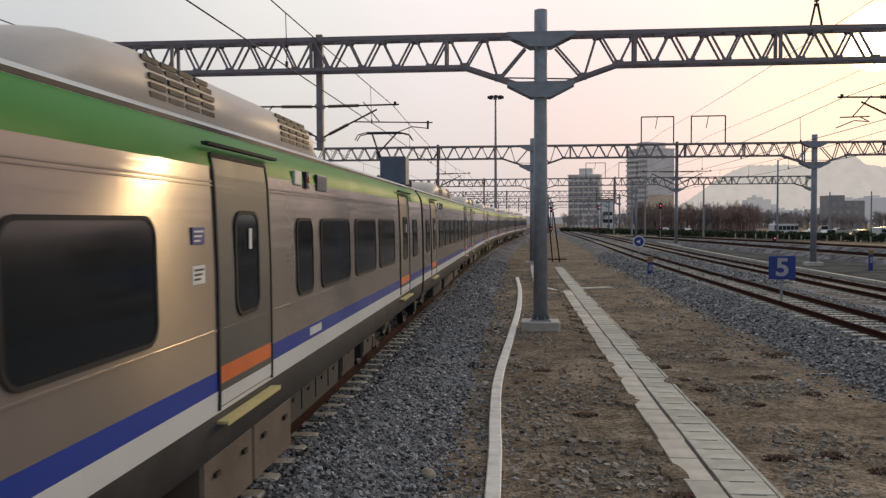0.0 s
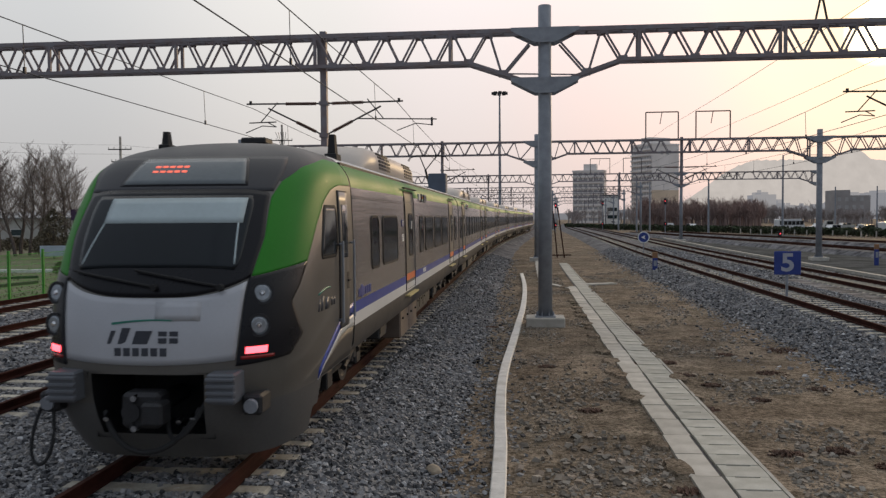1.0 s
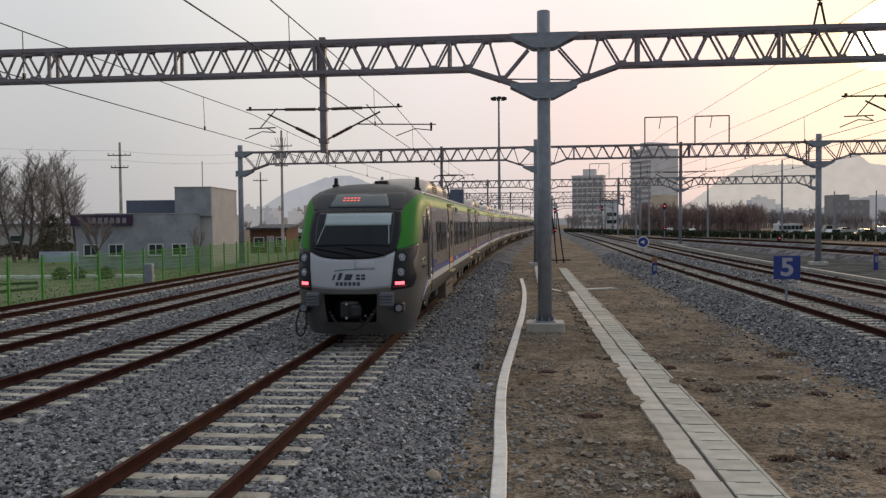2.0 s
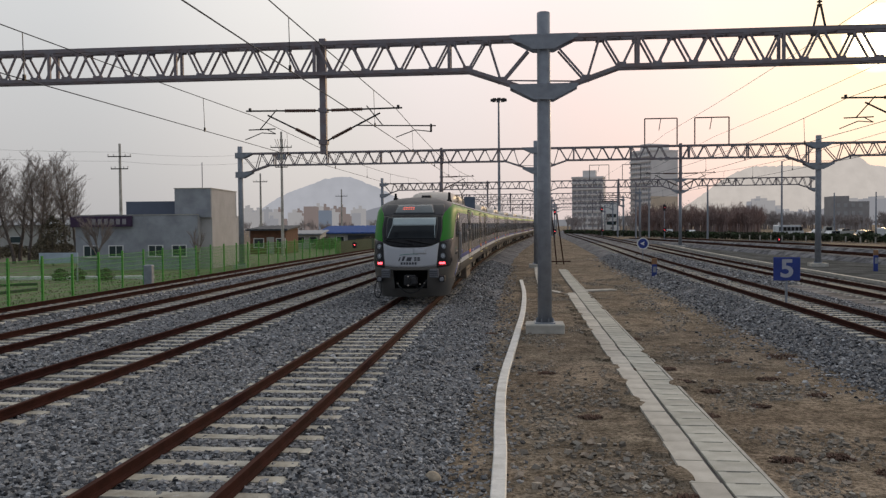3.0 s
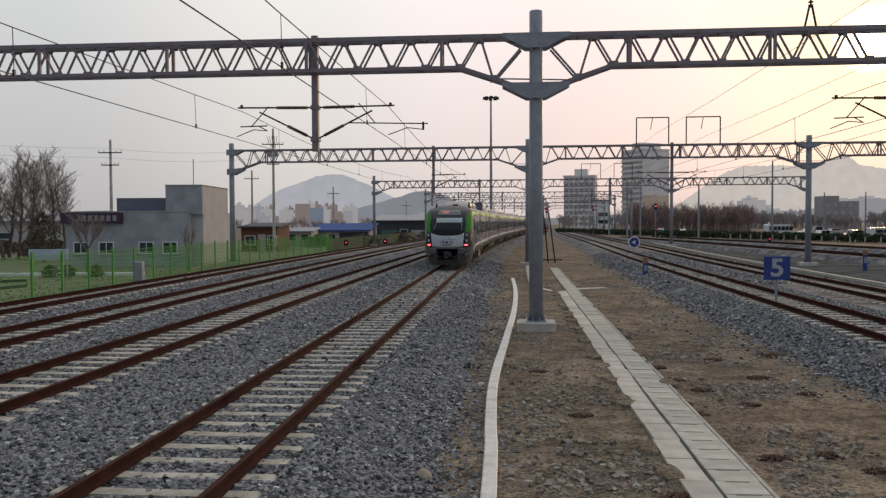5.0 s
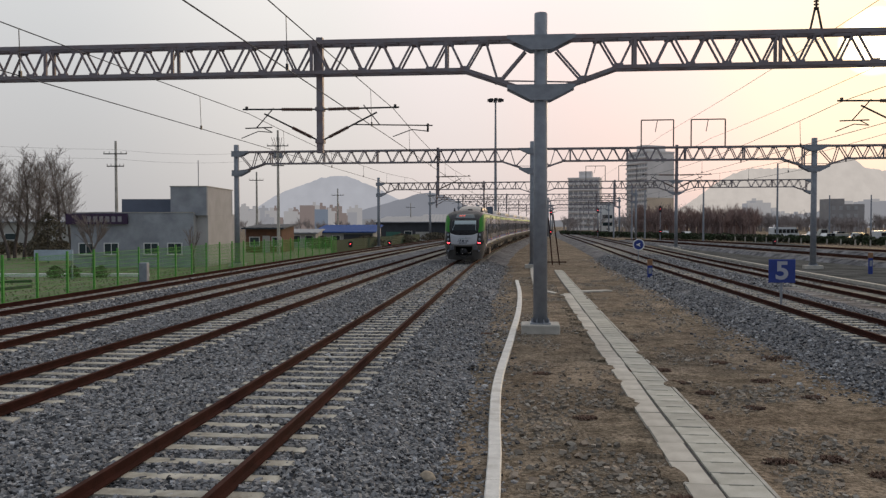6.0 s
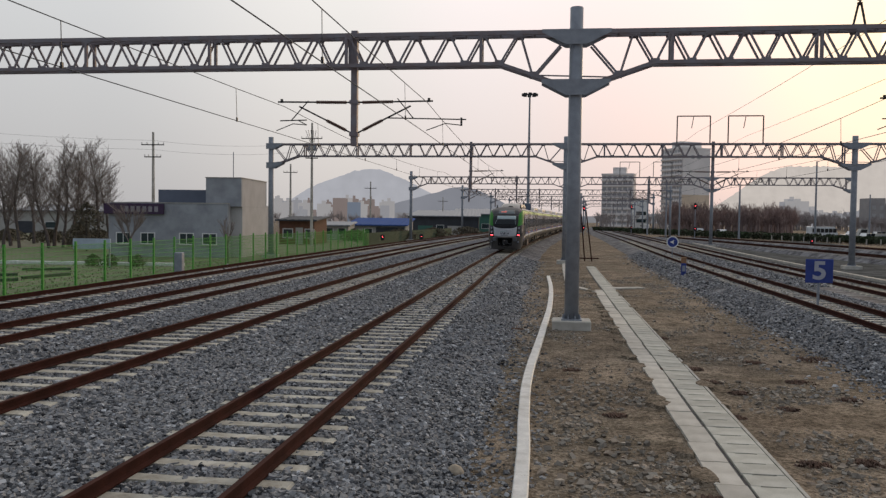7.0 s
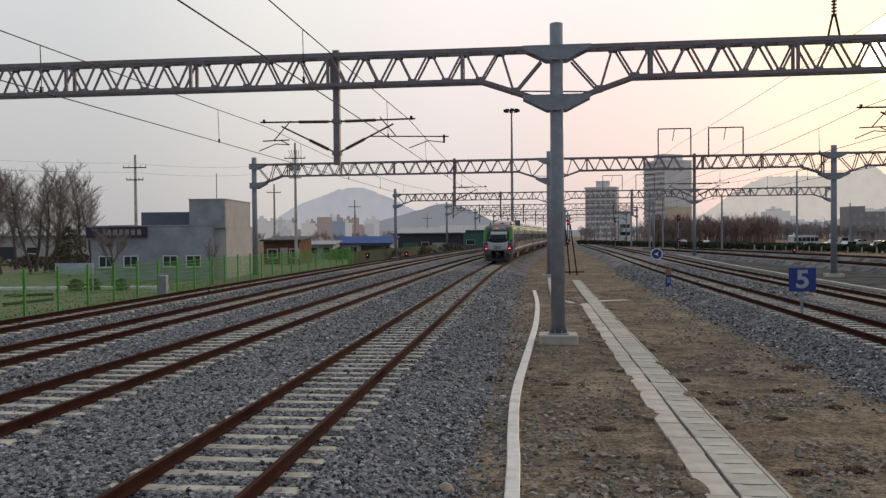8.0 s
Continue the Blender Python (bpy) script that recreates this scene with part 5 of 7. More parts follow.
rs = np.random.RandomState(11)
pts, sizes = [], []
for k in range(48000):
    s, o = 7 + 45 * rs.rand() ** 1.6, 2.9 + 7.0 * rs.rand()
    if 6.1 < o < 7.4 or noise.noise((s * 0.5, o * 0.8, 0)) < -0.05 + 0.45 * rs.rand():
        continue
    x, y, _ = line(s, o)
    pts.append((x, y, -0.615))
    sizes.append(0.022 + 0.095 * rs.rand() ** 4.5)
for cx, cy, n, sp in ((2.2, 15.4, 80, 0.7), (2.0, 12.2, 70, 0.6), (1.2, 10.8, 40, 0.5), (-0.1, 14.2, 30, 0.4), (0.8, 22.5, 30, 0.3), (6.0, 12.0, 25, 0.7), (2.4, 18.5, 40, 0.6)):
    for k in range(n):
        pts.append((cx + sp * rs.randn() * 0.6, cy + sp * rs.randn(), -0.60))
        sizes.append(0.035 + 0.09 * rs.rand() ** 2.5)
cobbles("pebble_scatter", np.array(pts), sizes, M_PEBBLE, "scattered pebbles and clods on the dirt", 0.7, 12)

M_MOSS = material("dead_moss", (0.20, 0.115, 0.08), 1.0, 0, 0.4, 9, 60, 0.8, 0.02, color2=(0.12, 0.078, 0.06))


def clump(x, y, r, seed):
    """A low dead cushion of weeds: a ragged mound of many small tufts."""
    rs = np.random.RandomState(seed)
    bm = bmesh.new()
    for k in range(int(60 + 160 * r)):
        a = rs.rand() * 6.283
        d = r * math.sqrt(rs.rand()) * (0.75 + 0.6 * noise.noise((2 * math.cos(a), 2 * math.sin(a), seed)))
        px, py = x + 1.25 * d * math.cos(a), y + d * math.sin(a) * 0.9
        h = 0.045 * max(0.0, 1 - (d / r) ** 2) + 0.010
        w = 0.02 + 0.03 * rs.rand()
        an = rs.rand() * 3.14
        c, s = math.cos(an) * w, math.sin(an) * w
        v = [bm.verts.new(p) for p in ((px - c, py - s, -0.625), (px + c, py + s, -0.625), (px + c * 0.3, py + s * 0.3 + 0.02, -0.62 + h), (px - s * 0.6, py + c * 0.6, -0.60 + h * 0.5))]
        bm.faces.new((v[0], v[1], v[2]))
        bm.faces.new((v[0], v[2], v[3]))
        bm.faces.new((v[1], v[3], v[2]))
    return tagged(link("weed_clump", bm, M_MOSS), "flat brown clump of dead weeds on the dirt", "weeds", group="dead weed clumps", kind="stuff")


for i, (gx, r) in enumerate((((4.63, 22.14), 0.24), ((4.27, 18.72), 0.28), ((4.93, 18.85), 0.30), ((4.79, 17.36), 0.30), ((4.45, 14.24), 0.22), ((6.62, 19.89), 0.25), ((6.81, 17.56), 0.3), ((4.74, 11.54), 0.24), ((5.52, 11.69), 0.26), ((5.62, 14.97), 0.2), ((2.87, 9.98), 0.2), ((2.38, 14.21), 0.22), ((8.30, 20.51), 0.5), ((5.22, 23.74), 0.3), ((7.15, 15.87), 0.25), ((5.91, 10.96), 0.2), ((2.12, 18.43), 0.2), ((5.18, 16.30), 0.22), ((1.14, 25.12), 0.25))):
    clump(*gx, r, 100 + i)

bm = bmesh.new()
bmesh.ops.create_icosphere(bm, subdivisions=3, radius=0.11)
for v in bm.verts:
    v.co *= 1 + 0.25 * noise.noise(v.co * 9)
    v.co.z *= 0.75
rx, ry = (-0.29, 10.67)
tagged(link("boulder", bm, material("pale_stone", (0.38, 0.31, 0.23), 0.9, 0, 0.25, 12, 60, 0.3, 0.004), m=pose(rx, ry, -0.55), smooth=True), "rounded pale tan stone at the ballast's foot", "stone")

# white cable duct lying on the dirt
duct = empty("cable_duct", "white plastic cable duct snaking over the dirt", "cable duct")
path = [Vector((x, y, -0.60)) for x, y in ((0.51, 9.68), (0.55, 10.19), (0.61, 11.02), (0.68, 12.01), (0.74, 13.18), (0.83, 14.6), (0.96, 16.37), (1.19, 18.63), (1.55, 21.61), (2.04, 25.71), (2.72, 31.7), (3.46, 39.8), (4.02, 48.2))]
path.insert(0, path[0] + (path[0] - path[1]) * 1.6)


def smooth_path(p, n):
    out = []
    for i in range(len(p) - 1):
        a, b, c, d = p[max(0, i - 1)], p[i], p[i + 1], p[min(len(p) - 1, i + 2)]
        for k in range(n):
            t = k / n
            out.append(0.5 * ((2 * b) + (c - a) * t + (2 * a - 5 * b + 4 * c - d) * t * t + (3 * b - a - 3 * c + d) * t ** 3))
    return out + [p[-1]]


fine = smooth_path(path, 12)
seg, length = [fine[0]], 0.0
for a, b in zip(fine, fine[1:]):
    seg.append(b)
    length += (b - a).length
    if length > 1.6 or b is fine[-1]:
        bm = bmesh.new()
        rings = []
        for i, p in enumerate(seg):
            t = (seg[min(i + 1, len(seg) - 1)] - seg[max(i - 1, 0)]).normalized()
            n = Vector((t.y, -t.x, 0))
            k = 0.985 if i in (0, len(seg) - 1) else 1
            rings.append([p + n * (x * k) + Vector((0, 0, z * k)) for x, z in ((-0.1, -0.03), (-0.1, 0.055), (-0.085, 0.07), (0.085, 0.07), (0.1, 0.055), (0.1, -0.03))])
        loft(bm, rings)
        part("duct_length", bm, M_PIPE, duct)
        seg, length = [b + (b - a).normalized() * 0.006], 0.0

# concrete cable trough: plain cover slabs, a gap, slotted cover slabs, an edge
trough = empty("cable_trough", "concrete cable trough with slab covers in the dirt", "cable trough", kind="structure")
M_SLAB = material("pale_concrete_slab", (0.57, 0.53, 0.465), 0.9, 0, 0.15, 2.5, 60, 0.3, 0.003, color2=(0.43, 0.395, 0.34), rand=0.12)
M_SLOT = material("grey_slotted_slab", (0.52, 0.50, 0.44), 0.9, 0, 0.2, 2.5, 60, 0.3, 0.003, color2=(0.39, 0.375, 0.32), rand=0.12)
first = {}
s = 6.0
while s < 60:
    for key, o0, o1, ln in (("cover_slab", 6.11, 6.50, 0.98), ("cover_slab_slotted", 6.555, 7.11, 0.49)):
        if key == "cover_slab" and (s - 6.0) % 1.0 > 0.3:
            continue
        if key == "cover_slab" and s > 39:
            continue
        wob = 0.022 if key == "cover_slab" else 0.007
        x, y, sl = line(s + ln / 2, (o0 + o1) / 2 + random.uniform(-wob, wob))
        m = Matrix.Translation((x, y, -0.60 + random.uniform(-0.006, 0.006))) @ Matrix.Rotation(-math.atan(sl) + random.uniform(-0.6, 0.6) * wob, 4, "Z") @ Matrix.Rotation(random.uniform(-0.6, 0.6) * wob, 4, "Y")
        if key not in first:
            w = (o1 - o0) / 2
            bm = boxed(-w, w, -ln / 2, ln / 2, -0.08, 0.03)
            if "slotted" in key:
                bm.free()
                bm = boxed(-w, w, -ln / 2, ln / 2 - 0.045, -0.08, 0.03)
                box(bm, -w, -w + 0.12, ln / 2 - 0.045, ln / 2, -0.08, 0.028)
                box(bm, w - 0.12, w, ln / 2 - 0.045, ln / 2, -0.08, 0.028)
            first[key] = part("cover_slab", bm, M_SLOT if "slotted" in key else M_SLAB, trough, m=m)
        else:
            share("cover_slab", first[key], trough, m)
    s += 0.5
# The gap's darkness is coloured in: a near-black strip lies along it.
for o, w, z in ((6.527, 0.02, -0.60), (7.15, 0.025, -0.565)):
    bm = bmesh.new()
    loft(bm, [[line(q, o - w)[:2] + (-0.7,), line(q, o + w)[:2] + (-0.7,), line(q, o + w)[:2] + (z,), line(q, o - w)[:2] + (z,)] for q in range(5, 62, 3)])
    part("trough_edge", bm, M_CONC if o > 7 else M_DARK, trough)
# soil that has washed over the trough's edges
rs = random.Random(31)
bm = bmesh.new()
for k in range(44):
    q = 8 + 32 * rs.random()
    x, y, sl = line(q, 5.95 + rs.uniform(-0.06, 0.10) if k % 3 else 7.2 + rs.uniform(-0.03, 0.08))
    rad, n = rs.uniform(0.14, 0.34), 14
    ring = []
    for i in range(n):
        a = math.tau * i / n
        rr = rad * (1 + 0.45 * noise.noise((math.cos(a) * 1.5, math.sin(a) * 1.5, k * 3.7)))
        ring.append((x + rr * math.cos(a) * 0.75, y + rr * math.sin(a) * 1.5))
    outer = [bm.verts.new((px, py, -0.63)) for px, py in ring]
    inner = [bm.verts.new((x + (px - x) * 0.8, y + (py - y) * 0.8, -0.562 + rs.uniform(-0.004, 0.006))) for px, py in ring]
    for i in range(n):
        bm.faces.new((outer[i], outer[(i + 1) % n], inner[(i + 1) % n], inner[i]))
    bm.faces.new(inner)
tagged(link("soil_spill", bm, M_DIRT), "patches of soil washed over the trough's edge", "soil", kind="stuff")

bm = bmesh.new()
for i in range(9):
    q0, q1 = 38.8 + i * 0.5, 39.3 + i * 0.5
    k0, k1 = 6.37 - 1.5 * (i / 9) ** 0.8, 6.37 - 1.5 * ((i + 1) / 9) ** 0.8
    a, b = line(q0, k0), line(q1, k1)
    bar(bm, (a[0], a[1], -0.6), (b[0], b[1], -0.6), 0.3, 0.06)
for q in range(43, 70, 3):
    a, b = line(q, 4.95), line(q + 3, 5.0)
    bar(bm, (a[0], a[1], -0.6), (b[0], b[1], -0.6), 0.3, 0.06)
part("branch_cover", bm, M_CONC, trough)
a = line(41.5, 7.6)
tagged(link("concrete_slab", boxed(-1.0, 1.1, -0.3, 0.3, -0.64, -0.56, bevel=0.02), M_CONC, m=pose(a[0], a[1], 0, 0, 0, 20)), "small loose concrete slab across the trough", "slab")

# ---- overhead wires ----
def tube(pts, d, n=5):
    """A continuous round wire through points."""
    bm = bmesh.new()
    pts = [Vector(p) for p in pts]
    rings = []
    for i, p in enumerate(pts):
        t = (pts[min(i + 1, len(pts) - 1)] - pts[max(i - 1, 0)]).normalized()
        x = t.cross(Vector((0, 0, 1))).normalized()
        y = x.cross(t)
        rings.append([p + (x * math.cos(math.tau * k / n) + y * math.sin(math.tau * k / n)) * d / 2 for k in range(n)])
    return loft(bm, rings)


def wire(pts, d, name, label, cat="wire"):
    return tagged(link(name, tube(pts, d), M_WIRE), label, cat, group="overhead wires")


SPANS = (-14.0, 26.0, 63.5, 113.0, 160.0, 205.0, 250.0, 300.0)
for off, zc, zm in ((0.0, 5.45, 6.47), (-4.6, 5.42, 6.36), (13.75, 5.5, 6.5), (18.2, 5.5, 6.5)):
    con, mes, drops = [], [], []
    for i, (a, b) in enumerate(zip(SPANS, SPANS[1:])):
        for k in range(10):
            u = k / 10
            s = a + (b - a) * u
            stag = 0.05 * (1 if i % 2 else -1) * (1 - 2 * u)
            zz = zm - (0.35 if i else 0.13) * 4 * u * (1 - u)
            con.append(on(s, off + stag, zc))
            mes.append(on(s, off + stag * 0.3, zz))
            if k in (1, 3, 5, 7, 9) and s < 120:
                drops.append((con[-1], mes[-1]))
    wire(con, 0.022 if abs(off) < 5 else 0.02, "contact_wire", "dark contact wire above a track")
    mw = wire(mes, 0.022 if abs(off) < 5 else 0.02, "messenger_wire", "sagging messenger wire with droppers")
    bm = bmesh.new()
    for p, q in drops:
        bar(bm, p, q, 0.012, sides=4)
        box(bm, p.x - 0.02, p.x + 0.02, p.y - 0.03, p.y + 0.03, p.z - 0.02, p.z + 0.09)
    tagged(part("dropper", bm, M_WIRE, mw), kind="stuff")
for off, z in ((14.75, 9.5), (18.3, 9.2)):
    wire([on(a + (b - a) * k / 10, off, z - 0.15 * 4 * (k / 10) * (1 - k / 10)) for a, b in ((-14, 26), (26, 63.5), (63.5, 113), (113, 160)) for k in range(10)], 0.022, "feeder_wire", "feeder wire above the portals")
p = on(26.0, 12.95, 0)
e = empty("feeder_bracket", "insulator on an A-frame above the portal", "bracket", pose(p.x, p.y, 8.55))
part("frame", bars([((-0.2, 0, 0), (-0.04, 0, 0.75)), ((0.2, 0, 0), (0.04, 0, 0.75)), ((-0.12, 0, 0.12), (0.12, 0, 0.12))], 0.05), M_DARK, e)
bm = bmesh.new()
for k in range(6):
    bar(bm, (0, 0, 0.75 + 0.1 * k), (0, 0, 0.78 + 0.1 * k), 0.16, sides=10)
bar(bm, (0, 0, 0.7), (0, 0, 1.95), 0.06, sides=8)
part("insulator", bm, M_INSUL, e, "ribbed brown insulator")

# ---- signs and marker posts ----
x, y = (11.60, 28.44)
e = empty("stop_marker", "blue square marker with white numeral on a post", "sign", pose(x, y, 0, 0, 0, -4))
part("post", boxed(-0.035, 0.035, -0.035, 0.035, -0.62, 1.0), M_STEEL, e, "thin grey post")
k = y / 1440
part("panel", boxed(-23 * k, 23 * k, -0.075, -0.04, 0.73, 1.55, bevel=0.012), M_BLUE, e, "square blue panel")
# numeral film: a bluish grey, well below the white paint
M_NUM = material("worn_white_film", (0.42, 0.43, 0.49), 0.6, 0, 0.12, 4, 60, 0)
cu = bpy.data.curves.new("numeral", "FONT")
cu.body, cu.size, cu.extrude, cu.align_x, cu.offset = "5", 0.86, 0.004, "CENTER", 0.022
tx = new("numeral_text", cu)
me = bpy.data.meshes.new_from_object(tx)
bpy.data.objects.remove(tx)
me.materials.append(M_NUM)
num = new("numeral", me)
num.parent = e
num["label"] = "white numeral five"
num.matrix_basis = Matrix.Translation((0.0, -0.082, 0.87)) @ Matrix.Rotation(math.pi / 2, 4, "X") @ Matrix.Diagonal((1.12, 1, 1, 1))

x, y = (14.94, 64.19)
e = empty("round_sign", "round blue sign with white arrow on a post", "sign", pose(x, y, 0, 0, 0, -5))
part("post", boxed(-0.035, 0.035, -0.035, 0.035, -0.62, 1.0), M_STEEL, e)
zc = 1.14
bm = bmesh.new()
bmesh.ops.create_cone(bm, cap_ends=True, segments=32, radius1=0.46, radius2=0.46, depth=0.03, matrix=Matrix.Translation((0, -0.06, zc)) @ Matrix.Rotation(math.pi / 2, 4, "X"))
part("rim", bm, M_WHITE, e, "white rim")
bm = bmesh.new()
bmesh.ops.create_cone(bm, cap_ends=True, segments=32, radius1=0.38, radius2=0.38, depth=0.03, matrix=Matrix.Translation((0, -0.07, zc)) @ Matrix.Rotation(math.pi / 2, 4, "X"))
part("face", bm, M_BLUE, e)
bm = bmesh.new()
loft(bm, [[(-0.22, yy, zc), (0.14, yy, zc - 0.16), (0.06, yy, zc), (0.14, yy, zc + 0.16)] for yy in (-0.10, -0.08)])
part("arrow", bm, M_WHITE, e, "white arrowhead")

for px, (x, y), h in ((0, (11.85, 48.02), 0.95), (1, (28.11, 54.41), 1.1)):
    e = empty("marker_post", "short blue marker post with pale top", "marker post", pose(x, y, -0.62), group="marker posts")
    part("post", boxed(-0.14, 0.14, -0.06, 0.06, 0, h, bevel=0.02), M_BLUE, e)
    part("cap", boxed(-0.15, 0.15, -0.07, 0.07, h, h + 0.35, bevel=0.02), material("post_cap", (0.30, 0.16, 0.08), 0.7), e)
    part("plate", boxed(-0.09, 0.09, -0.07, -0.062, h * 0.5, h * 0.85), M_STEEL, e)


def signal(px_xy, h, heads, label, low=False):
    """A colour-light signal: mast, hooded black head, lit red lamp."""
    x, y = px_xy
    e = empty("dwarf_signal" if low else "railway_signal", label, "signal", pose(x, y, -0.62), group="red signals")
    if not low:
        part("mast", bars([((0, 0, 0), (0, 0, h))], 0.14, 10), M_STEEL, e)
    for z in heads:
        hh = 0.34 if low else 0.55
        bm = boxed(-0.24, 0.24, -0.1, 0.1, z - hh, z + hh, bevel=0.05)
        hd = part("head", bm, M_DARK, e, "black signal head")
        bm = bmesh.new()
        bmesh.ops.create_cone(bm, cap_ends=True, segments=16, radius1=0.08 if low else 0.11, radius2=0.08 if low else 0.11, depth=0.04, matrix=Matrix.Translation((0, -0.12, z + 0.1)) @ Matrix.Rotation(math.pi / 2, 4, "X"))
        part("lamp", bm, M_RED, hd, "lit red lamp")
        bm = bmesh.new()
        n = 9
        for k in range(n):
            a0, a1 = radians(-10 + 200 * k / n), radians(-10 + 200 * (k + 1) / n)
            bar(bm, (0.16 * math.cos(a0), -0.24, z + 0.1 + 0.16 * math.sin(a0)), (0.16 * math.cos(a1), -0.24, z + 0.1 + 0.16 * math.sin(a1)), 0.26, 0.015, up=(0, 1, 0))
        part("hood", bm, M_DARK, hd)
    return e


signal((37.60, 145.10), 6.4, (6.0,), "tall signal showing red beside the far track")
signal((37.60, 145.10), 2.0, (2.0,), "low signal showing red at a mast's foot", True)
signal((34.14, 186.81), 6.2, (6.4,), "tall signal showing red by the curve")
signal((34.14, 186.81), 2.0, (1.7,), "low signal showing red at a mast's foot", True)
signal((22.06, 176.33), 5.6, (5.8, 1.6), "tall signal showing red beside the strip")
signal((43.65, 109.44), 1.0, (0.9,), "low red signal beside the hedge", True)
signal((-11.66, 96.39), 1.0, (1.0,), "low red signal beside the fence", True)
signal((-7.42, 101.65), 1.0, (1.0,), "low red signal beside the portal pole", True)

x, y = (8.62, 67.46)
e = empty("wire_anchor", "rust-brown anchor frame with slanting stays", "anchor frame", pose(x, y, -0.62))
part("stay", bars([((0.0, 0.3, 0), (-0.35, 0.3, 3.9))], 0.09), M_RAIL, e)
part("stay", bars([((0.55, 0, 0), (0.0, 0, 4.2))], 0.09), M_RAIL, e)
part("crossbar", bars([((-0.7, -0.1, 0.25), (1.1, -0.1, 0.25))], 0.09), M_RAIL, e)

# ---- tower lamp ----
x = 7.45
e = empty("tower_lamp", "tall thin yard lamp mast with ring of lamps", "lamp mast", pose(x, 130, -0.62))
bm = bmesh.new()
loft(bm, [[(r * math.cos(math.tau * i / 12), r * math.sin(math.tau * i / 12), z) for i in range(12)] for z, r in ((0, 0.28), (23.4, 0.13))])
part("mast", bm, M_STEEL, e)
ztop = 22.50 + 0.62
bm = bmesh.new()
for i in range(8):
    a = math.tau * i / 8
    bar(bm, (0, 0, ztop), (1.0 * math.cos(a), 1.0 * math.sin(a), ztop), 0.08)
    box(bm, 1.0 * math.cos(a) - 0.28, 1.0 * math.cos(a) + 0.28, 1.0 * math.sin(a) - 0.2, 1.0 * math.sin(a) + 0.2, ztop - 0.3, ztop + 0.1)
part("lamp_ring", bm, M_DARK, e, "ring of dark floodlights")

# ---- left: grass, fence ----
def sheet(name, pts, z, mat, label, cat):
    bm = bmesh.new()
    bm.faces.new([bm.verts.new((x, y, z)) for x, y in pts])
    return tagged(link(name, bm, mat), label, cat, kind="structure")


g0 = [line(s, -16.6)[:2] for s in (-5, 20, 45, 70, 95, 120, 150)]
sheet("grass_verge", g0 + [(-60, 150), (-140, 60), (-60, -5)], -0.60, M_GRASS, "dull green and straw-coloured winter grass", "grass")

fence = empty("mesh_fence", "bright green wire mesh fence along the tracks", "fence")
PITCH, FH = 2.5, 2.0
bm = bmesh.new()
for k in range(30):
    y = PITCH * (k + 0.5) / 30
    bar(bm, (0, y, 0.06), (0, y, FH - 0.04), 0.009)
for k in range(9):
    z = 0.08 + (FH - 0.14) * k / 8
    bar(bm, (0.006, 0, z), (0.006, PITCH, z), 0.018)
panel = None
post_bm = boxed(-0.045, 0.045, -0.045, 0.045, -0.1, FH + 0.12)
post = None
s = 18.0
while s < 92:
    a, b = line(s, -17.9), line(s + PITCH, -17.9)
    head = math.atan2(-(b[0] - a[0]), b[1] - a[1])
    m = Matrix.Translation((a[0], a[1], -0.62)) @ Matrix.Rotation(head, 4, "Z")
    if panel is None:
        panel = part("mesh_panel", bm, M_FENCE, fence, m=m)
        post = part("post", post_bm, M_FENCE, fence, m=m)
    else:
        share("mesh_panel", panel, fence, m)
        share("post", post, fence, m)
    s += PITCH
low_f = empty("slat_fence", "dull green slatted fence beyond the mesh", "fence")
slat = None
s = 92.0
while s < 150:
    a, b = line(s, -18.2), line(s + 2.2, -18.2)
    head = math.atan2(-(b[0] - a[0]), b[1] - a[1])
    m = Matrix.Translation((a[0], a[1], -0.62)) @ Matrix.Rotation(head, 4, "Z")
    if slat is None:
        bm = bmesh.new()
        for k in range(14):
            box(bm, -0.02, 0.02, 0.16 * k, 0.16 * k + 0.12, 0, 1.5 + 0.04 * (k % 2))
        slat = part("slat_panel", bm, material("olive_slats", (0.05, 0.085, 0.045), 0.8), low_f, m=m)
    else:
        share("slat_panel", slat, low_f, m)
    s += 2.2

# ---- police box ----
M_WALLD = material("dark_blue_grey_cladding", (0.12, 0.14, 0.19), 0.7, 0.1, 0.12, 1.0, 40, 0.05, 0.002)
M_WIN = material("window_glass", (0.03, 0.05, 0.055), 0.15, 0, 0.15, 0.6, 10, 0)


def facade_window(e, x, y, z0, z1, w, front=True):
    """A window set into a wall that faces the camera."""
    h = z1 - z0
    wn = part("window", boxed(-w / 2, w / 2, -0.02, 0.04, 0, h), M_WIN, e, "sliding window in a white frame", pose(x, y, z0))
    bm = bmesh.new()
    t = 0.07
    box(bm, -w / 2 - t, -w / 2, -0.06, 0.04, -t, h + t)
    box(bm, w / 2, w / 2 + t, -0.06, 0.04, -t, h + t)
    box(bm, -w / 2, w / 2, -0.06, 0.04, h, h + t)
    box(bm, -w / 2, w / 2, -0.06, 0.04, -t, 0)
    box(bm, -0.025, 0.025, -0.05, 0.04, 0, h)
    part("window_frame", bm, M_WHITE, wn)
    part("sill", boxed(-w / 2 - 0.12, w / 2 + 0.12, -0.12, 0.02, -t - 0.06, -t), M_CONC, wn)


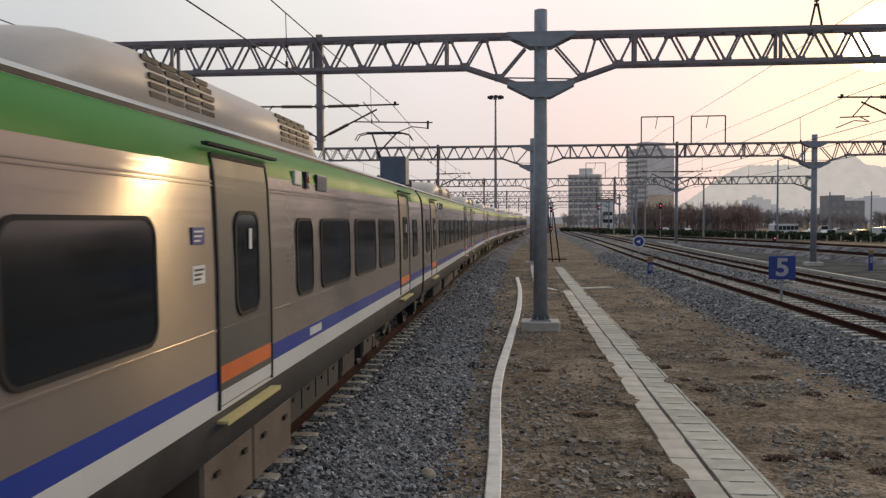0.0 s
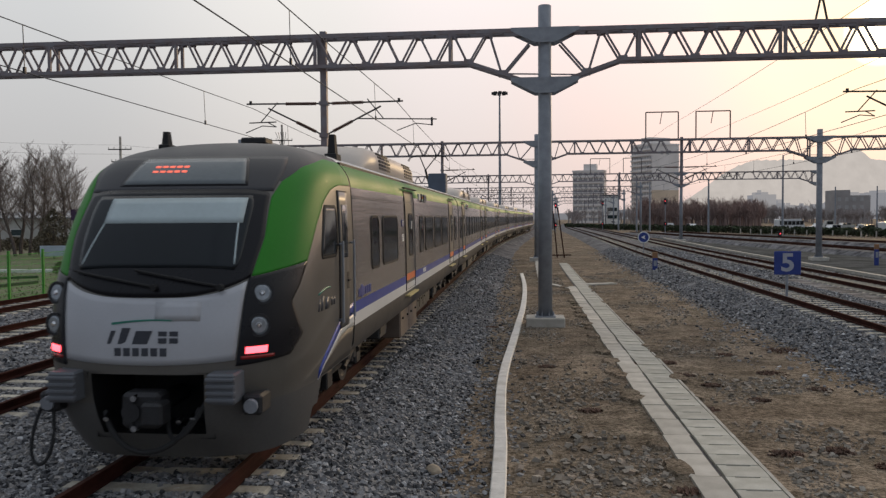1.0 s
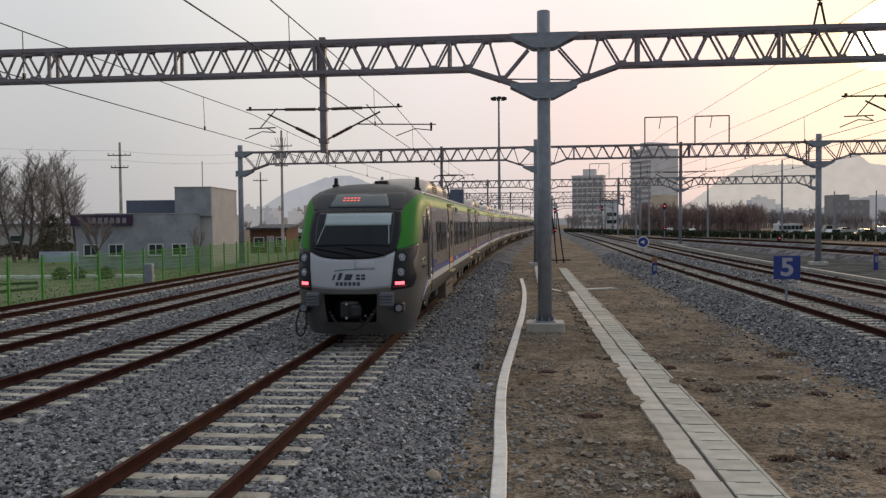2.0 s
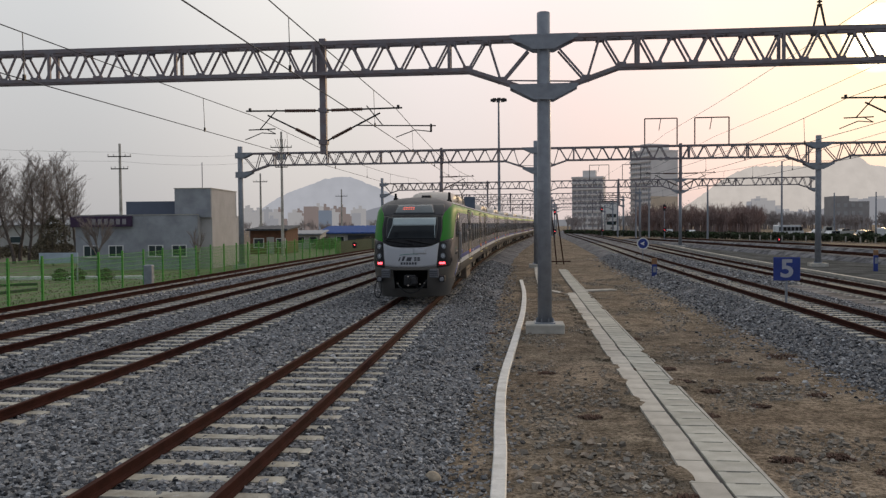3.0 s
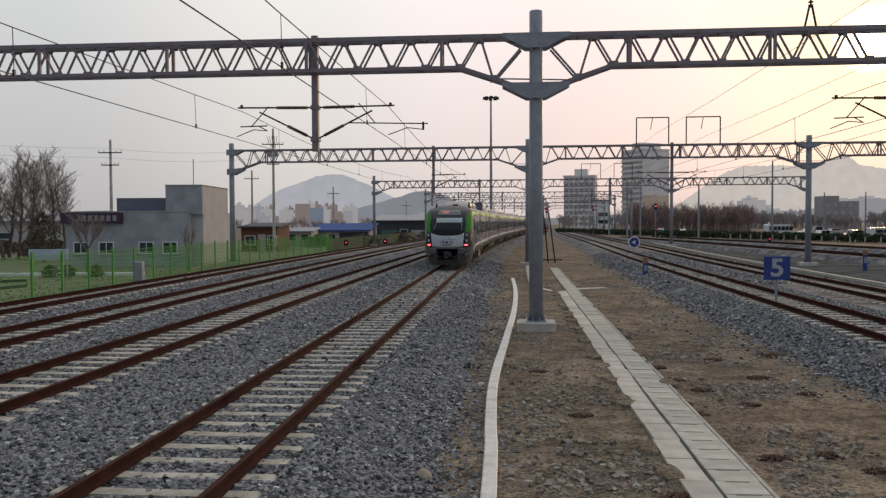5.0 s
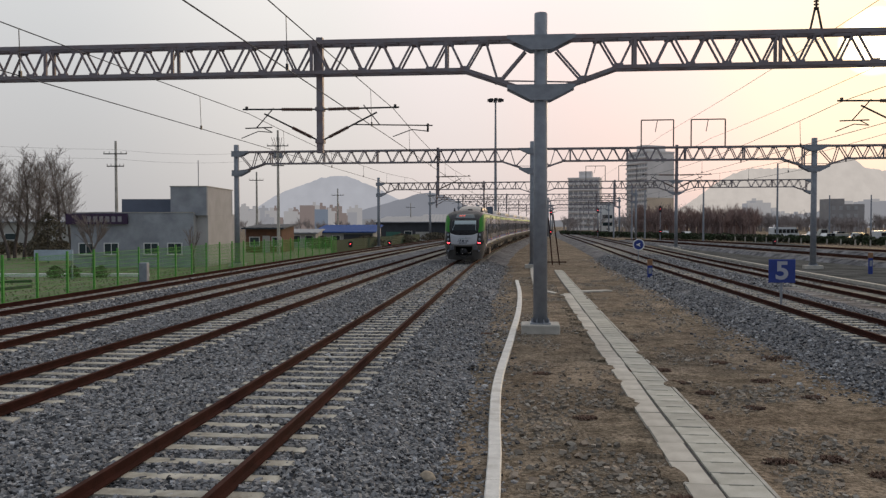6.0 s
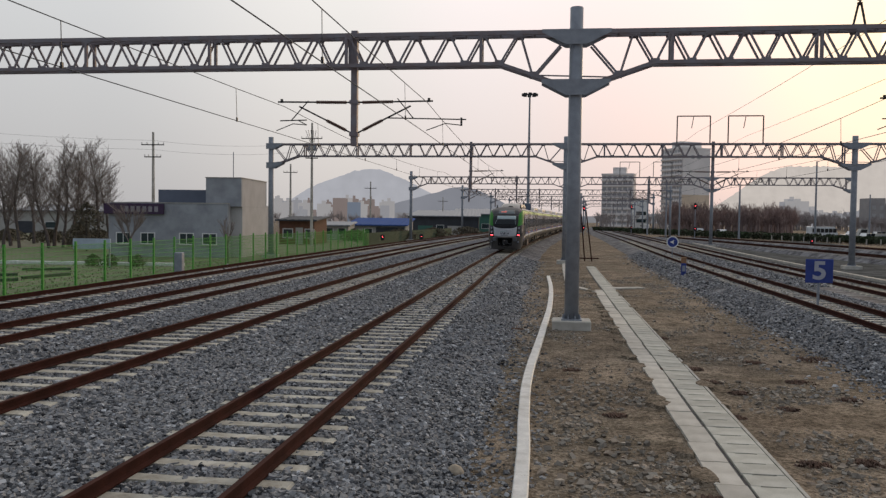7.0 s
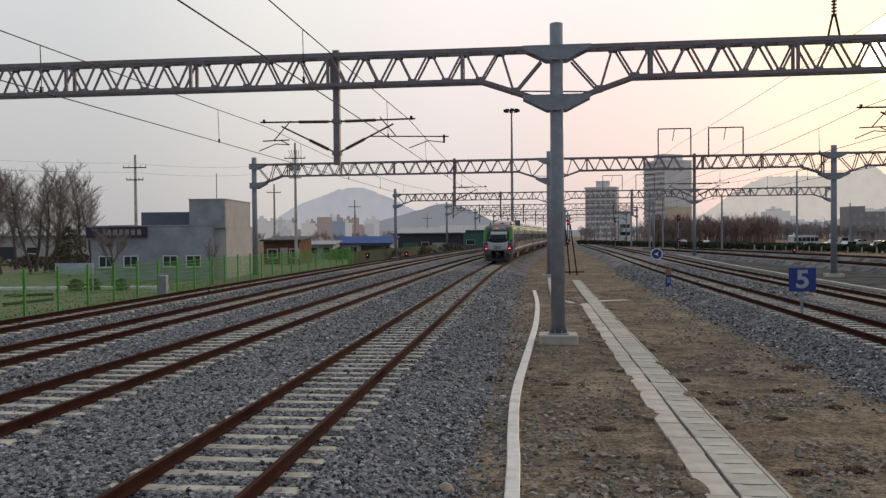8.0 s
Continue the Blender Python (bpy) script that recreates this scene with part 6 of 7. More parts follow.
BY = 64.0
e = empty("police_box", "blue-grey rendered station house with cream side and tower", "building")
xl, xr = -29.83, -20.18
zt = 3.71
zr = 5.79
tl, tr = -22.12, -19.24
part("wall", boxed(xl, xr, BY, BY + 0.3, -0.62, zt), M_WALLB, e, "blue-grey front wall")
part("wall", boxed(xr - 0.3, xr - 0.003, BY + 0.3, BY + 13.5, -0.62, zt), M_WALLC, e, "cream side wall")
part("wall", boxed(xr - 0.002, tr, BY + 0.9, BY + 8.0, -0.62, zt - 0.203), M_WALLC, e, "cream stair wing under the tower")
part("wall", boxed(xl, xl + 0.3, BY + 0.3, BY + 13.5, -0.62, zt), M_WALLB, e)
part("wall", boxed(xl, xr, BY + 13.5, BY + 13.8, -0.62, zt), M_WALLC, e)
part("roof", boxed(xl + 0.3, xr - 0.3, BY + 0.3, BY + 13.5, zt - 0.35, zt - 0.15), M_CONC, e, "flat concrete roof")
part("tower_front", boxed(tl, tr, BY + 0.6, BY + 0.9, zt - 0.2, zr), M_WALLB, e)
part("tower_side", boxed(tr - 0.3, tr - 0.003, BY + 0.9, BY + 8.0, zt - 0.2, zr), M_WALLC, e, "cream tower side")
part("tower_side", boxed(tl, tl + 0.3, BY + 0.9, BY + 8.0, zt - 0.2, zr), M_WALLB, e)
part("tower_back", boxed(tl, tr, BY + 8.0, BY + 8.3, zt - 0.2, zr), M_WALLB, e)
part("tower_roof", boxed(tl + 0.3, tr - 0.3, BY + 0.9, BY + 8.0, zr - 0.3, zr - 0.1), M_CONC, e)
part("tower_coping", boxed(tl - 0.05, tr + 0.05, BY + 0.55, BY + 8.35, zr, zr + 0.06), M_CONC, e)
part("coping", boxed(xl - 0.05, xr + 0.05, BY - 0.05, BY + 0.4, zt, zt + 0.05), M_CONC, e)
part("plant_screen", boxed(-26.57, tl - 0.02, BY + 2.0, BY + 5.0, zt - 0.2, 4.85), M_WALLD, e, "dark blue-grey plant screen")
for xx in (-28.63, -26.63, -23.48, -21.61):
    facade_window(e, xx, BY, 0.48, 1.28, 1.05)
sg = part("sign_board", boxed(-29.78 - 0.3, -25.25, BY - 0.35, BY - 0.05, 2.81, 3.65, bevel=0.02), material("dark_sign", (0.05, 0.022, 0.065), 0.5), e, "dark purple sign board with pale bars")
bm = bmesh.new()
for k in range(6):
    x = -28.36 + 0.48 * k
    box(bm, x, x + 0.3, BY - 0.37, BY - 0.345, 2.99, 3.43)
part("lettering", bm, material("sign_letters", (0.30, 0.28, 0.30), 0.6), sg, "unreadable pale lettering")
bm = bmesh.new()
bar(bm, (-20.62, BY + 3, zr - 0.2), (-20.62, BY + 3, 8.05), 0.07, sides=8)
part("aerial", bm, M_STEEL, e, "thin roof aerial")
for yy, z0, z1 in ((BY + 4.5, -0.62, zr - 0.6), (BY + 1.4, -0.62, zt - 1.2)):
    part("downpipe", bars([((xr + 0.06 if z1 < zt else xr + 0.06, yy, z0), (xr + 0.06, yy, min(z1, zt)))], 0.12, 8), M_WALLD, e)
part("wall_box", boxed(xr, xr + 0.2, BY + 5.5, BY + 6.2, 0.9, 1.7), M_STEEL, e)

tagged(link("path_kerb", boxed(-34, -19.6, 52.6, 53.1, -0.62, -0.40, bevel=0.02), M_WHITE), "low white kerb on the grass", "kerb")
e = empty("notice_board", "wide pale blue board on two posts", "notice board", pose(-24.39, 50, -0.62))
part("board", boxed(-1.2, 1.2, -0.05, 0.05, 0.57 + 0.62, 1.23 + 0.62, bevel=0.01), material("pale_board", (0.42, 0.50, 0.58), 0.6, 0, 0.15, 1.5, 30, 0), e)
for x in (-1.1, 1.1):
    part("post", boxed(x - 0.04, x + 0.04, 0.05, 0.12, 0, 1.6), M_STEEL, e)
tagged(link("junction_box", boxed(-16.55 - 0.22, -16.55 + 0.22, 43.8, 44.2, -0.62, 0.72, bevel=0.03), M_STEEL), "grey steel junction box beside the track", "junction box")

# ---- bare trees ----
def branch(out, p, d, length, r, depth, rs, spread=0.4, low=0.35, lean=0.10):
    q = p + d * length
    out.append((p, q, r, r * 0.7))
    if depth == 0:
        return
    for k in range(4 if depth > 4 else (3 if depth > 2 else 2)):
        a = rs.uniform(0, math.tau)
        ax = Vector((math.cos(a), math.sin(a), rs.uniform(-0.2, 0.3)))
        nd = (d + ax * spread * rs.uniform(0.6, 1.4) + Vector((0, 0, lean))).normalized()
        branch(out, p + d * length * rs.uniform(low, 1.0), nd, length * rs.uniform(0.68, 0.92), r * 0.62, depth - 1, rs, spread, low, lean)
    if depth > 1:
        nd = (d + Vector((rs.uniform(-0.2, 0.2), rs.uniform(-0.2, 0.2), 0))).normalized()
        branch(out, q, nd, length * 0.8, r * 0.7, depth - 2, rs, spread, low, lean)


def taper(bm, p, q, r0, r1, n=5):
    z = (q - p).normalized()
    x = z.orthogonal().normalized()
    y = z.cross(x)
    a = [bm.verts.new(p + (x * math.cos(math.tau * i / n) + y * math.sin(math.tau * i / n)) * r0) for i in range(n)]
    b = [bm.verts.new(q + (x * math.cos(math.tau * i / n) + y * math.sin(math.tau * i / n)) * r1) for i in range(n)]
    for i in range(n):
        j = (i + 1) % n
        bm.faces.new((a[i], a[j], b[j], b[i]))


M_TWIG = material("winter_twigs", (0.23, 0.19, 0.17), 0.95, 0, 0.3, 2, 40, 0)


def tall_tree(h, seed):
    """A leader with rising limbs, each set with branches and fine twigs."""
    rs = random.Random(seed)
    e = empty("bare_tree", "leafless tree with fine spreading branches", "tree", group="leafless trees")
    leader, p, d = [], Vector((0, 0, -0.1)), Vector((0, 0, 1))
    n = 12
    for k in range(n + 1):
        leader.append((p.copy(), h * (0.016 * (1 - k / n) + 0.0016)))
        d = (d + Vector((rs.uniform(-0.13, 0.13), rs.uniform(-0.13, 0.13), 0.05))).normalized()
        p = p + d * h * 0.95 / n
    bm = bmesh.new()
    for (a, ra), (b, rb) in zip(leader, leader[1:]):
        taper(bm, a, b, ra, rb, 7)
    part("trunk", bm, M_BARK, e)
    bm = bmesh.new()

    def limb(p, d, length, r, level):
        q = p
        for k in range(4):
            d = (d + Vector((rs.uniform(-0.22, 0.22), rs.uniform(-0.22, 0.22), rs.uniform(0.0, 0.14)))).normalized()
            nxt = q + d * length / 4
            taper(bm, q, nxt, max(0.009, r * (1 - 0.2 * k)), max(0.008, r * (0.8 - 0.2 * k)), 4)
            if level:
                for j in range(2):
                    a = rs.uniform(0, math.tau)
                    side = (d * 0.8 + Vector((math.cos(a), math.sin(a), rs.uniform(-0.1, 0.5))) * 0.75).normalized()
                    limb(q.lerp(nxt, rs.random()), side, length * rs.uniform(0.38, 0.6), r * 0.5, level - 1)
            q = nxt
    for k in range(17):
        u = 0.22 + 0.74 * (k + rs.random()) / 17
        i = min(n - 1, int(u * n))
        a = 2.4 * k + rs.uniform(-0.5, 0.5)
        d = Vector((math.cos(a), math.sin(a), rs.uniform(1.0, 2.0))).normalized()
        limb(leader[i][0].lerp(leader[i + 1][0], u * n - i), d, h * 0.40 * (1.08 - u * 0.8) * rs.uniform(0.8, 1.15), h * 0.006 * (1.2 - u), 2)
    part("crown", bm, M_TWIG, e, "bare crown of fine twigs")
    return e


def bare_tree(h, seed, depth=5, spread=0.42, label="leafless tree with fine spreading branches"):
    rs = random.Random(seed)
    e = empty("bare_tree", label, "tree", group="leafless trees")
    segs = []
    branch(segs, Vector((0, 0, h * 0.16)), Vector((0, 0, 1)), h * 0.20, h * 0.0125, depth, rs, spread, 0.35, 0.10 if spread < 0.6 else 0.16)
    bm = bmesh.new()
    taper(bm, Vector((0, 0, -0.1)), Vector((0, 0, h * 0.24)), h * 0.024, h * 0.017, 8)
    for p, q, r0, r1 in segs[:1]:
        taper(bm, p, q, r0, r1, 7)
    part("trunk", bm, M_BARK, e)
    bm = bmesh.new()
    for p, q, r0, r1 in segs[1:]:
        taper(bm, p, q, max(r0, 0.011), max(r1, 0.008), 4 if r0 > 0.02 else 3)
    part("crown", bm, M_TWIG, e, "bare crown of fine twigs")
    return e


trees = [tall_tree(10.2, 5), tall_tree(11.0, 8), tall_tree(9.6, 21)]
spots = [(a * d, d) for a, d in ((-0.602, 78), (-0.592, 81), (-0.581, 76), (-0.543, 77), (-0.536, 82), (-0.525, 79), (-0.515, 84), (-0.48, 80), (-0.497, 86), (-0.562, 88), (-0.622, 80), (-0.645, 84), (-0.465, 90))]
for i, (x, y) in enumerate(spots):
    m = pose(x, y, -0.62, 0, 0, 47 * i)
    if i < 3:
        trees[i].matrix_basis = m
    else:
        copy_thing(trees[i % 3], m)
small = bare_tree(5.4, 33, 5, 0.42, "small leafless tree on the grass before the building")
small.matrix_basis = pose(-23.27, 53, -0.62)
slim = bare_tree(4.6, 35, 4, 0.25, "slim leafless sapling behind the fence")
slim.matrix_basis = pose(-17.96, 57, -0.62)


def leafy(name, label, cat, x, y, w, h, mat, n, seed, z0=-0.62, kind="", leaf=0.16):
    """A dense evergreen made of many leaves round a stem."""
    rs = np.random.RandomState(seed)
    e = empty(name, label, cat, pose(x, y, z0))
    part("trunk", bars([((0, 0, -0.1), (0, 0, h * 0.7))], 0.16, 8), M_BARK, e)
    bm = bmesh.new()
    for k in range(n):
        a, u, rad = rs.rand() * 6.283, rs.rand(), rs.rand() ** 0.5
        r = w / 2 * rad * (math.sin(math.pi * (0.12 + 0.88 * u) ** 0.7) ** 0.7) * (0.75 + 0.5 * noise.noise((a, u * 3, seed)))
        c = Vector((r * math.cos(a), r * math.sin(a), h * (0.1 + 0.9 * u)))
        d1, d2 = Vector(rs.randn(3)).normalized() * leaf, Vector(rs.randn(3)).normalized() * leaf
        bm.faces.new([bm.verts.new(p) for p in (c - d1, c + d2 * 0.6, c + d1, c - d2 * 0.6)])
    part("crown", bm, mat, e)
    return e


M_EVER = material("evergreen", (0.13, 0.11, 0.075), 0.9, 0, 0.4, 2, 20, 0)
leafy("evergreen_shrub", "dense brownish-green shrub beside the building", "shrub", -35.6, 72, 4.2, 4.4, M_EVER, 1300, 3)
leafy("evergreen_shrub", "dark low evergreen shrub at the roadside", "shrub", -39.22, 78, 4.0, 2.4, M_EVER, 1500, 4)
for i, (x, y) in enumerate(((-23.90, 51.5), (-25.06, 51.5), (-22.25, 51.8))):
    leafy("clipped_shrub", "small clipped shrub under the notice board", "shrub", x, y, 1.4, 0.8, M_EVER, 500, 9 + i, leaf=0.09)

for xa, ya, xb, yb in ((-27.2, 41.0, -24.9, 42.66), (-26.85, 46.5, -24.5, 47.6), (-24.5, 37.6, -23.0, 39.42), (-23.4, 40.5, -22.5, 43.6)):
    tagged(link("timber_edging", bar(bmesh.new(), (xa, ya, -0.53), (xb, yb, -0.53), 0.16, 0.16), M_DARK), "low dark timber edging on the grass", "edging", group="timber edgings")

# grass tufts inside the fence
rs = np.random.RandomState(5)
bm = bmesh.new()
for k in range(4000):
    s, o = 24 + 34 * rs.rand() ** 1.3, -16.9 - 14 * rs.rand() ** 1.5
    x, y, _ = line(s, o)
    h, a = 0.03 + 0.08 * rs.rand(), rs.rand() * 3.14
    c, d = math.cos(a) * 0.05, math.sin(a) * 0.05
    bm.faces.new([bm.verts.new(p) for p in ((x - c, y - d, -0.61), (x + c, y + d, -0.61), (x + c * 0.3 + 0.03 * rs.randn(), y + 0.03 * rs.randn(), -0.6 + h))])
tagged(link("grass_tufts", bm, M_GRASS), "thin tufts of winter grass", "grass", kind="stuff")


# ---- utility poles ----
def utility_pole(x, y, h, arms, label, gear=False):
    e = empty("utility_pole", label, "utility pole", pose(x, y, -0.62), group="utility poles")
    bm = bmesh.new()
    loft(bm, [[(r * math.cos(math.tau * i / 10), r * math.sin(math.tau * i / 10), z) for i in range(10)] for z, r in ((0, 0.19), (h, 0.11))])
    part("pole", bm, M_CONC, e, "round concrete pole")
    for z, w in arms:
        a = part("crossarm", boxed(-w / 2, w / 2, -0.16, -0.09, z - 0.05, z + 0.05), M_DARK, e)
        for k in (-0.48, -0.25, 0.25, 0.48):
            bm = bmesh.new()
            for q in range(3):
                bar(bm, (w * k, -0.12, z + 0.05 + 0.07 * q), (w * k, -0.12, z + 0.09 + 0.07 * q), 0.12, sides=8)
            part("insulator", bm, M_PIPE, a)
    if gear:
        bm = bmesh.new()
        for x0, z0 in ((-0.35, h * 0.80), (0.35, h * 0.80)):
            bar(bm, (x0, 0, z0 - 0.35), (x0, 0, z0 + 0.35), 0.42, sides=12)
        part("transformer", bm, M_STEEL, e)
        bm = bmesh.new()
        for k in range(5):
            bar(bm, (-0.7 + 0.3 * k, -0.2, h * 0.94), (-0.2 + 0.1 * k, 0.1, h * 0.84), 0.06, sides=5)
        part("drop_cable", bm, M_WIRE, e)
    return e


utility_pole(-32.73, 80, 10.99 + 0.62, ((9.72 + 0.62, 2.3), (8.51 + 0.62, 1.7)), "concrete utility pole with crossarms behind the building")
utility_pole(-27.15, 115, 10.19 + 0.62, ((8.99 + 0.62, 2.0),), "distant concrete utility pole with one crossarm")
utility_pole(-19.28, 92, 13.39 + 0.62, ((11.61 + 0.62, 2.4), (9.39 + 0.62, 1.4)), "tall utility pole hung with gear and cables", True)
utility_pole(-20.46, 150, 9.35 + 0.62, ((8.10 + 0.62, 2.2),), "distant concrete utility pole above the sheds")
utility_pole(-8.91, 190, 7.06 + 1.2, ((6.67 + 0.62, 2.2),), "distant concrete utility pole above the sheds")
p0, p1 = Vector((-32.73, 80, 10.16)), Vector((-19.28, 92, 11.17))
for dz in (0.0, -0.9):
    pts = [p0.lerp(p1, k / 12) + Vector((0, 0, dz - 0.5 * 4 * (k / 12) * (1 - k / 12))) for k in range(13)]
    w0 = Vector((-70, 70, 10.16 + 2.6))
    wire([w0.lerp(p0, k / 8) + Vector((0, 0, dz - 0.8 * 4 * (k / 8) * (1 - k / 8))) for k in range(8)] + pts, 0.018, "service_wire", "thin service wire between utility poles")


# ---- sheds and houses behind the fence ----
def shed(name, label, x0, x1, y0, y1, h0, h1, wall, roof, doors=(), windows=()):
    """A building with a pitched lean-to roof that overhangs, and openings in its front."""
    e = empty(name, label, "building", group="low buildings by the line")
    z0 = -0.62
    bm = bmesh.new()
    loft(bm, [[(x, y0, z0), (x, y1, z0), (x, y1, h1), (x, y0, h0)] for x in (x0, x1)])
    part("wall", bm, wall, e)
    bm = bmesh.new()
    n = max(8, int((x1 - x0) / 0.35))
    rings = []
    for k in range(n + 1):
        x, up = x0 - 0.4 + (x1 - x0 + 0.8) * k / n, 0.05 * (k % 2)
        rings.append([(x, y0 - 0.6, h0 - 0.05), (x, y1 + 0.3, h1), (x, y1 + 0.3, h1 + 0.14 + up), (x, y0 - 0.6, h0 + 0.12 + up)])
    loft(bm, rings)
    part("roof", bm, roof, e, "ribbed sheet roof")
    for a, b, c, d in doors:
        part("door", boxed(a, b, y0 - 0.06, y0 + 0.02, z0, c), d, e)
    for a, b, c, d in windows:
        w = part("window", boxed(a, b, y0 - 0.05, y0 + 0.02, c, d), M_WIN, e)
        bm = bmesh.new()
        for p, q in ((a - 0.08, a), (b, b + 0.08)):
            box(bm, p, q, y0 - 0.09, y0 + 0.02, c - 0.08, d + 0.08)
        box(bm, a, b, y0 - 0.09, y0 + 0.02, d, d + 0.08)
        box(bm, a, b, y0 - 0.09, y0 + 0.02, c - 0.08, c)
        part("window_frame", bm, M_WHITE, w)
    return e


M_BRICK = material("brown_brick", (0.16, 0.075, 0.045), 0.9, 0, 0.25, 2, 30, 0.2, 0.004)
M_BLUER = material("blue_sheet_roof", (0.04, 0.09, 0.27), 0.8, 0.0, 0.12, 0.6, 20, 0.02, 0.002, spec=0.1)
M_GREYR = material("grey_sheet_roof", (0.24, 0.25, 0.27), 0.55, 0.1, 0.15, 0.6, 20, 0.02, 0.002)
M_DARKW = material("dark_shed_wall", (0.055, 0.06, 0.07), 0.8, 0, 0.2, 1, 20, 0.05, 0.002)
M_PALEW = material("pale_shed_wall", (0.45, 0.44, 0.41), 0.85, 0, 0.12, 1, 20, 0.05, 0.002)
M_TEAL = material("green_shed_wall", (0.06, 0.17, 0.13), 0.7, 0, 0.15, 1, 20, 0.05, 0.002)
x0, x1 = -24.48, -20.20
shed("brick_house", "low brown brick house with flat eaves", x0, x1, 98, 106, 2.24, 2.64, M_BRICK, M_DARKW, ((x0 + 2, x0 + 2.9, 1.4, M_PALEW),), ((x0 + 0.5, x0 + 1.6, 0.2, 1.2), (x0 + 3.2, x0 + 4.2, 0.2, 1.2)))
x0, x1 = -23.59, -19.33
shed("white_shed", "long white shed with grey roof", x0, x1, 118, 124, 1.44, 1.90, M_PALEW, M_GREYR, (), ((x0 + 0.8, x0 + 2.0, 0.2, 1.1), (x0 + 2.8, x0 + 3.8, 0.2, 1.1)))
x0, x1 = -20.89, -11.70
shed("blue_roof_shed", "dark shed under a bright blue sheet roof", x0, x1, 126, 140, 1.49, 2.51, M_PALEW, M_BLUER, ((x0 + 4.6, x0 + 9.0, 1.22, M_DARKW), (x0 + 1.2, x0 + 2.4, 0.6, M_BRICK)), ((x0 + 2.9, x0 + 4.0, 0.1, 1.0),))
x0, x1 = -14.75, -0.43
shed("factory_hall", "long dark hall with pale sheet roof", x0, x1, 165, 195, 3.08, 4.44, M_DARKW, M_GREYR, ((x0 + 2, x0 + 5, 1.2, M_TEAL), (x0 + 8, x0 + 11, 1.2, M_PALEW)), ((x0 + 5.8, x0 + 7.2, 0.3, 1.3),))
x0, x1 = -6.77, 7.81
shed("factory_hall", "pale hall with green front by the curve", x0, x1, 205, 230, 3.80, 5.30, M_TEAL, M_GREYR, ((x0 + 3, x0 + 6, 1.4, M_PALEW),), ((x0 + 7, x0 + 9, 0.3, 1.4),))
x0, x1 = -81.88, -62.39
shed("long_hall", "long pale low hall behind the bare trees", x0, x1, 135, 148, 3.15, 3.99, M_PALEW, M_GREYR, ((x0 + 3, x0 + 6, 1.4, M_DARKW),), ((x0 + 8, x0 + 10, 0.3, 1.3), (x0 + 13, x0 + 15, 0.3, 1.3)))
for i, x in enumerate((-50.0, -44.5, -56.0, -61.0, -39.5)):
    leafy("roadside_bush", "low dark bush under the bare trees", "bush", x, 92 + i, 6.5, 1.5, M_EVER, 900, 60 + i, leaf=0.2)
for i, (x, y, w) in enumerate(((-17.42, 112, 6.0), (-11.80, 118, 7.0), (-8.16, 140, 8.0), (-2.66, 160, 9.0))):
    leafy("roadside_bush", "straggling dark bush beside the fence", "bush", x, y, w, 1.7, M_EVER, 900, 40 + i, leaf=0.22)

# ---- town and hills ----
# Far haze is put into the colour: hills and blocks glow in hazed tones.
def haze_backdrop(color):
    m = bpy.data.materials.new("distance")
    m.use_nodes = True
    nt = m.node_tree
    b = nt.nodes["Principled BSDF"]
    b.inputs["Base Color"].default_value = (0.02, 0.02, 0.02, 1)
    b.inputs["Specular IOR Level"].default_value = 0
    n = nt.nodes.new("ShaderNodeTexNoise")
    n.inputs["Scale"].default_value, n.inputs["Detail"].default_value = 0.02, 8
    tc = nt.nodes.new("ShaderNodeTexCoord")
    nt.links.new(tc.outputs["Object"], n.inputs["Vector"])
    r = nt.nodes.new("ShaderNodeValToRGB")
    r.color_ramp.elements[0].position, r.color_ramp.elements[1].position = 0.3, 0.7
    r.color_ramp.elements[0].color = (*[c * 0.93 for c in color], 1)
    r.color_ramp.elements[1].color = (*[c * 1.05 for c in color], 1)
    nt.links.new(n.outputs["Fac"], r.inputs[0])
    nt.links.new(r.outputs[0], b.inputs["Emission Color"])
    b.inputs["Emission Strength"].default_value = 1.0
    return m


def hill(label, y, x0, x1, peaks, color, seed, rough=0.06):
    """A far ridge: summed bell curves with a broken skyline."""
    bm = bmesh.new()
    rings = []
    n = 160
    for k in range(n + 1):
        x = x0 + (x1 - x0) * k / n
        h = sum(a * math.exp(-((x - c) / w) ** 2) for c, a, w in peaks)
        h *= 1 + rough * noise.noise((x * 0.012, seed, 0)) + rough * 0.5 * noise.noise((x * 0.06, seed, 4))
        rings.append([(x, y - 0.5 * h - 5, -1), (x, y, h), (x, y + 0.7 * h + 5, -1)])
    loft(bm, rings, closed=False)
    return tagged(link("backdrop_hill", bm, haze_backdrop(color)), label, "hill", kind="structure")


# Each ridge's glow colour carries its share of haze, paler when farther.
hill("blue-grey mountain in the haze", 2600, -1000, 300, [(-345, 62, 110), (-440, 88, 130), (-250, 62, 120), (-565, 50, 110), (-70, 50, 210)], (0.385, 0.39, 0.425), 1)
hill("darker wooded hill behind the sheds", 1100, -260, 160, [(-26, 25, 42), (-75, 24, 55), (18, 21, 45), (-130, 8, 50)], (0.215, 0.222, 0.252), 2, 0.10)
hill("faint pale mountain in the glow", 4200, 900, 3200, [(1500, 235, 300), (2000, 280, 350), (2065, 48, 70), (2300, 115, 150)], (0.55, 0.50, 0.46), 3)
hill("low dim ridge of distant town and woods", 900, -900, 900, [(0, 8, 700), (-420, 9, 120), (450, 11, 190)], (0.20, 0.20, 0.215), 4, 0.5)

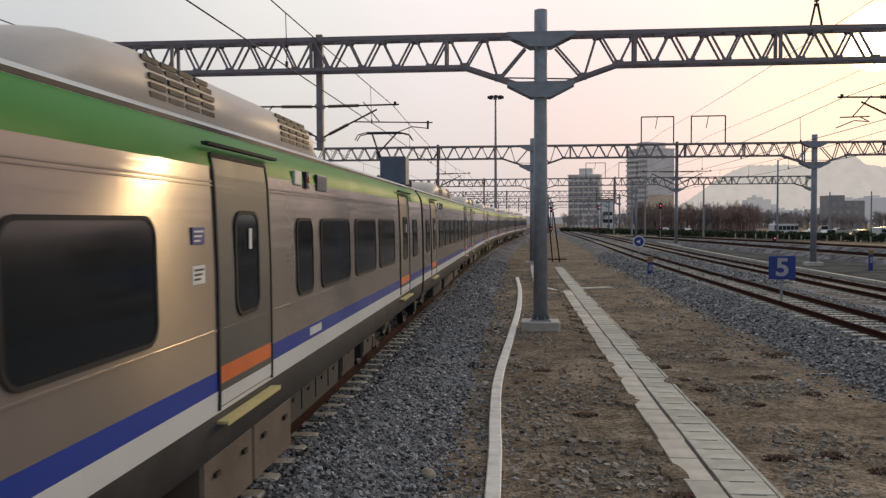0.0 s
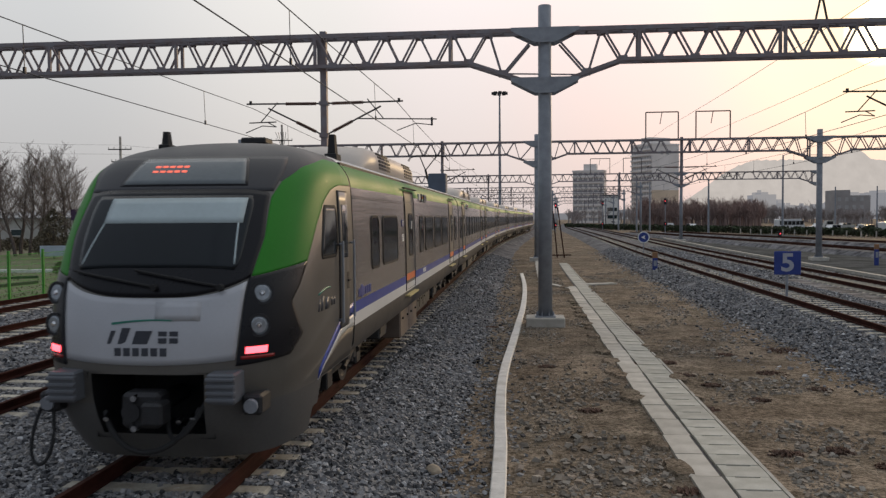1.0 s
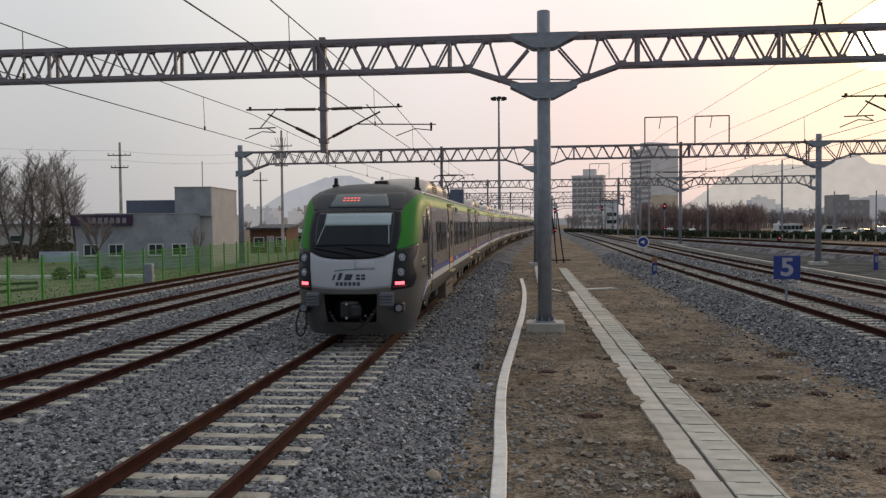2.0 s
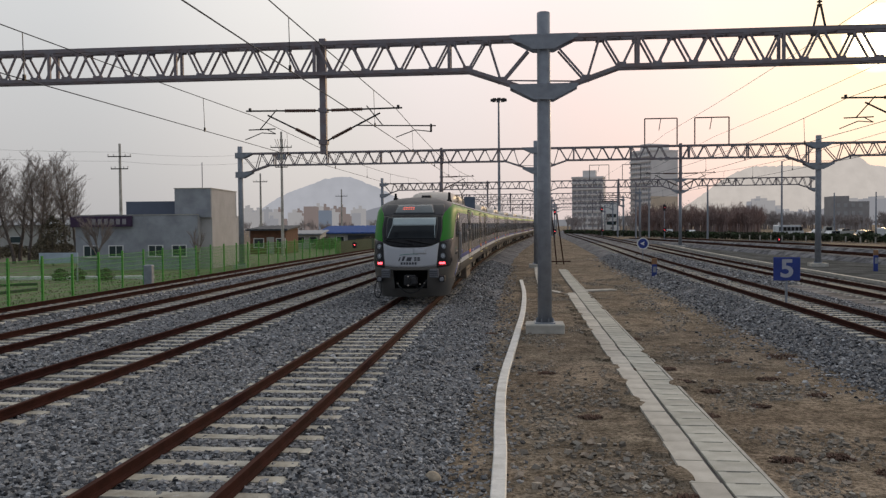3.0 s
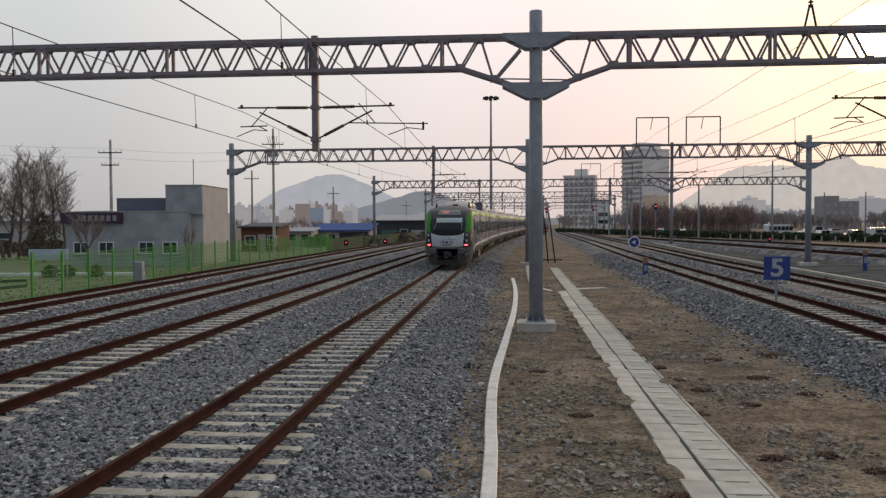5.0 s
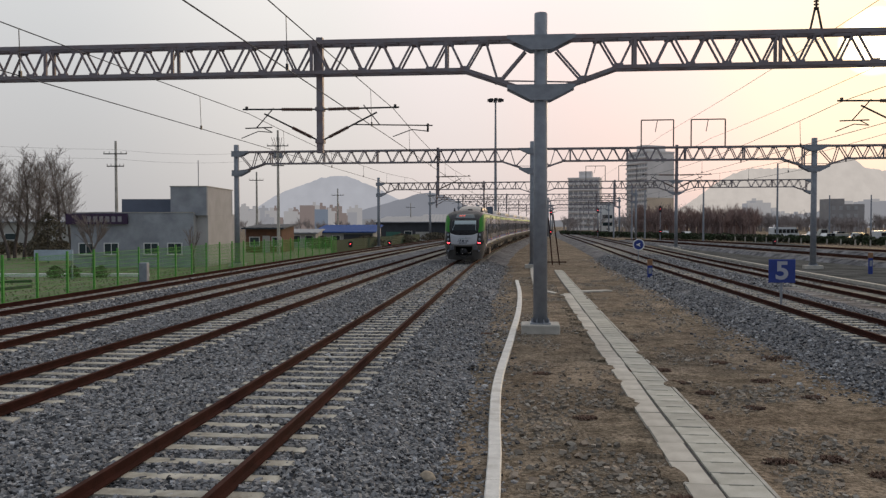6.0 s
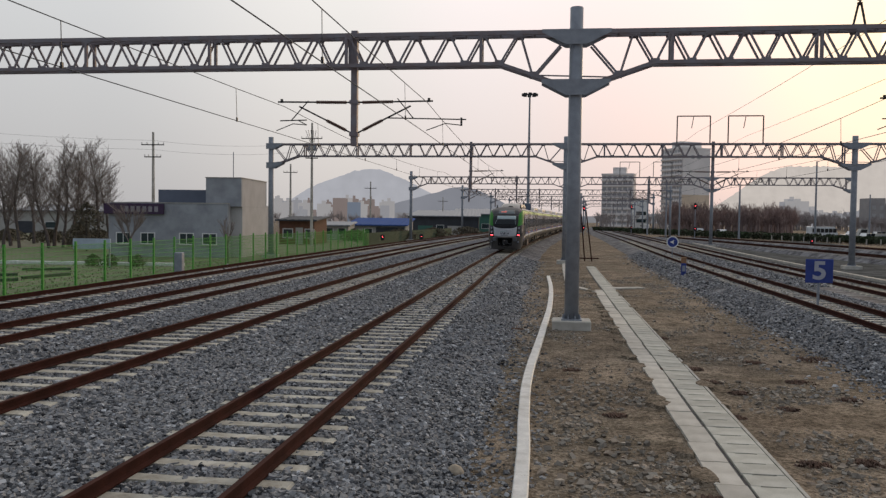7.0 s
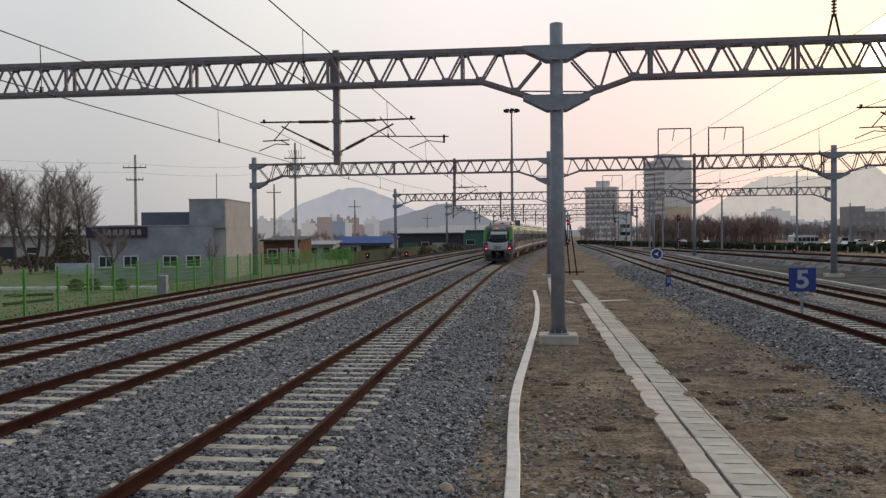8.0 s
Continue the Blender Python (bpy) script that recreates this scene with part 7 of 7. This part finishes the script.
rs = random.Random(9)
# The town blocks glow in the same painted haze tones.
town_cols = [haze_backdrop(c) for c in ((0.26, 0.26, 0.28), (0.32, 0.31, 0.315), (0.19, 0.155, 0.147), (0.14, 0.165, 0.21))]
for i in range(44):
    px = rs.uniform(415, 640)
    d = rs.uniform(620, 860)
    x = (px - 784) / 1440 * d
    h, w = rs.uniform(7, 20), rs.uniform(4, 10)
    bm = boxed(-w / 2, w / 2, 0, 12, -1, h)
    box(bm, -w / 6, w / 8, 3, 7, h, h + 2.5)
    b = tagged(link("distant_block", bm, town_cols[i % 3], m=pose(x, d, 0)), "hazy pale apartment block in the distance", "building", group="distant town")
for i in range(26):
    d = rs.uniform(620, 860)
    h, w = rs.uniform(9, 24), rs.uniform(8, 18)
    bm = boxed(-w / 2, w / 2, 0, 12, -1, h)
    box(bm, -w / 6, w / 8, 3, 7, h, h + 2.0)
    tagged(link("distant_block", bm, town_cols[i % 2], m=pose(rs.uniform(0.355, 0.56) * d, d, 0)), "hazy grey low block behind the winter wood", "building", group="distant town")
for px, d, w, z, col in ((-84.5, 480, 7, 13.88, 2), (-74.6, 470, 6, 11.32, 3)):
    bm = boxed(-w / 2, w / 2, 0, 12, -1, z)
    for k in range(6):
        for j in range(int(w / 3)):
            box(bm, -w / 2 + 0.8 + 3 * j, -w / 2 + 2.2 + 3 * j, -0.2, 0.0, 1.5 + k * (z - 2) / 6, 2.8 + k * (z - 2) / 6)
    tagged(link("distant_block", bm, town_cols[col], m=pose(px, d, 0)), "hazy slab block with rows of windows", "building", group="distant town")

# ---- right: far tracks, hedge, road, vehicles ----
def straight_track(name, a, b, label):
    e = empty(name, label, "railway track", kind="structure")
    d = (Vector((*b, 0)) - Vector((*a, 0))).normalized()
    n = Vector((d.y, -d.x, 0))
    for o in (-0.75, 0.75):
        bm = bmesh.new()
        loft(bm, [[Vector((*p, 0)) + n * (o + u) + Vector((0, 0, z)) for u, z in RAIL_PROF] for p in (a, b)], mi=RAIL_MI)
        part("rail", bm, [M_RAIL, M_RAILTOP], e)
    bm = bmesh.new()
    loft(bm, [[Vector((*p, 0)) + n * u + Vector((0, 0, z)) for u, z in ((-2.6, -0.64), (-1.8, -0.2), (1.8, -0.2), (2.6, -0.64))] for p in (a, b)], closed=False)
    part("bed", bm, M_BALLAST, e)
    return e


straight_track("track_g", (36.0, 30), (33.2, 150), "far rusty track along the hedge")
straight_track("track_h", (47.5, 60), (39.0, 150), "far rusty track along the hedge")
bm = bmesh.new()
loft(bm, [[line(q, o)[:2] + (z,) for o, z in ((22.75, -0.7), (22.75, -0.42), (23.05, -0.42), (23.05, -0.7))] for q in range(20, 140, 6)])
tagged(link("concrete_edge", bm, M_CONC), "pale concrete edging beside the far tracks", "edging", kind="structure")
bm = bmesh.new()
loft(bm, [[line(q, o)[:2] + (-0.585,) for o in (21.9, 30.0, 46.0)] for q in range(20, 160, 7)], closed=False)
tagged(link("gravel_margin", bm, material("pale_gravel", (0.15, 0.145, 0.14), 1.0, 0, 0.5, 0.8, 9, 0.0, 0.03, color2=(0.075, 0.076, 0.068), spec=0.0)), "pale gravel margin with weeds", "gravel", kind="structure")

HA, HB = Vector((33.0, 236.0, 0)), Vector((70.0, 106.0, 0))
hd = (HB - HA).normalized()
hn = Vector((hd.y, -hd.x, 0))
rs = np.random.RandomState(77)
bm = bmesh.new()
M_HEDGE = material("hedge_leaves", (0.035, 0.06, 0.022), 0.9, 0, 0.45, 0.5, 14, 0, color2=(0.05, 0.05, 0.03))
for k in range(12000):
    u = rs.rand()
    c = HA + (HB - HA) * u + hn * rs.uniform(-1.2, 1.2) + Vector((0, 0, -0.5 + 1.35 * rs.rand() ** 0.8 * (0.85 + 0.3 * noise.noise((u * 60, 0, 0)))))
    d1, d2 = Vector(rs.randn(3)).normalized() * 0.24, Vector(rs.randn(3)).normalized() * 0.24
    bm.faces.new([bm.verts.new(p) for p in (c - d1, c + d2, c + d1, c - d2)])
tagged(link("hedge", bm, M_HEDGE), "long low dark green hedge along the road", "hedge", kind="stuff")
bm = bmesh.new()
bm.faces.new([bm.verts.new(p) for p in (HA - hn * 1.5 + Vector((0, 0, -0.6)), HB - hn * 1.5 + Vector((0, 0, -0.6)), HB - hn * 40 + Vector((30, 0, -0.6)), HA - hn * 40 + Vector((20, 40, -0.6)))])
ro = tagged(link("road", bm, material("asphalt", (0.06, 0.06, 0.062), 0.9, 0, 0.25, 0.3, 20, 0.2, 0.01)), "grey asphalt car park and road behind the hedge", "road", kind="structure")
for i in range(17):
    u = 0.62 + 0.38 * i / 17
    c = HA + (HB - HA) * u - hn * -1.6
    e = tagged(link("guard_post", boxed(-0.08, 0.08, -0.08, 0.08, -0.62, 0.3, bevel=0.02), M_CONC, m=pose(c.x, c.y, 0)), "short pale post along the hedge", "post", group="pale posts along the hedge")


def vehicle(x, y, turn, ln, h, paint, kind, label):
    """Car, van or bus: shaped body, glass band, wheels."""
    e = empty(kind, label, "vehicle", pose(x, y, -0.6, 0, 0, turn), group="parked vehicles")
    w = 0.88 if h < 1.8 else 1.0
    if kind == "car":
        side = [(0, 0.35), (0, 0.75), (0.22, 0.85), (0.30, 0.9), (0.42, h), (0.72, h), (0.86, 0.92), (1.0, 0.82), (1.0, 0.35)]
    elif kind == "truck":
        side = [(0, 0.6), (0, 1.4), (0.66, 1.4), (0.67, h), (0.9, h), (0.99, 1.2), (1, 0.5)]
    else:
        side = [(0, 0.4), (0, h * 0.95), (0.03, h), (0.86, h), (0.97, h * 0.55), (1, h * 0.45), (1, 0.4)]
    bm = bmesh.new()
    loft(bm, [[((u - 0.5) * ln, v * k, z if z < 0.95 else z) for u, z in side] for v, k in ((-w, 0.97), (-w, 1), (w, 1), (w, 0.97))])
    bmesh.ops.recalc_face_normals(bm, faces=bm.faces)
    part("body", bm, paint, e)
    g0, g1 = {"car": (0.33, 0.80), "truck": (0.70, 0.92), "van": (0.06, 0.9), "bus": (0.03, 0.95)}[kind]
    z0, z1 = {"car": (0.92, h - 0.08), "truck": (1.45, h - 0.15), "van": (h * 0.58, h * 0.86), "bus": (h * 0.52, h * 0.84)}[kind]
    n = {"car": 2, "truck": 1, "van": 3, "bus": 6}[kind]
    for s in (-1, 1):
        for k in range(n):
            a, b = g0 + (g1 - g0) * k / n + 0.01, g0 + (g1 - g0) * (k + 1) / n - 0.01
            part("side_window", boxed((a - 0.5) * ln, (b - 0.5) * ln, s * w * 1.005 - 0.012, s * w * 1.005 + 0.012, z0, z1), M_GLASS, e)
    for u in (0.18, 0.80):
        for s in (-1, 1):
            bm = bmesh.new()
            bar(bm, ((u - 0.5) * ln, s * (w - 0.2), 0.33), ((u - 0.5) * ln, s * (w + 0.02), 0.33), 0.66, sides=16)
            part("wheel", bm, M_RUBBER, e)
    return e


M_SILVER = material("silver_paint", (0.42, 0.43, 0.45), 0.3, 0.4, 0.06, 1, 20, 0, coat=0.4)
M_WPAINT = material("white_car_paint", (0.75, 0.75, 0.74), 0.3, 0, 0.05, 1, 20, 0, coat=0.4)
M_DPAINT = material("dark_car_paint", (0.03, 0.035, 0.045), 0.25, 0.2, 0.1, 1, 20, 0, coat=0.4)
vehicle(58.35, 200, 100, 4.4, 1.45, M_WPAINT, "car", "small white car parked behind the hedge")
vehicle(59.55, 225, 95, 4.6, 1.45, M_SILVER, "car", "silver car parked behind the hedge")
vehicle(70.6, 172, 8, 5.8, 2.6, M_WPAINT, "bus", "white coach parked beside the trees")
vehicle(75.18, 160, 170, 5.6, 2.3, M_PALEW, "truck", "pale flatbed truck in the car park")
vehicle(73.03, 158, 20, 4.5, 1.5, M_WPAINT, "car", "white car parked in a row")
vehicle(75.43, 150, 15, 4.6, 1.5, M_DPAINT, "car", "dark car parked in a row")
vehicle(77.51, 155, 15, 4.6, 1.6, M_SILVER, "car", "silver car parked in a row")
vehicle(75.45, 140, 10, 5.2, 2.1, M_WPAINT, "van", "white van parked by the hedge")
vehicle(78.37, 146, 10, 5.2, 2.1, M_DPAINT, "van", "dark van parked by the hedge")
vehicle(84.51, 190, 10, 4.5, 1.5, M_WPAINT, "car", "white car parked in a row")
vehicle(60.69, 260, 95, 4.8, 1.9, M_WPAINT, "van", "white van on the road by the curve")
vehicle(89.42, 188, 12, 4.5, 1.5, M_SILVER, "car", "silver car parked in a row")
vehicle(57.62, 290, 95, 4.8, 2.0, M_WPAINT, "van", "white van on the road by the curve")


# ---- apartment towers ----
# Panes lifted to pale grey: haze over far windows, put into the colour.
M_WINF = material("curtained_window", (0.42, 0.415, 0.42), 0.4, 0, 0.15, 0.3, 6, 0)

def tower(x, y, w, d, h, floors, cols, turn, wall, gable, label, pent=True):
    e = empty("apartment_tower", label, "building", pose(x, y, -0.62, 0, 0, turn))
    part("wall", boxed(-w / 2, w / 2, 0, d, 0, h), wall, e)
    part("gable", boxed(w / 2, w / 2 + 0.3, 0, d, h * 0.42, h - 0.4), wall, e, "white end wall")
    part("gable_base", boxed(w / 2, w / 2 + 0.3, 0, d, 0, h * 0.42 - 0.01), gable, e, "tan lower end wall")
    part("roof_edge", boxed(-w / 2 - 0.3, w / 2 + 0.4, -0.4, d + 0.2, h, h + 0.9), wall, e)
    if pent:
        part("roof_house", boxed(-w / 6, w / 4, 2, d - 2, h + 0.9, h + 4.2), wall, e)
    fh = h / floors
    win = bal = None
    for f in range(floors):
        for c in range(cols):
            cx = -w / 2 + w * (c + 0.5) / cols
            m = pose(cx, 0, f * fh)
            cw = w / cols
            if win is None:
                win = part("window", boxed(-cw * 0.36, cw * 0.36, -0.12, 0.1, fh * 0.38, fh * 0.85), M_WINF, e, m=m)
            else:
                share("window", win, e, m)
        m = pose(0, 0, f * fh)
        if bal is None:
            bal = part("balcony", boxed(-w / 2 + 0.2, w / 2 - 0.2, -0.9, 0.0, 0, fh * 0.34), wall, e, m=m)
        else:
            share("balcony", bal, e, m)
    gw = None
    for f in range(floors):
        for c in range(2):
            m = pose(w / 2 + 0.3, d * (0.36 + 0.2 * c), f * fh)
            if f == floors - 2:
                if gw is None:
                    gw = part("gable_window", boxed(-0.1, 0.08, -0.9, 0.9, fh * 0.2, fh * 0.9), M_WINF, e, m=m)
                else:
                    share("gable_window", gw, e, m)
    return e


M_APT = material("pale_apartment", (0.84, 0.79, 0.76), 0.9, 0, 0.1, 0.1, 5, 0)
M_GAB = material("cream_gable", (0.72, 0.58, 0.44), 0.9, 0, 0.1, 0.1, 5, 0)
tower(96.6, 420, 16.5, 17, 39.32, 15, 8, -65, M_APT, M_GAB, "tall pale apartment tower with rows of balconies")
x0, x1 = 62.46, 79.45
tower((x0 + x1) / 2, 430, (x1 - x0) * 0.95, 9, 26.84, 9, 6, -18, M_APT, M_GAB, "pale apartment tower by the curve")
bm = boxed(-9, -3.5, 0, 10, 0, 12.71 + 0.62)
box(bm, -3.49, 4.6, 0, 9.9, 0, 11.17)
e = empty("office_block", "grey low block beyond the trees", "building", pose(163.2, 330, -0.62))
part("wall", bm, material("grey_office_render", (0.36, 0.34, 0.335), 0.9, 0, 0.12, 0.3, 8, 0), e)
for f in range(3):
    for c in range(4):
        part("window", boxed(-8.6 + 3 * c, -7.2 + 3 * c, -0.15, 0.1, 2.4 + 3.2 * f, 4.0 + 3.2 * f), M_WINF, e)

x, y = 60.29, 310
e = empty("small_white_house", "small white house with dark window bands by the curve", "building", pose(x, y, -0.62))
part("wall", boxed(-2.3, 2.3, 0, 6, 0, 10.65 + 0.62), M_WHITE, e)
part("roof", boxed(-2.6, 2.6, -0.3, 6.3, 10.65 + 0.62, 10.86 + 0.8), M_DARKW, e)
for z in (2.6, 5.4):
    part("window", boxed(-1.8, 1.8, -0.1, 0.1, z, z + 1.3), M_WIN, e)

# ---- winter woods ----
def woods(name, label, spots, hmin, hmax, mat, seed):
    rs = random.Random(seed)
    bm = bmesh.new()
    for x, y in spots:
        h = rs.uniform(hmin, hmax)
        segs = []
        branch(segs, Vector((x, y, -0.62 + h * 0.05)), Vector((rs.uniform(-0.1, 0.1), rs.uniform(-0.1, 0.1), 1)).normalized(), h * 0.24, h * 0.016, 3, rs, 0.65, 0.1, 0.15)
        taper(bm, Vector((x, y, -0.7)), Vector((x, y, h * 0.15)), h * 0.025, h * 0.02, 5)
        for p, q, r0, r1 in segs:
            taper(bm, p, q, max(r0, 0.04), max(r1, 0.025), 3)
            if r0 < h * 0.008:
                for k in range(5):
                    d = Vector((rs.uniform(-1, 1), rs.uniform(-1, 1), rs.uniform(0.2, 1.2))) * h * 0.07
                    o = p.lerp(q, rs.random())
                    taper(bm, o, o + d, 0.03, 0.015, 3)
    return tagged(link(name, bm, mat), label, "trees", kind="stuff")


# Far twigs are coloured paler than near ones, with haze put into the tone.
M_WOODR = material("reddish_twigs", (0.31, 0.205, 0.17), 0.95, 0, 0.3, 0.08, 6, 0, color2=(0.25, 0.185, 0.17))
M_WOODG = material("grey_twigs", (0.33, 0.29, 0.28), 0.95, 0, 0.3, 0.08, 6, 0)
rs = random.Random(4)
woods("winter_wood", "dense reddish-brown leafless wood", [((px - 784) / 1440 * d, d) for px, d in [(rs.uniform(1110, 1325), rs.uniform(240, 300)) for k in range(260)]], 8.5, 15.5, M_WOODR, 6)
woods("winter_wood_beyond", "dense grey-brown leafless wood", [((px - 784) / 1440 * d, d) for px, d in [(rs.choice((rs.uniform(1290, 1450), rs.uniform(1535, 1700))), rs.uniform(335, 390)) for k in range(300)]], 7, 14, M_WOODG, 7)
woods("office_copse", "grey leafless trees before the grey block", [((px - 784) / 1440 * d, d) for px, d in [(rs.uniform(1440, 1560), rs.uniform(285, 320)) for k in range(50)]], 6, 10, M_WOODG, 12)
woods("winter_copse", "thin leafless trees by the curve", [((px - 784) / 1440 * d, d) for px, d in [(rs.uniform(985, 1130), rs.uniform(300, 420)) for k in range(60)]], 8, 14, M_WOODG, 8)
woods("left_copse", "thin leafless trees behind the sheds", [((px - 784) / 1440 * d, d) for px, d in [(rs.uniform(640, 860), rs.uniform(260, 420)) for k in range(60)]], 6, 10, M_WOODG, 9)
woods("town_copse", "thin leafless trees before the town", [((px - 784) / 1440 * d, d) for px, d in [(rs.uniform(-80, 640), rs.uniform(200, 420)) for k in range(110)]], 5, 9, M_WOODG, 10)

# slim posts beyond the right-hand tracks
for x, y, h, arm in ((60.31, 150, 13.80, True), (46.78, 150, 9.52, False), (93.16, 200, 8.13 + 1.5, False), (103.30, 200, 9.74, False), (38.41, 190, 12.34, False), (38.14, 170, 11.08, False), (43.26, 180, 10.30, False)):
    e = empty("line_pole", "slim grey pole beyond the far tracks" + (" with lamp arm" if arm else ""), "pole", pose(x, y, -0.62), group="slim poles beyond the tracks")
    bm = bmesh.new()
    loft(bm, [[(r * math.cos(math.tau * i / 10), r * math.sin(math.tau * i / 10), z) for i in range(10)] for z, r in ((0, 0.2), (h + 0.62, 0.14))])
    part("pole", bm, M_STEEL, e)
    if arm:
        part("lamp_arm", bars([((0, 0, h + 0.5), (1.2, 0, h + 0.9))], 0.1), M_STEEL, e)
        part("lamp_head", boxed(1.1, 1.8, -0.15, 0.15, h + 0.82, h + 1.0), M_DARK, e)


# ---- motions ----
def tail_at(t):
    """Metres along the line of the train's last point."""
    return 8.45 + 10.30 * (t - 1) - 0.03 * (t - 1) ** 2


def car_pose(s, length):
    a, b = line(s + 3.0), line(s + length - 3.0)
    head = math.atan2(a[0] - b[0], b[1] - a[1])
    mid = Vector((a[0], a[1], 0)) - Vector((-math.sin(head), math.cos(head), 0)) * 3.0
    return Matrix.Translation(mid) @ Matrix.Rotation(head, 4, "Z")


def motions():
    """The train draws away along its track, and the last car's wheels roll."""
    for car, start, length in cars:
        walk(car, [(t / 2, car_pose(tail_at(t / 2) + start, length)) for t in range(17)])
    for bog in [c for c in cars[0][0].children if c.name.startswith("bogie")]:
        for wh in bog.children:
            base = wh.matrix_basis.copy()
            flip = -1 if wh.location.x < 0 else 1
            walk(wh, [(k / FPS, base @ Matrix.Rotation(flip * (tail_at(k / FPS) - tail_at(0)) / 0.43, 4, "X")) for k in range(8 * FPS + 1)])


motions()
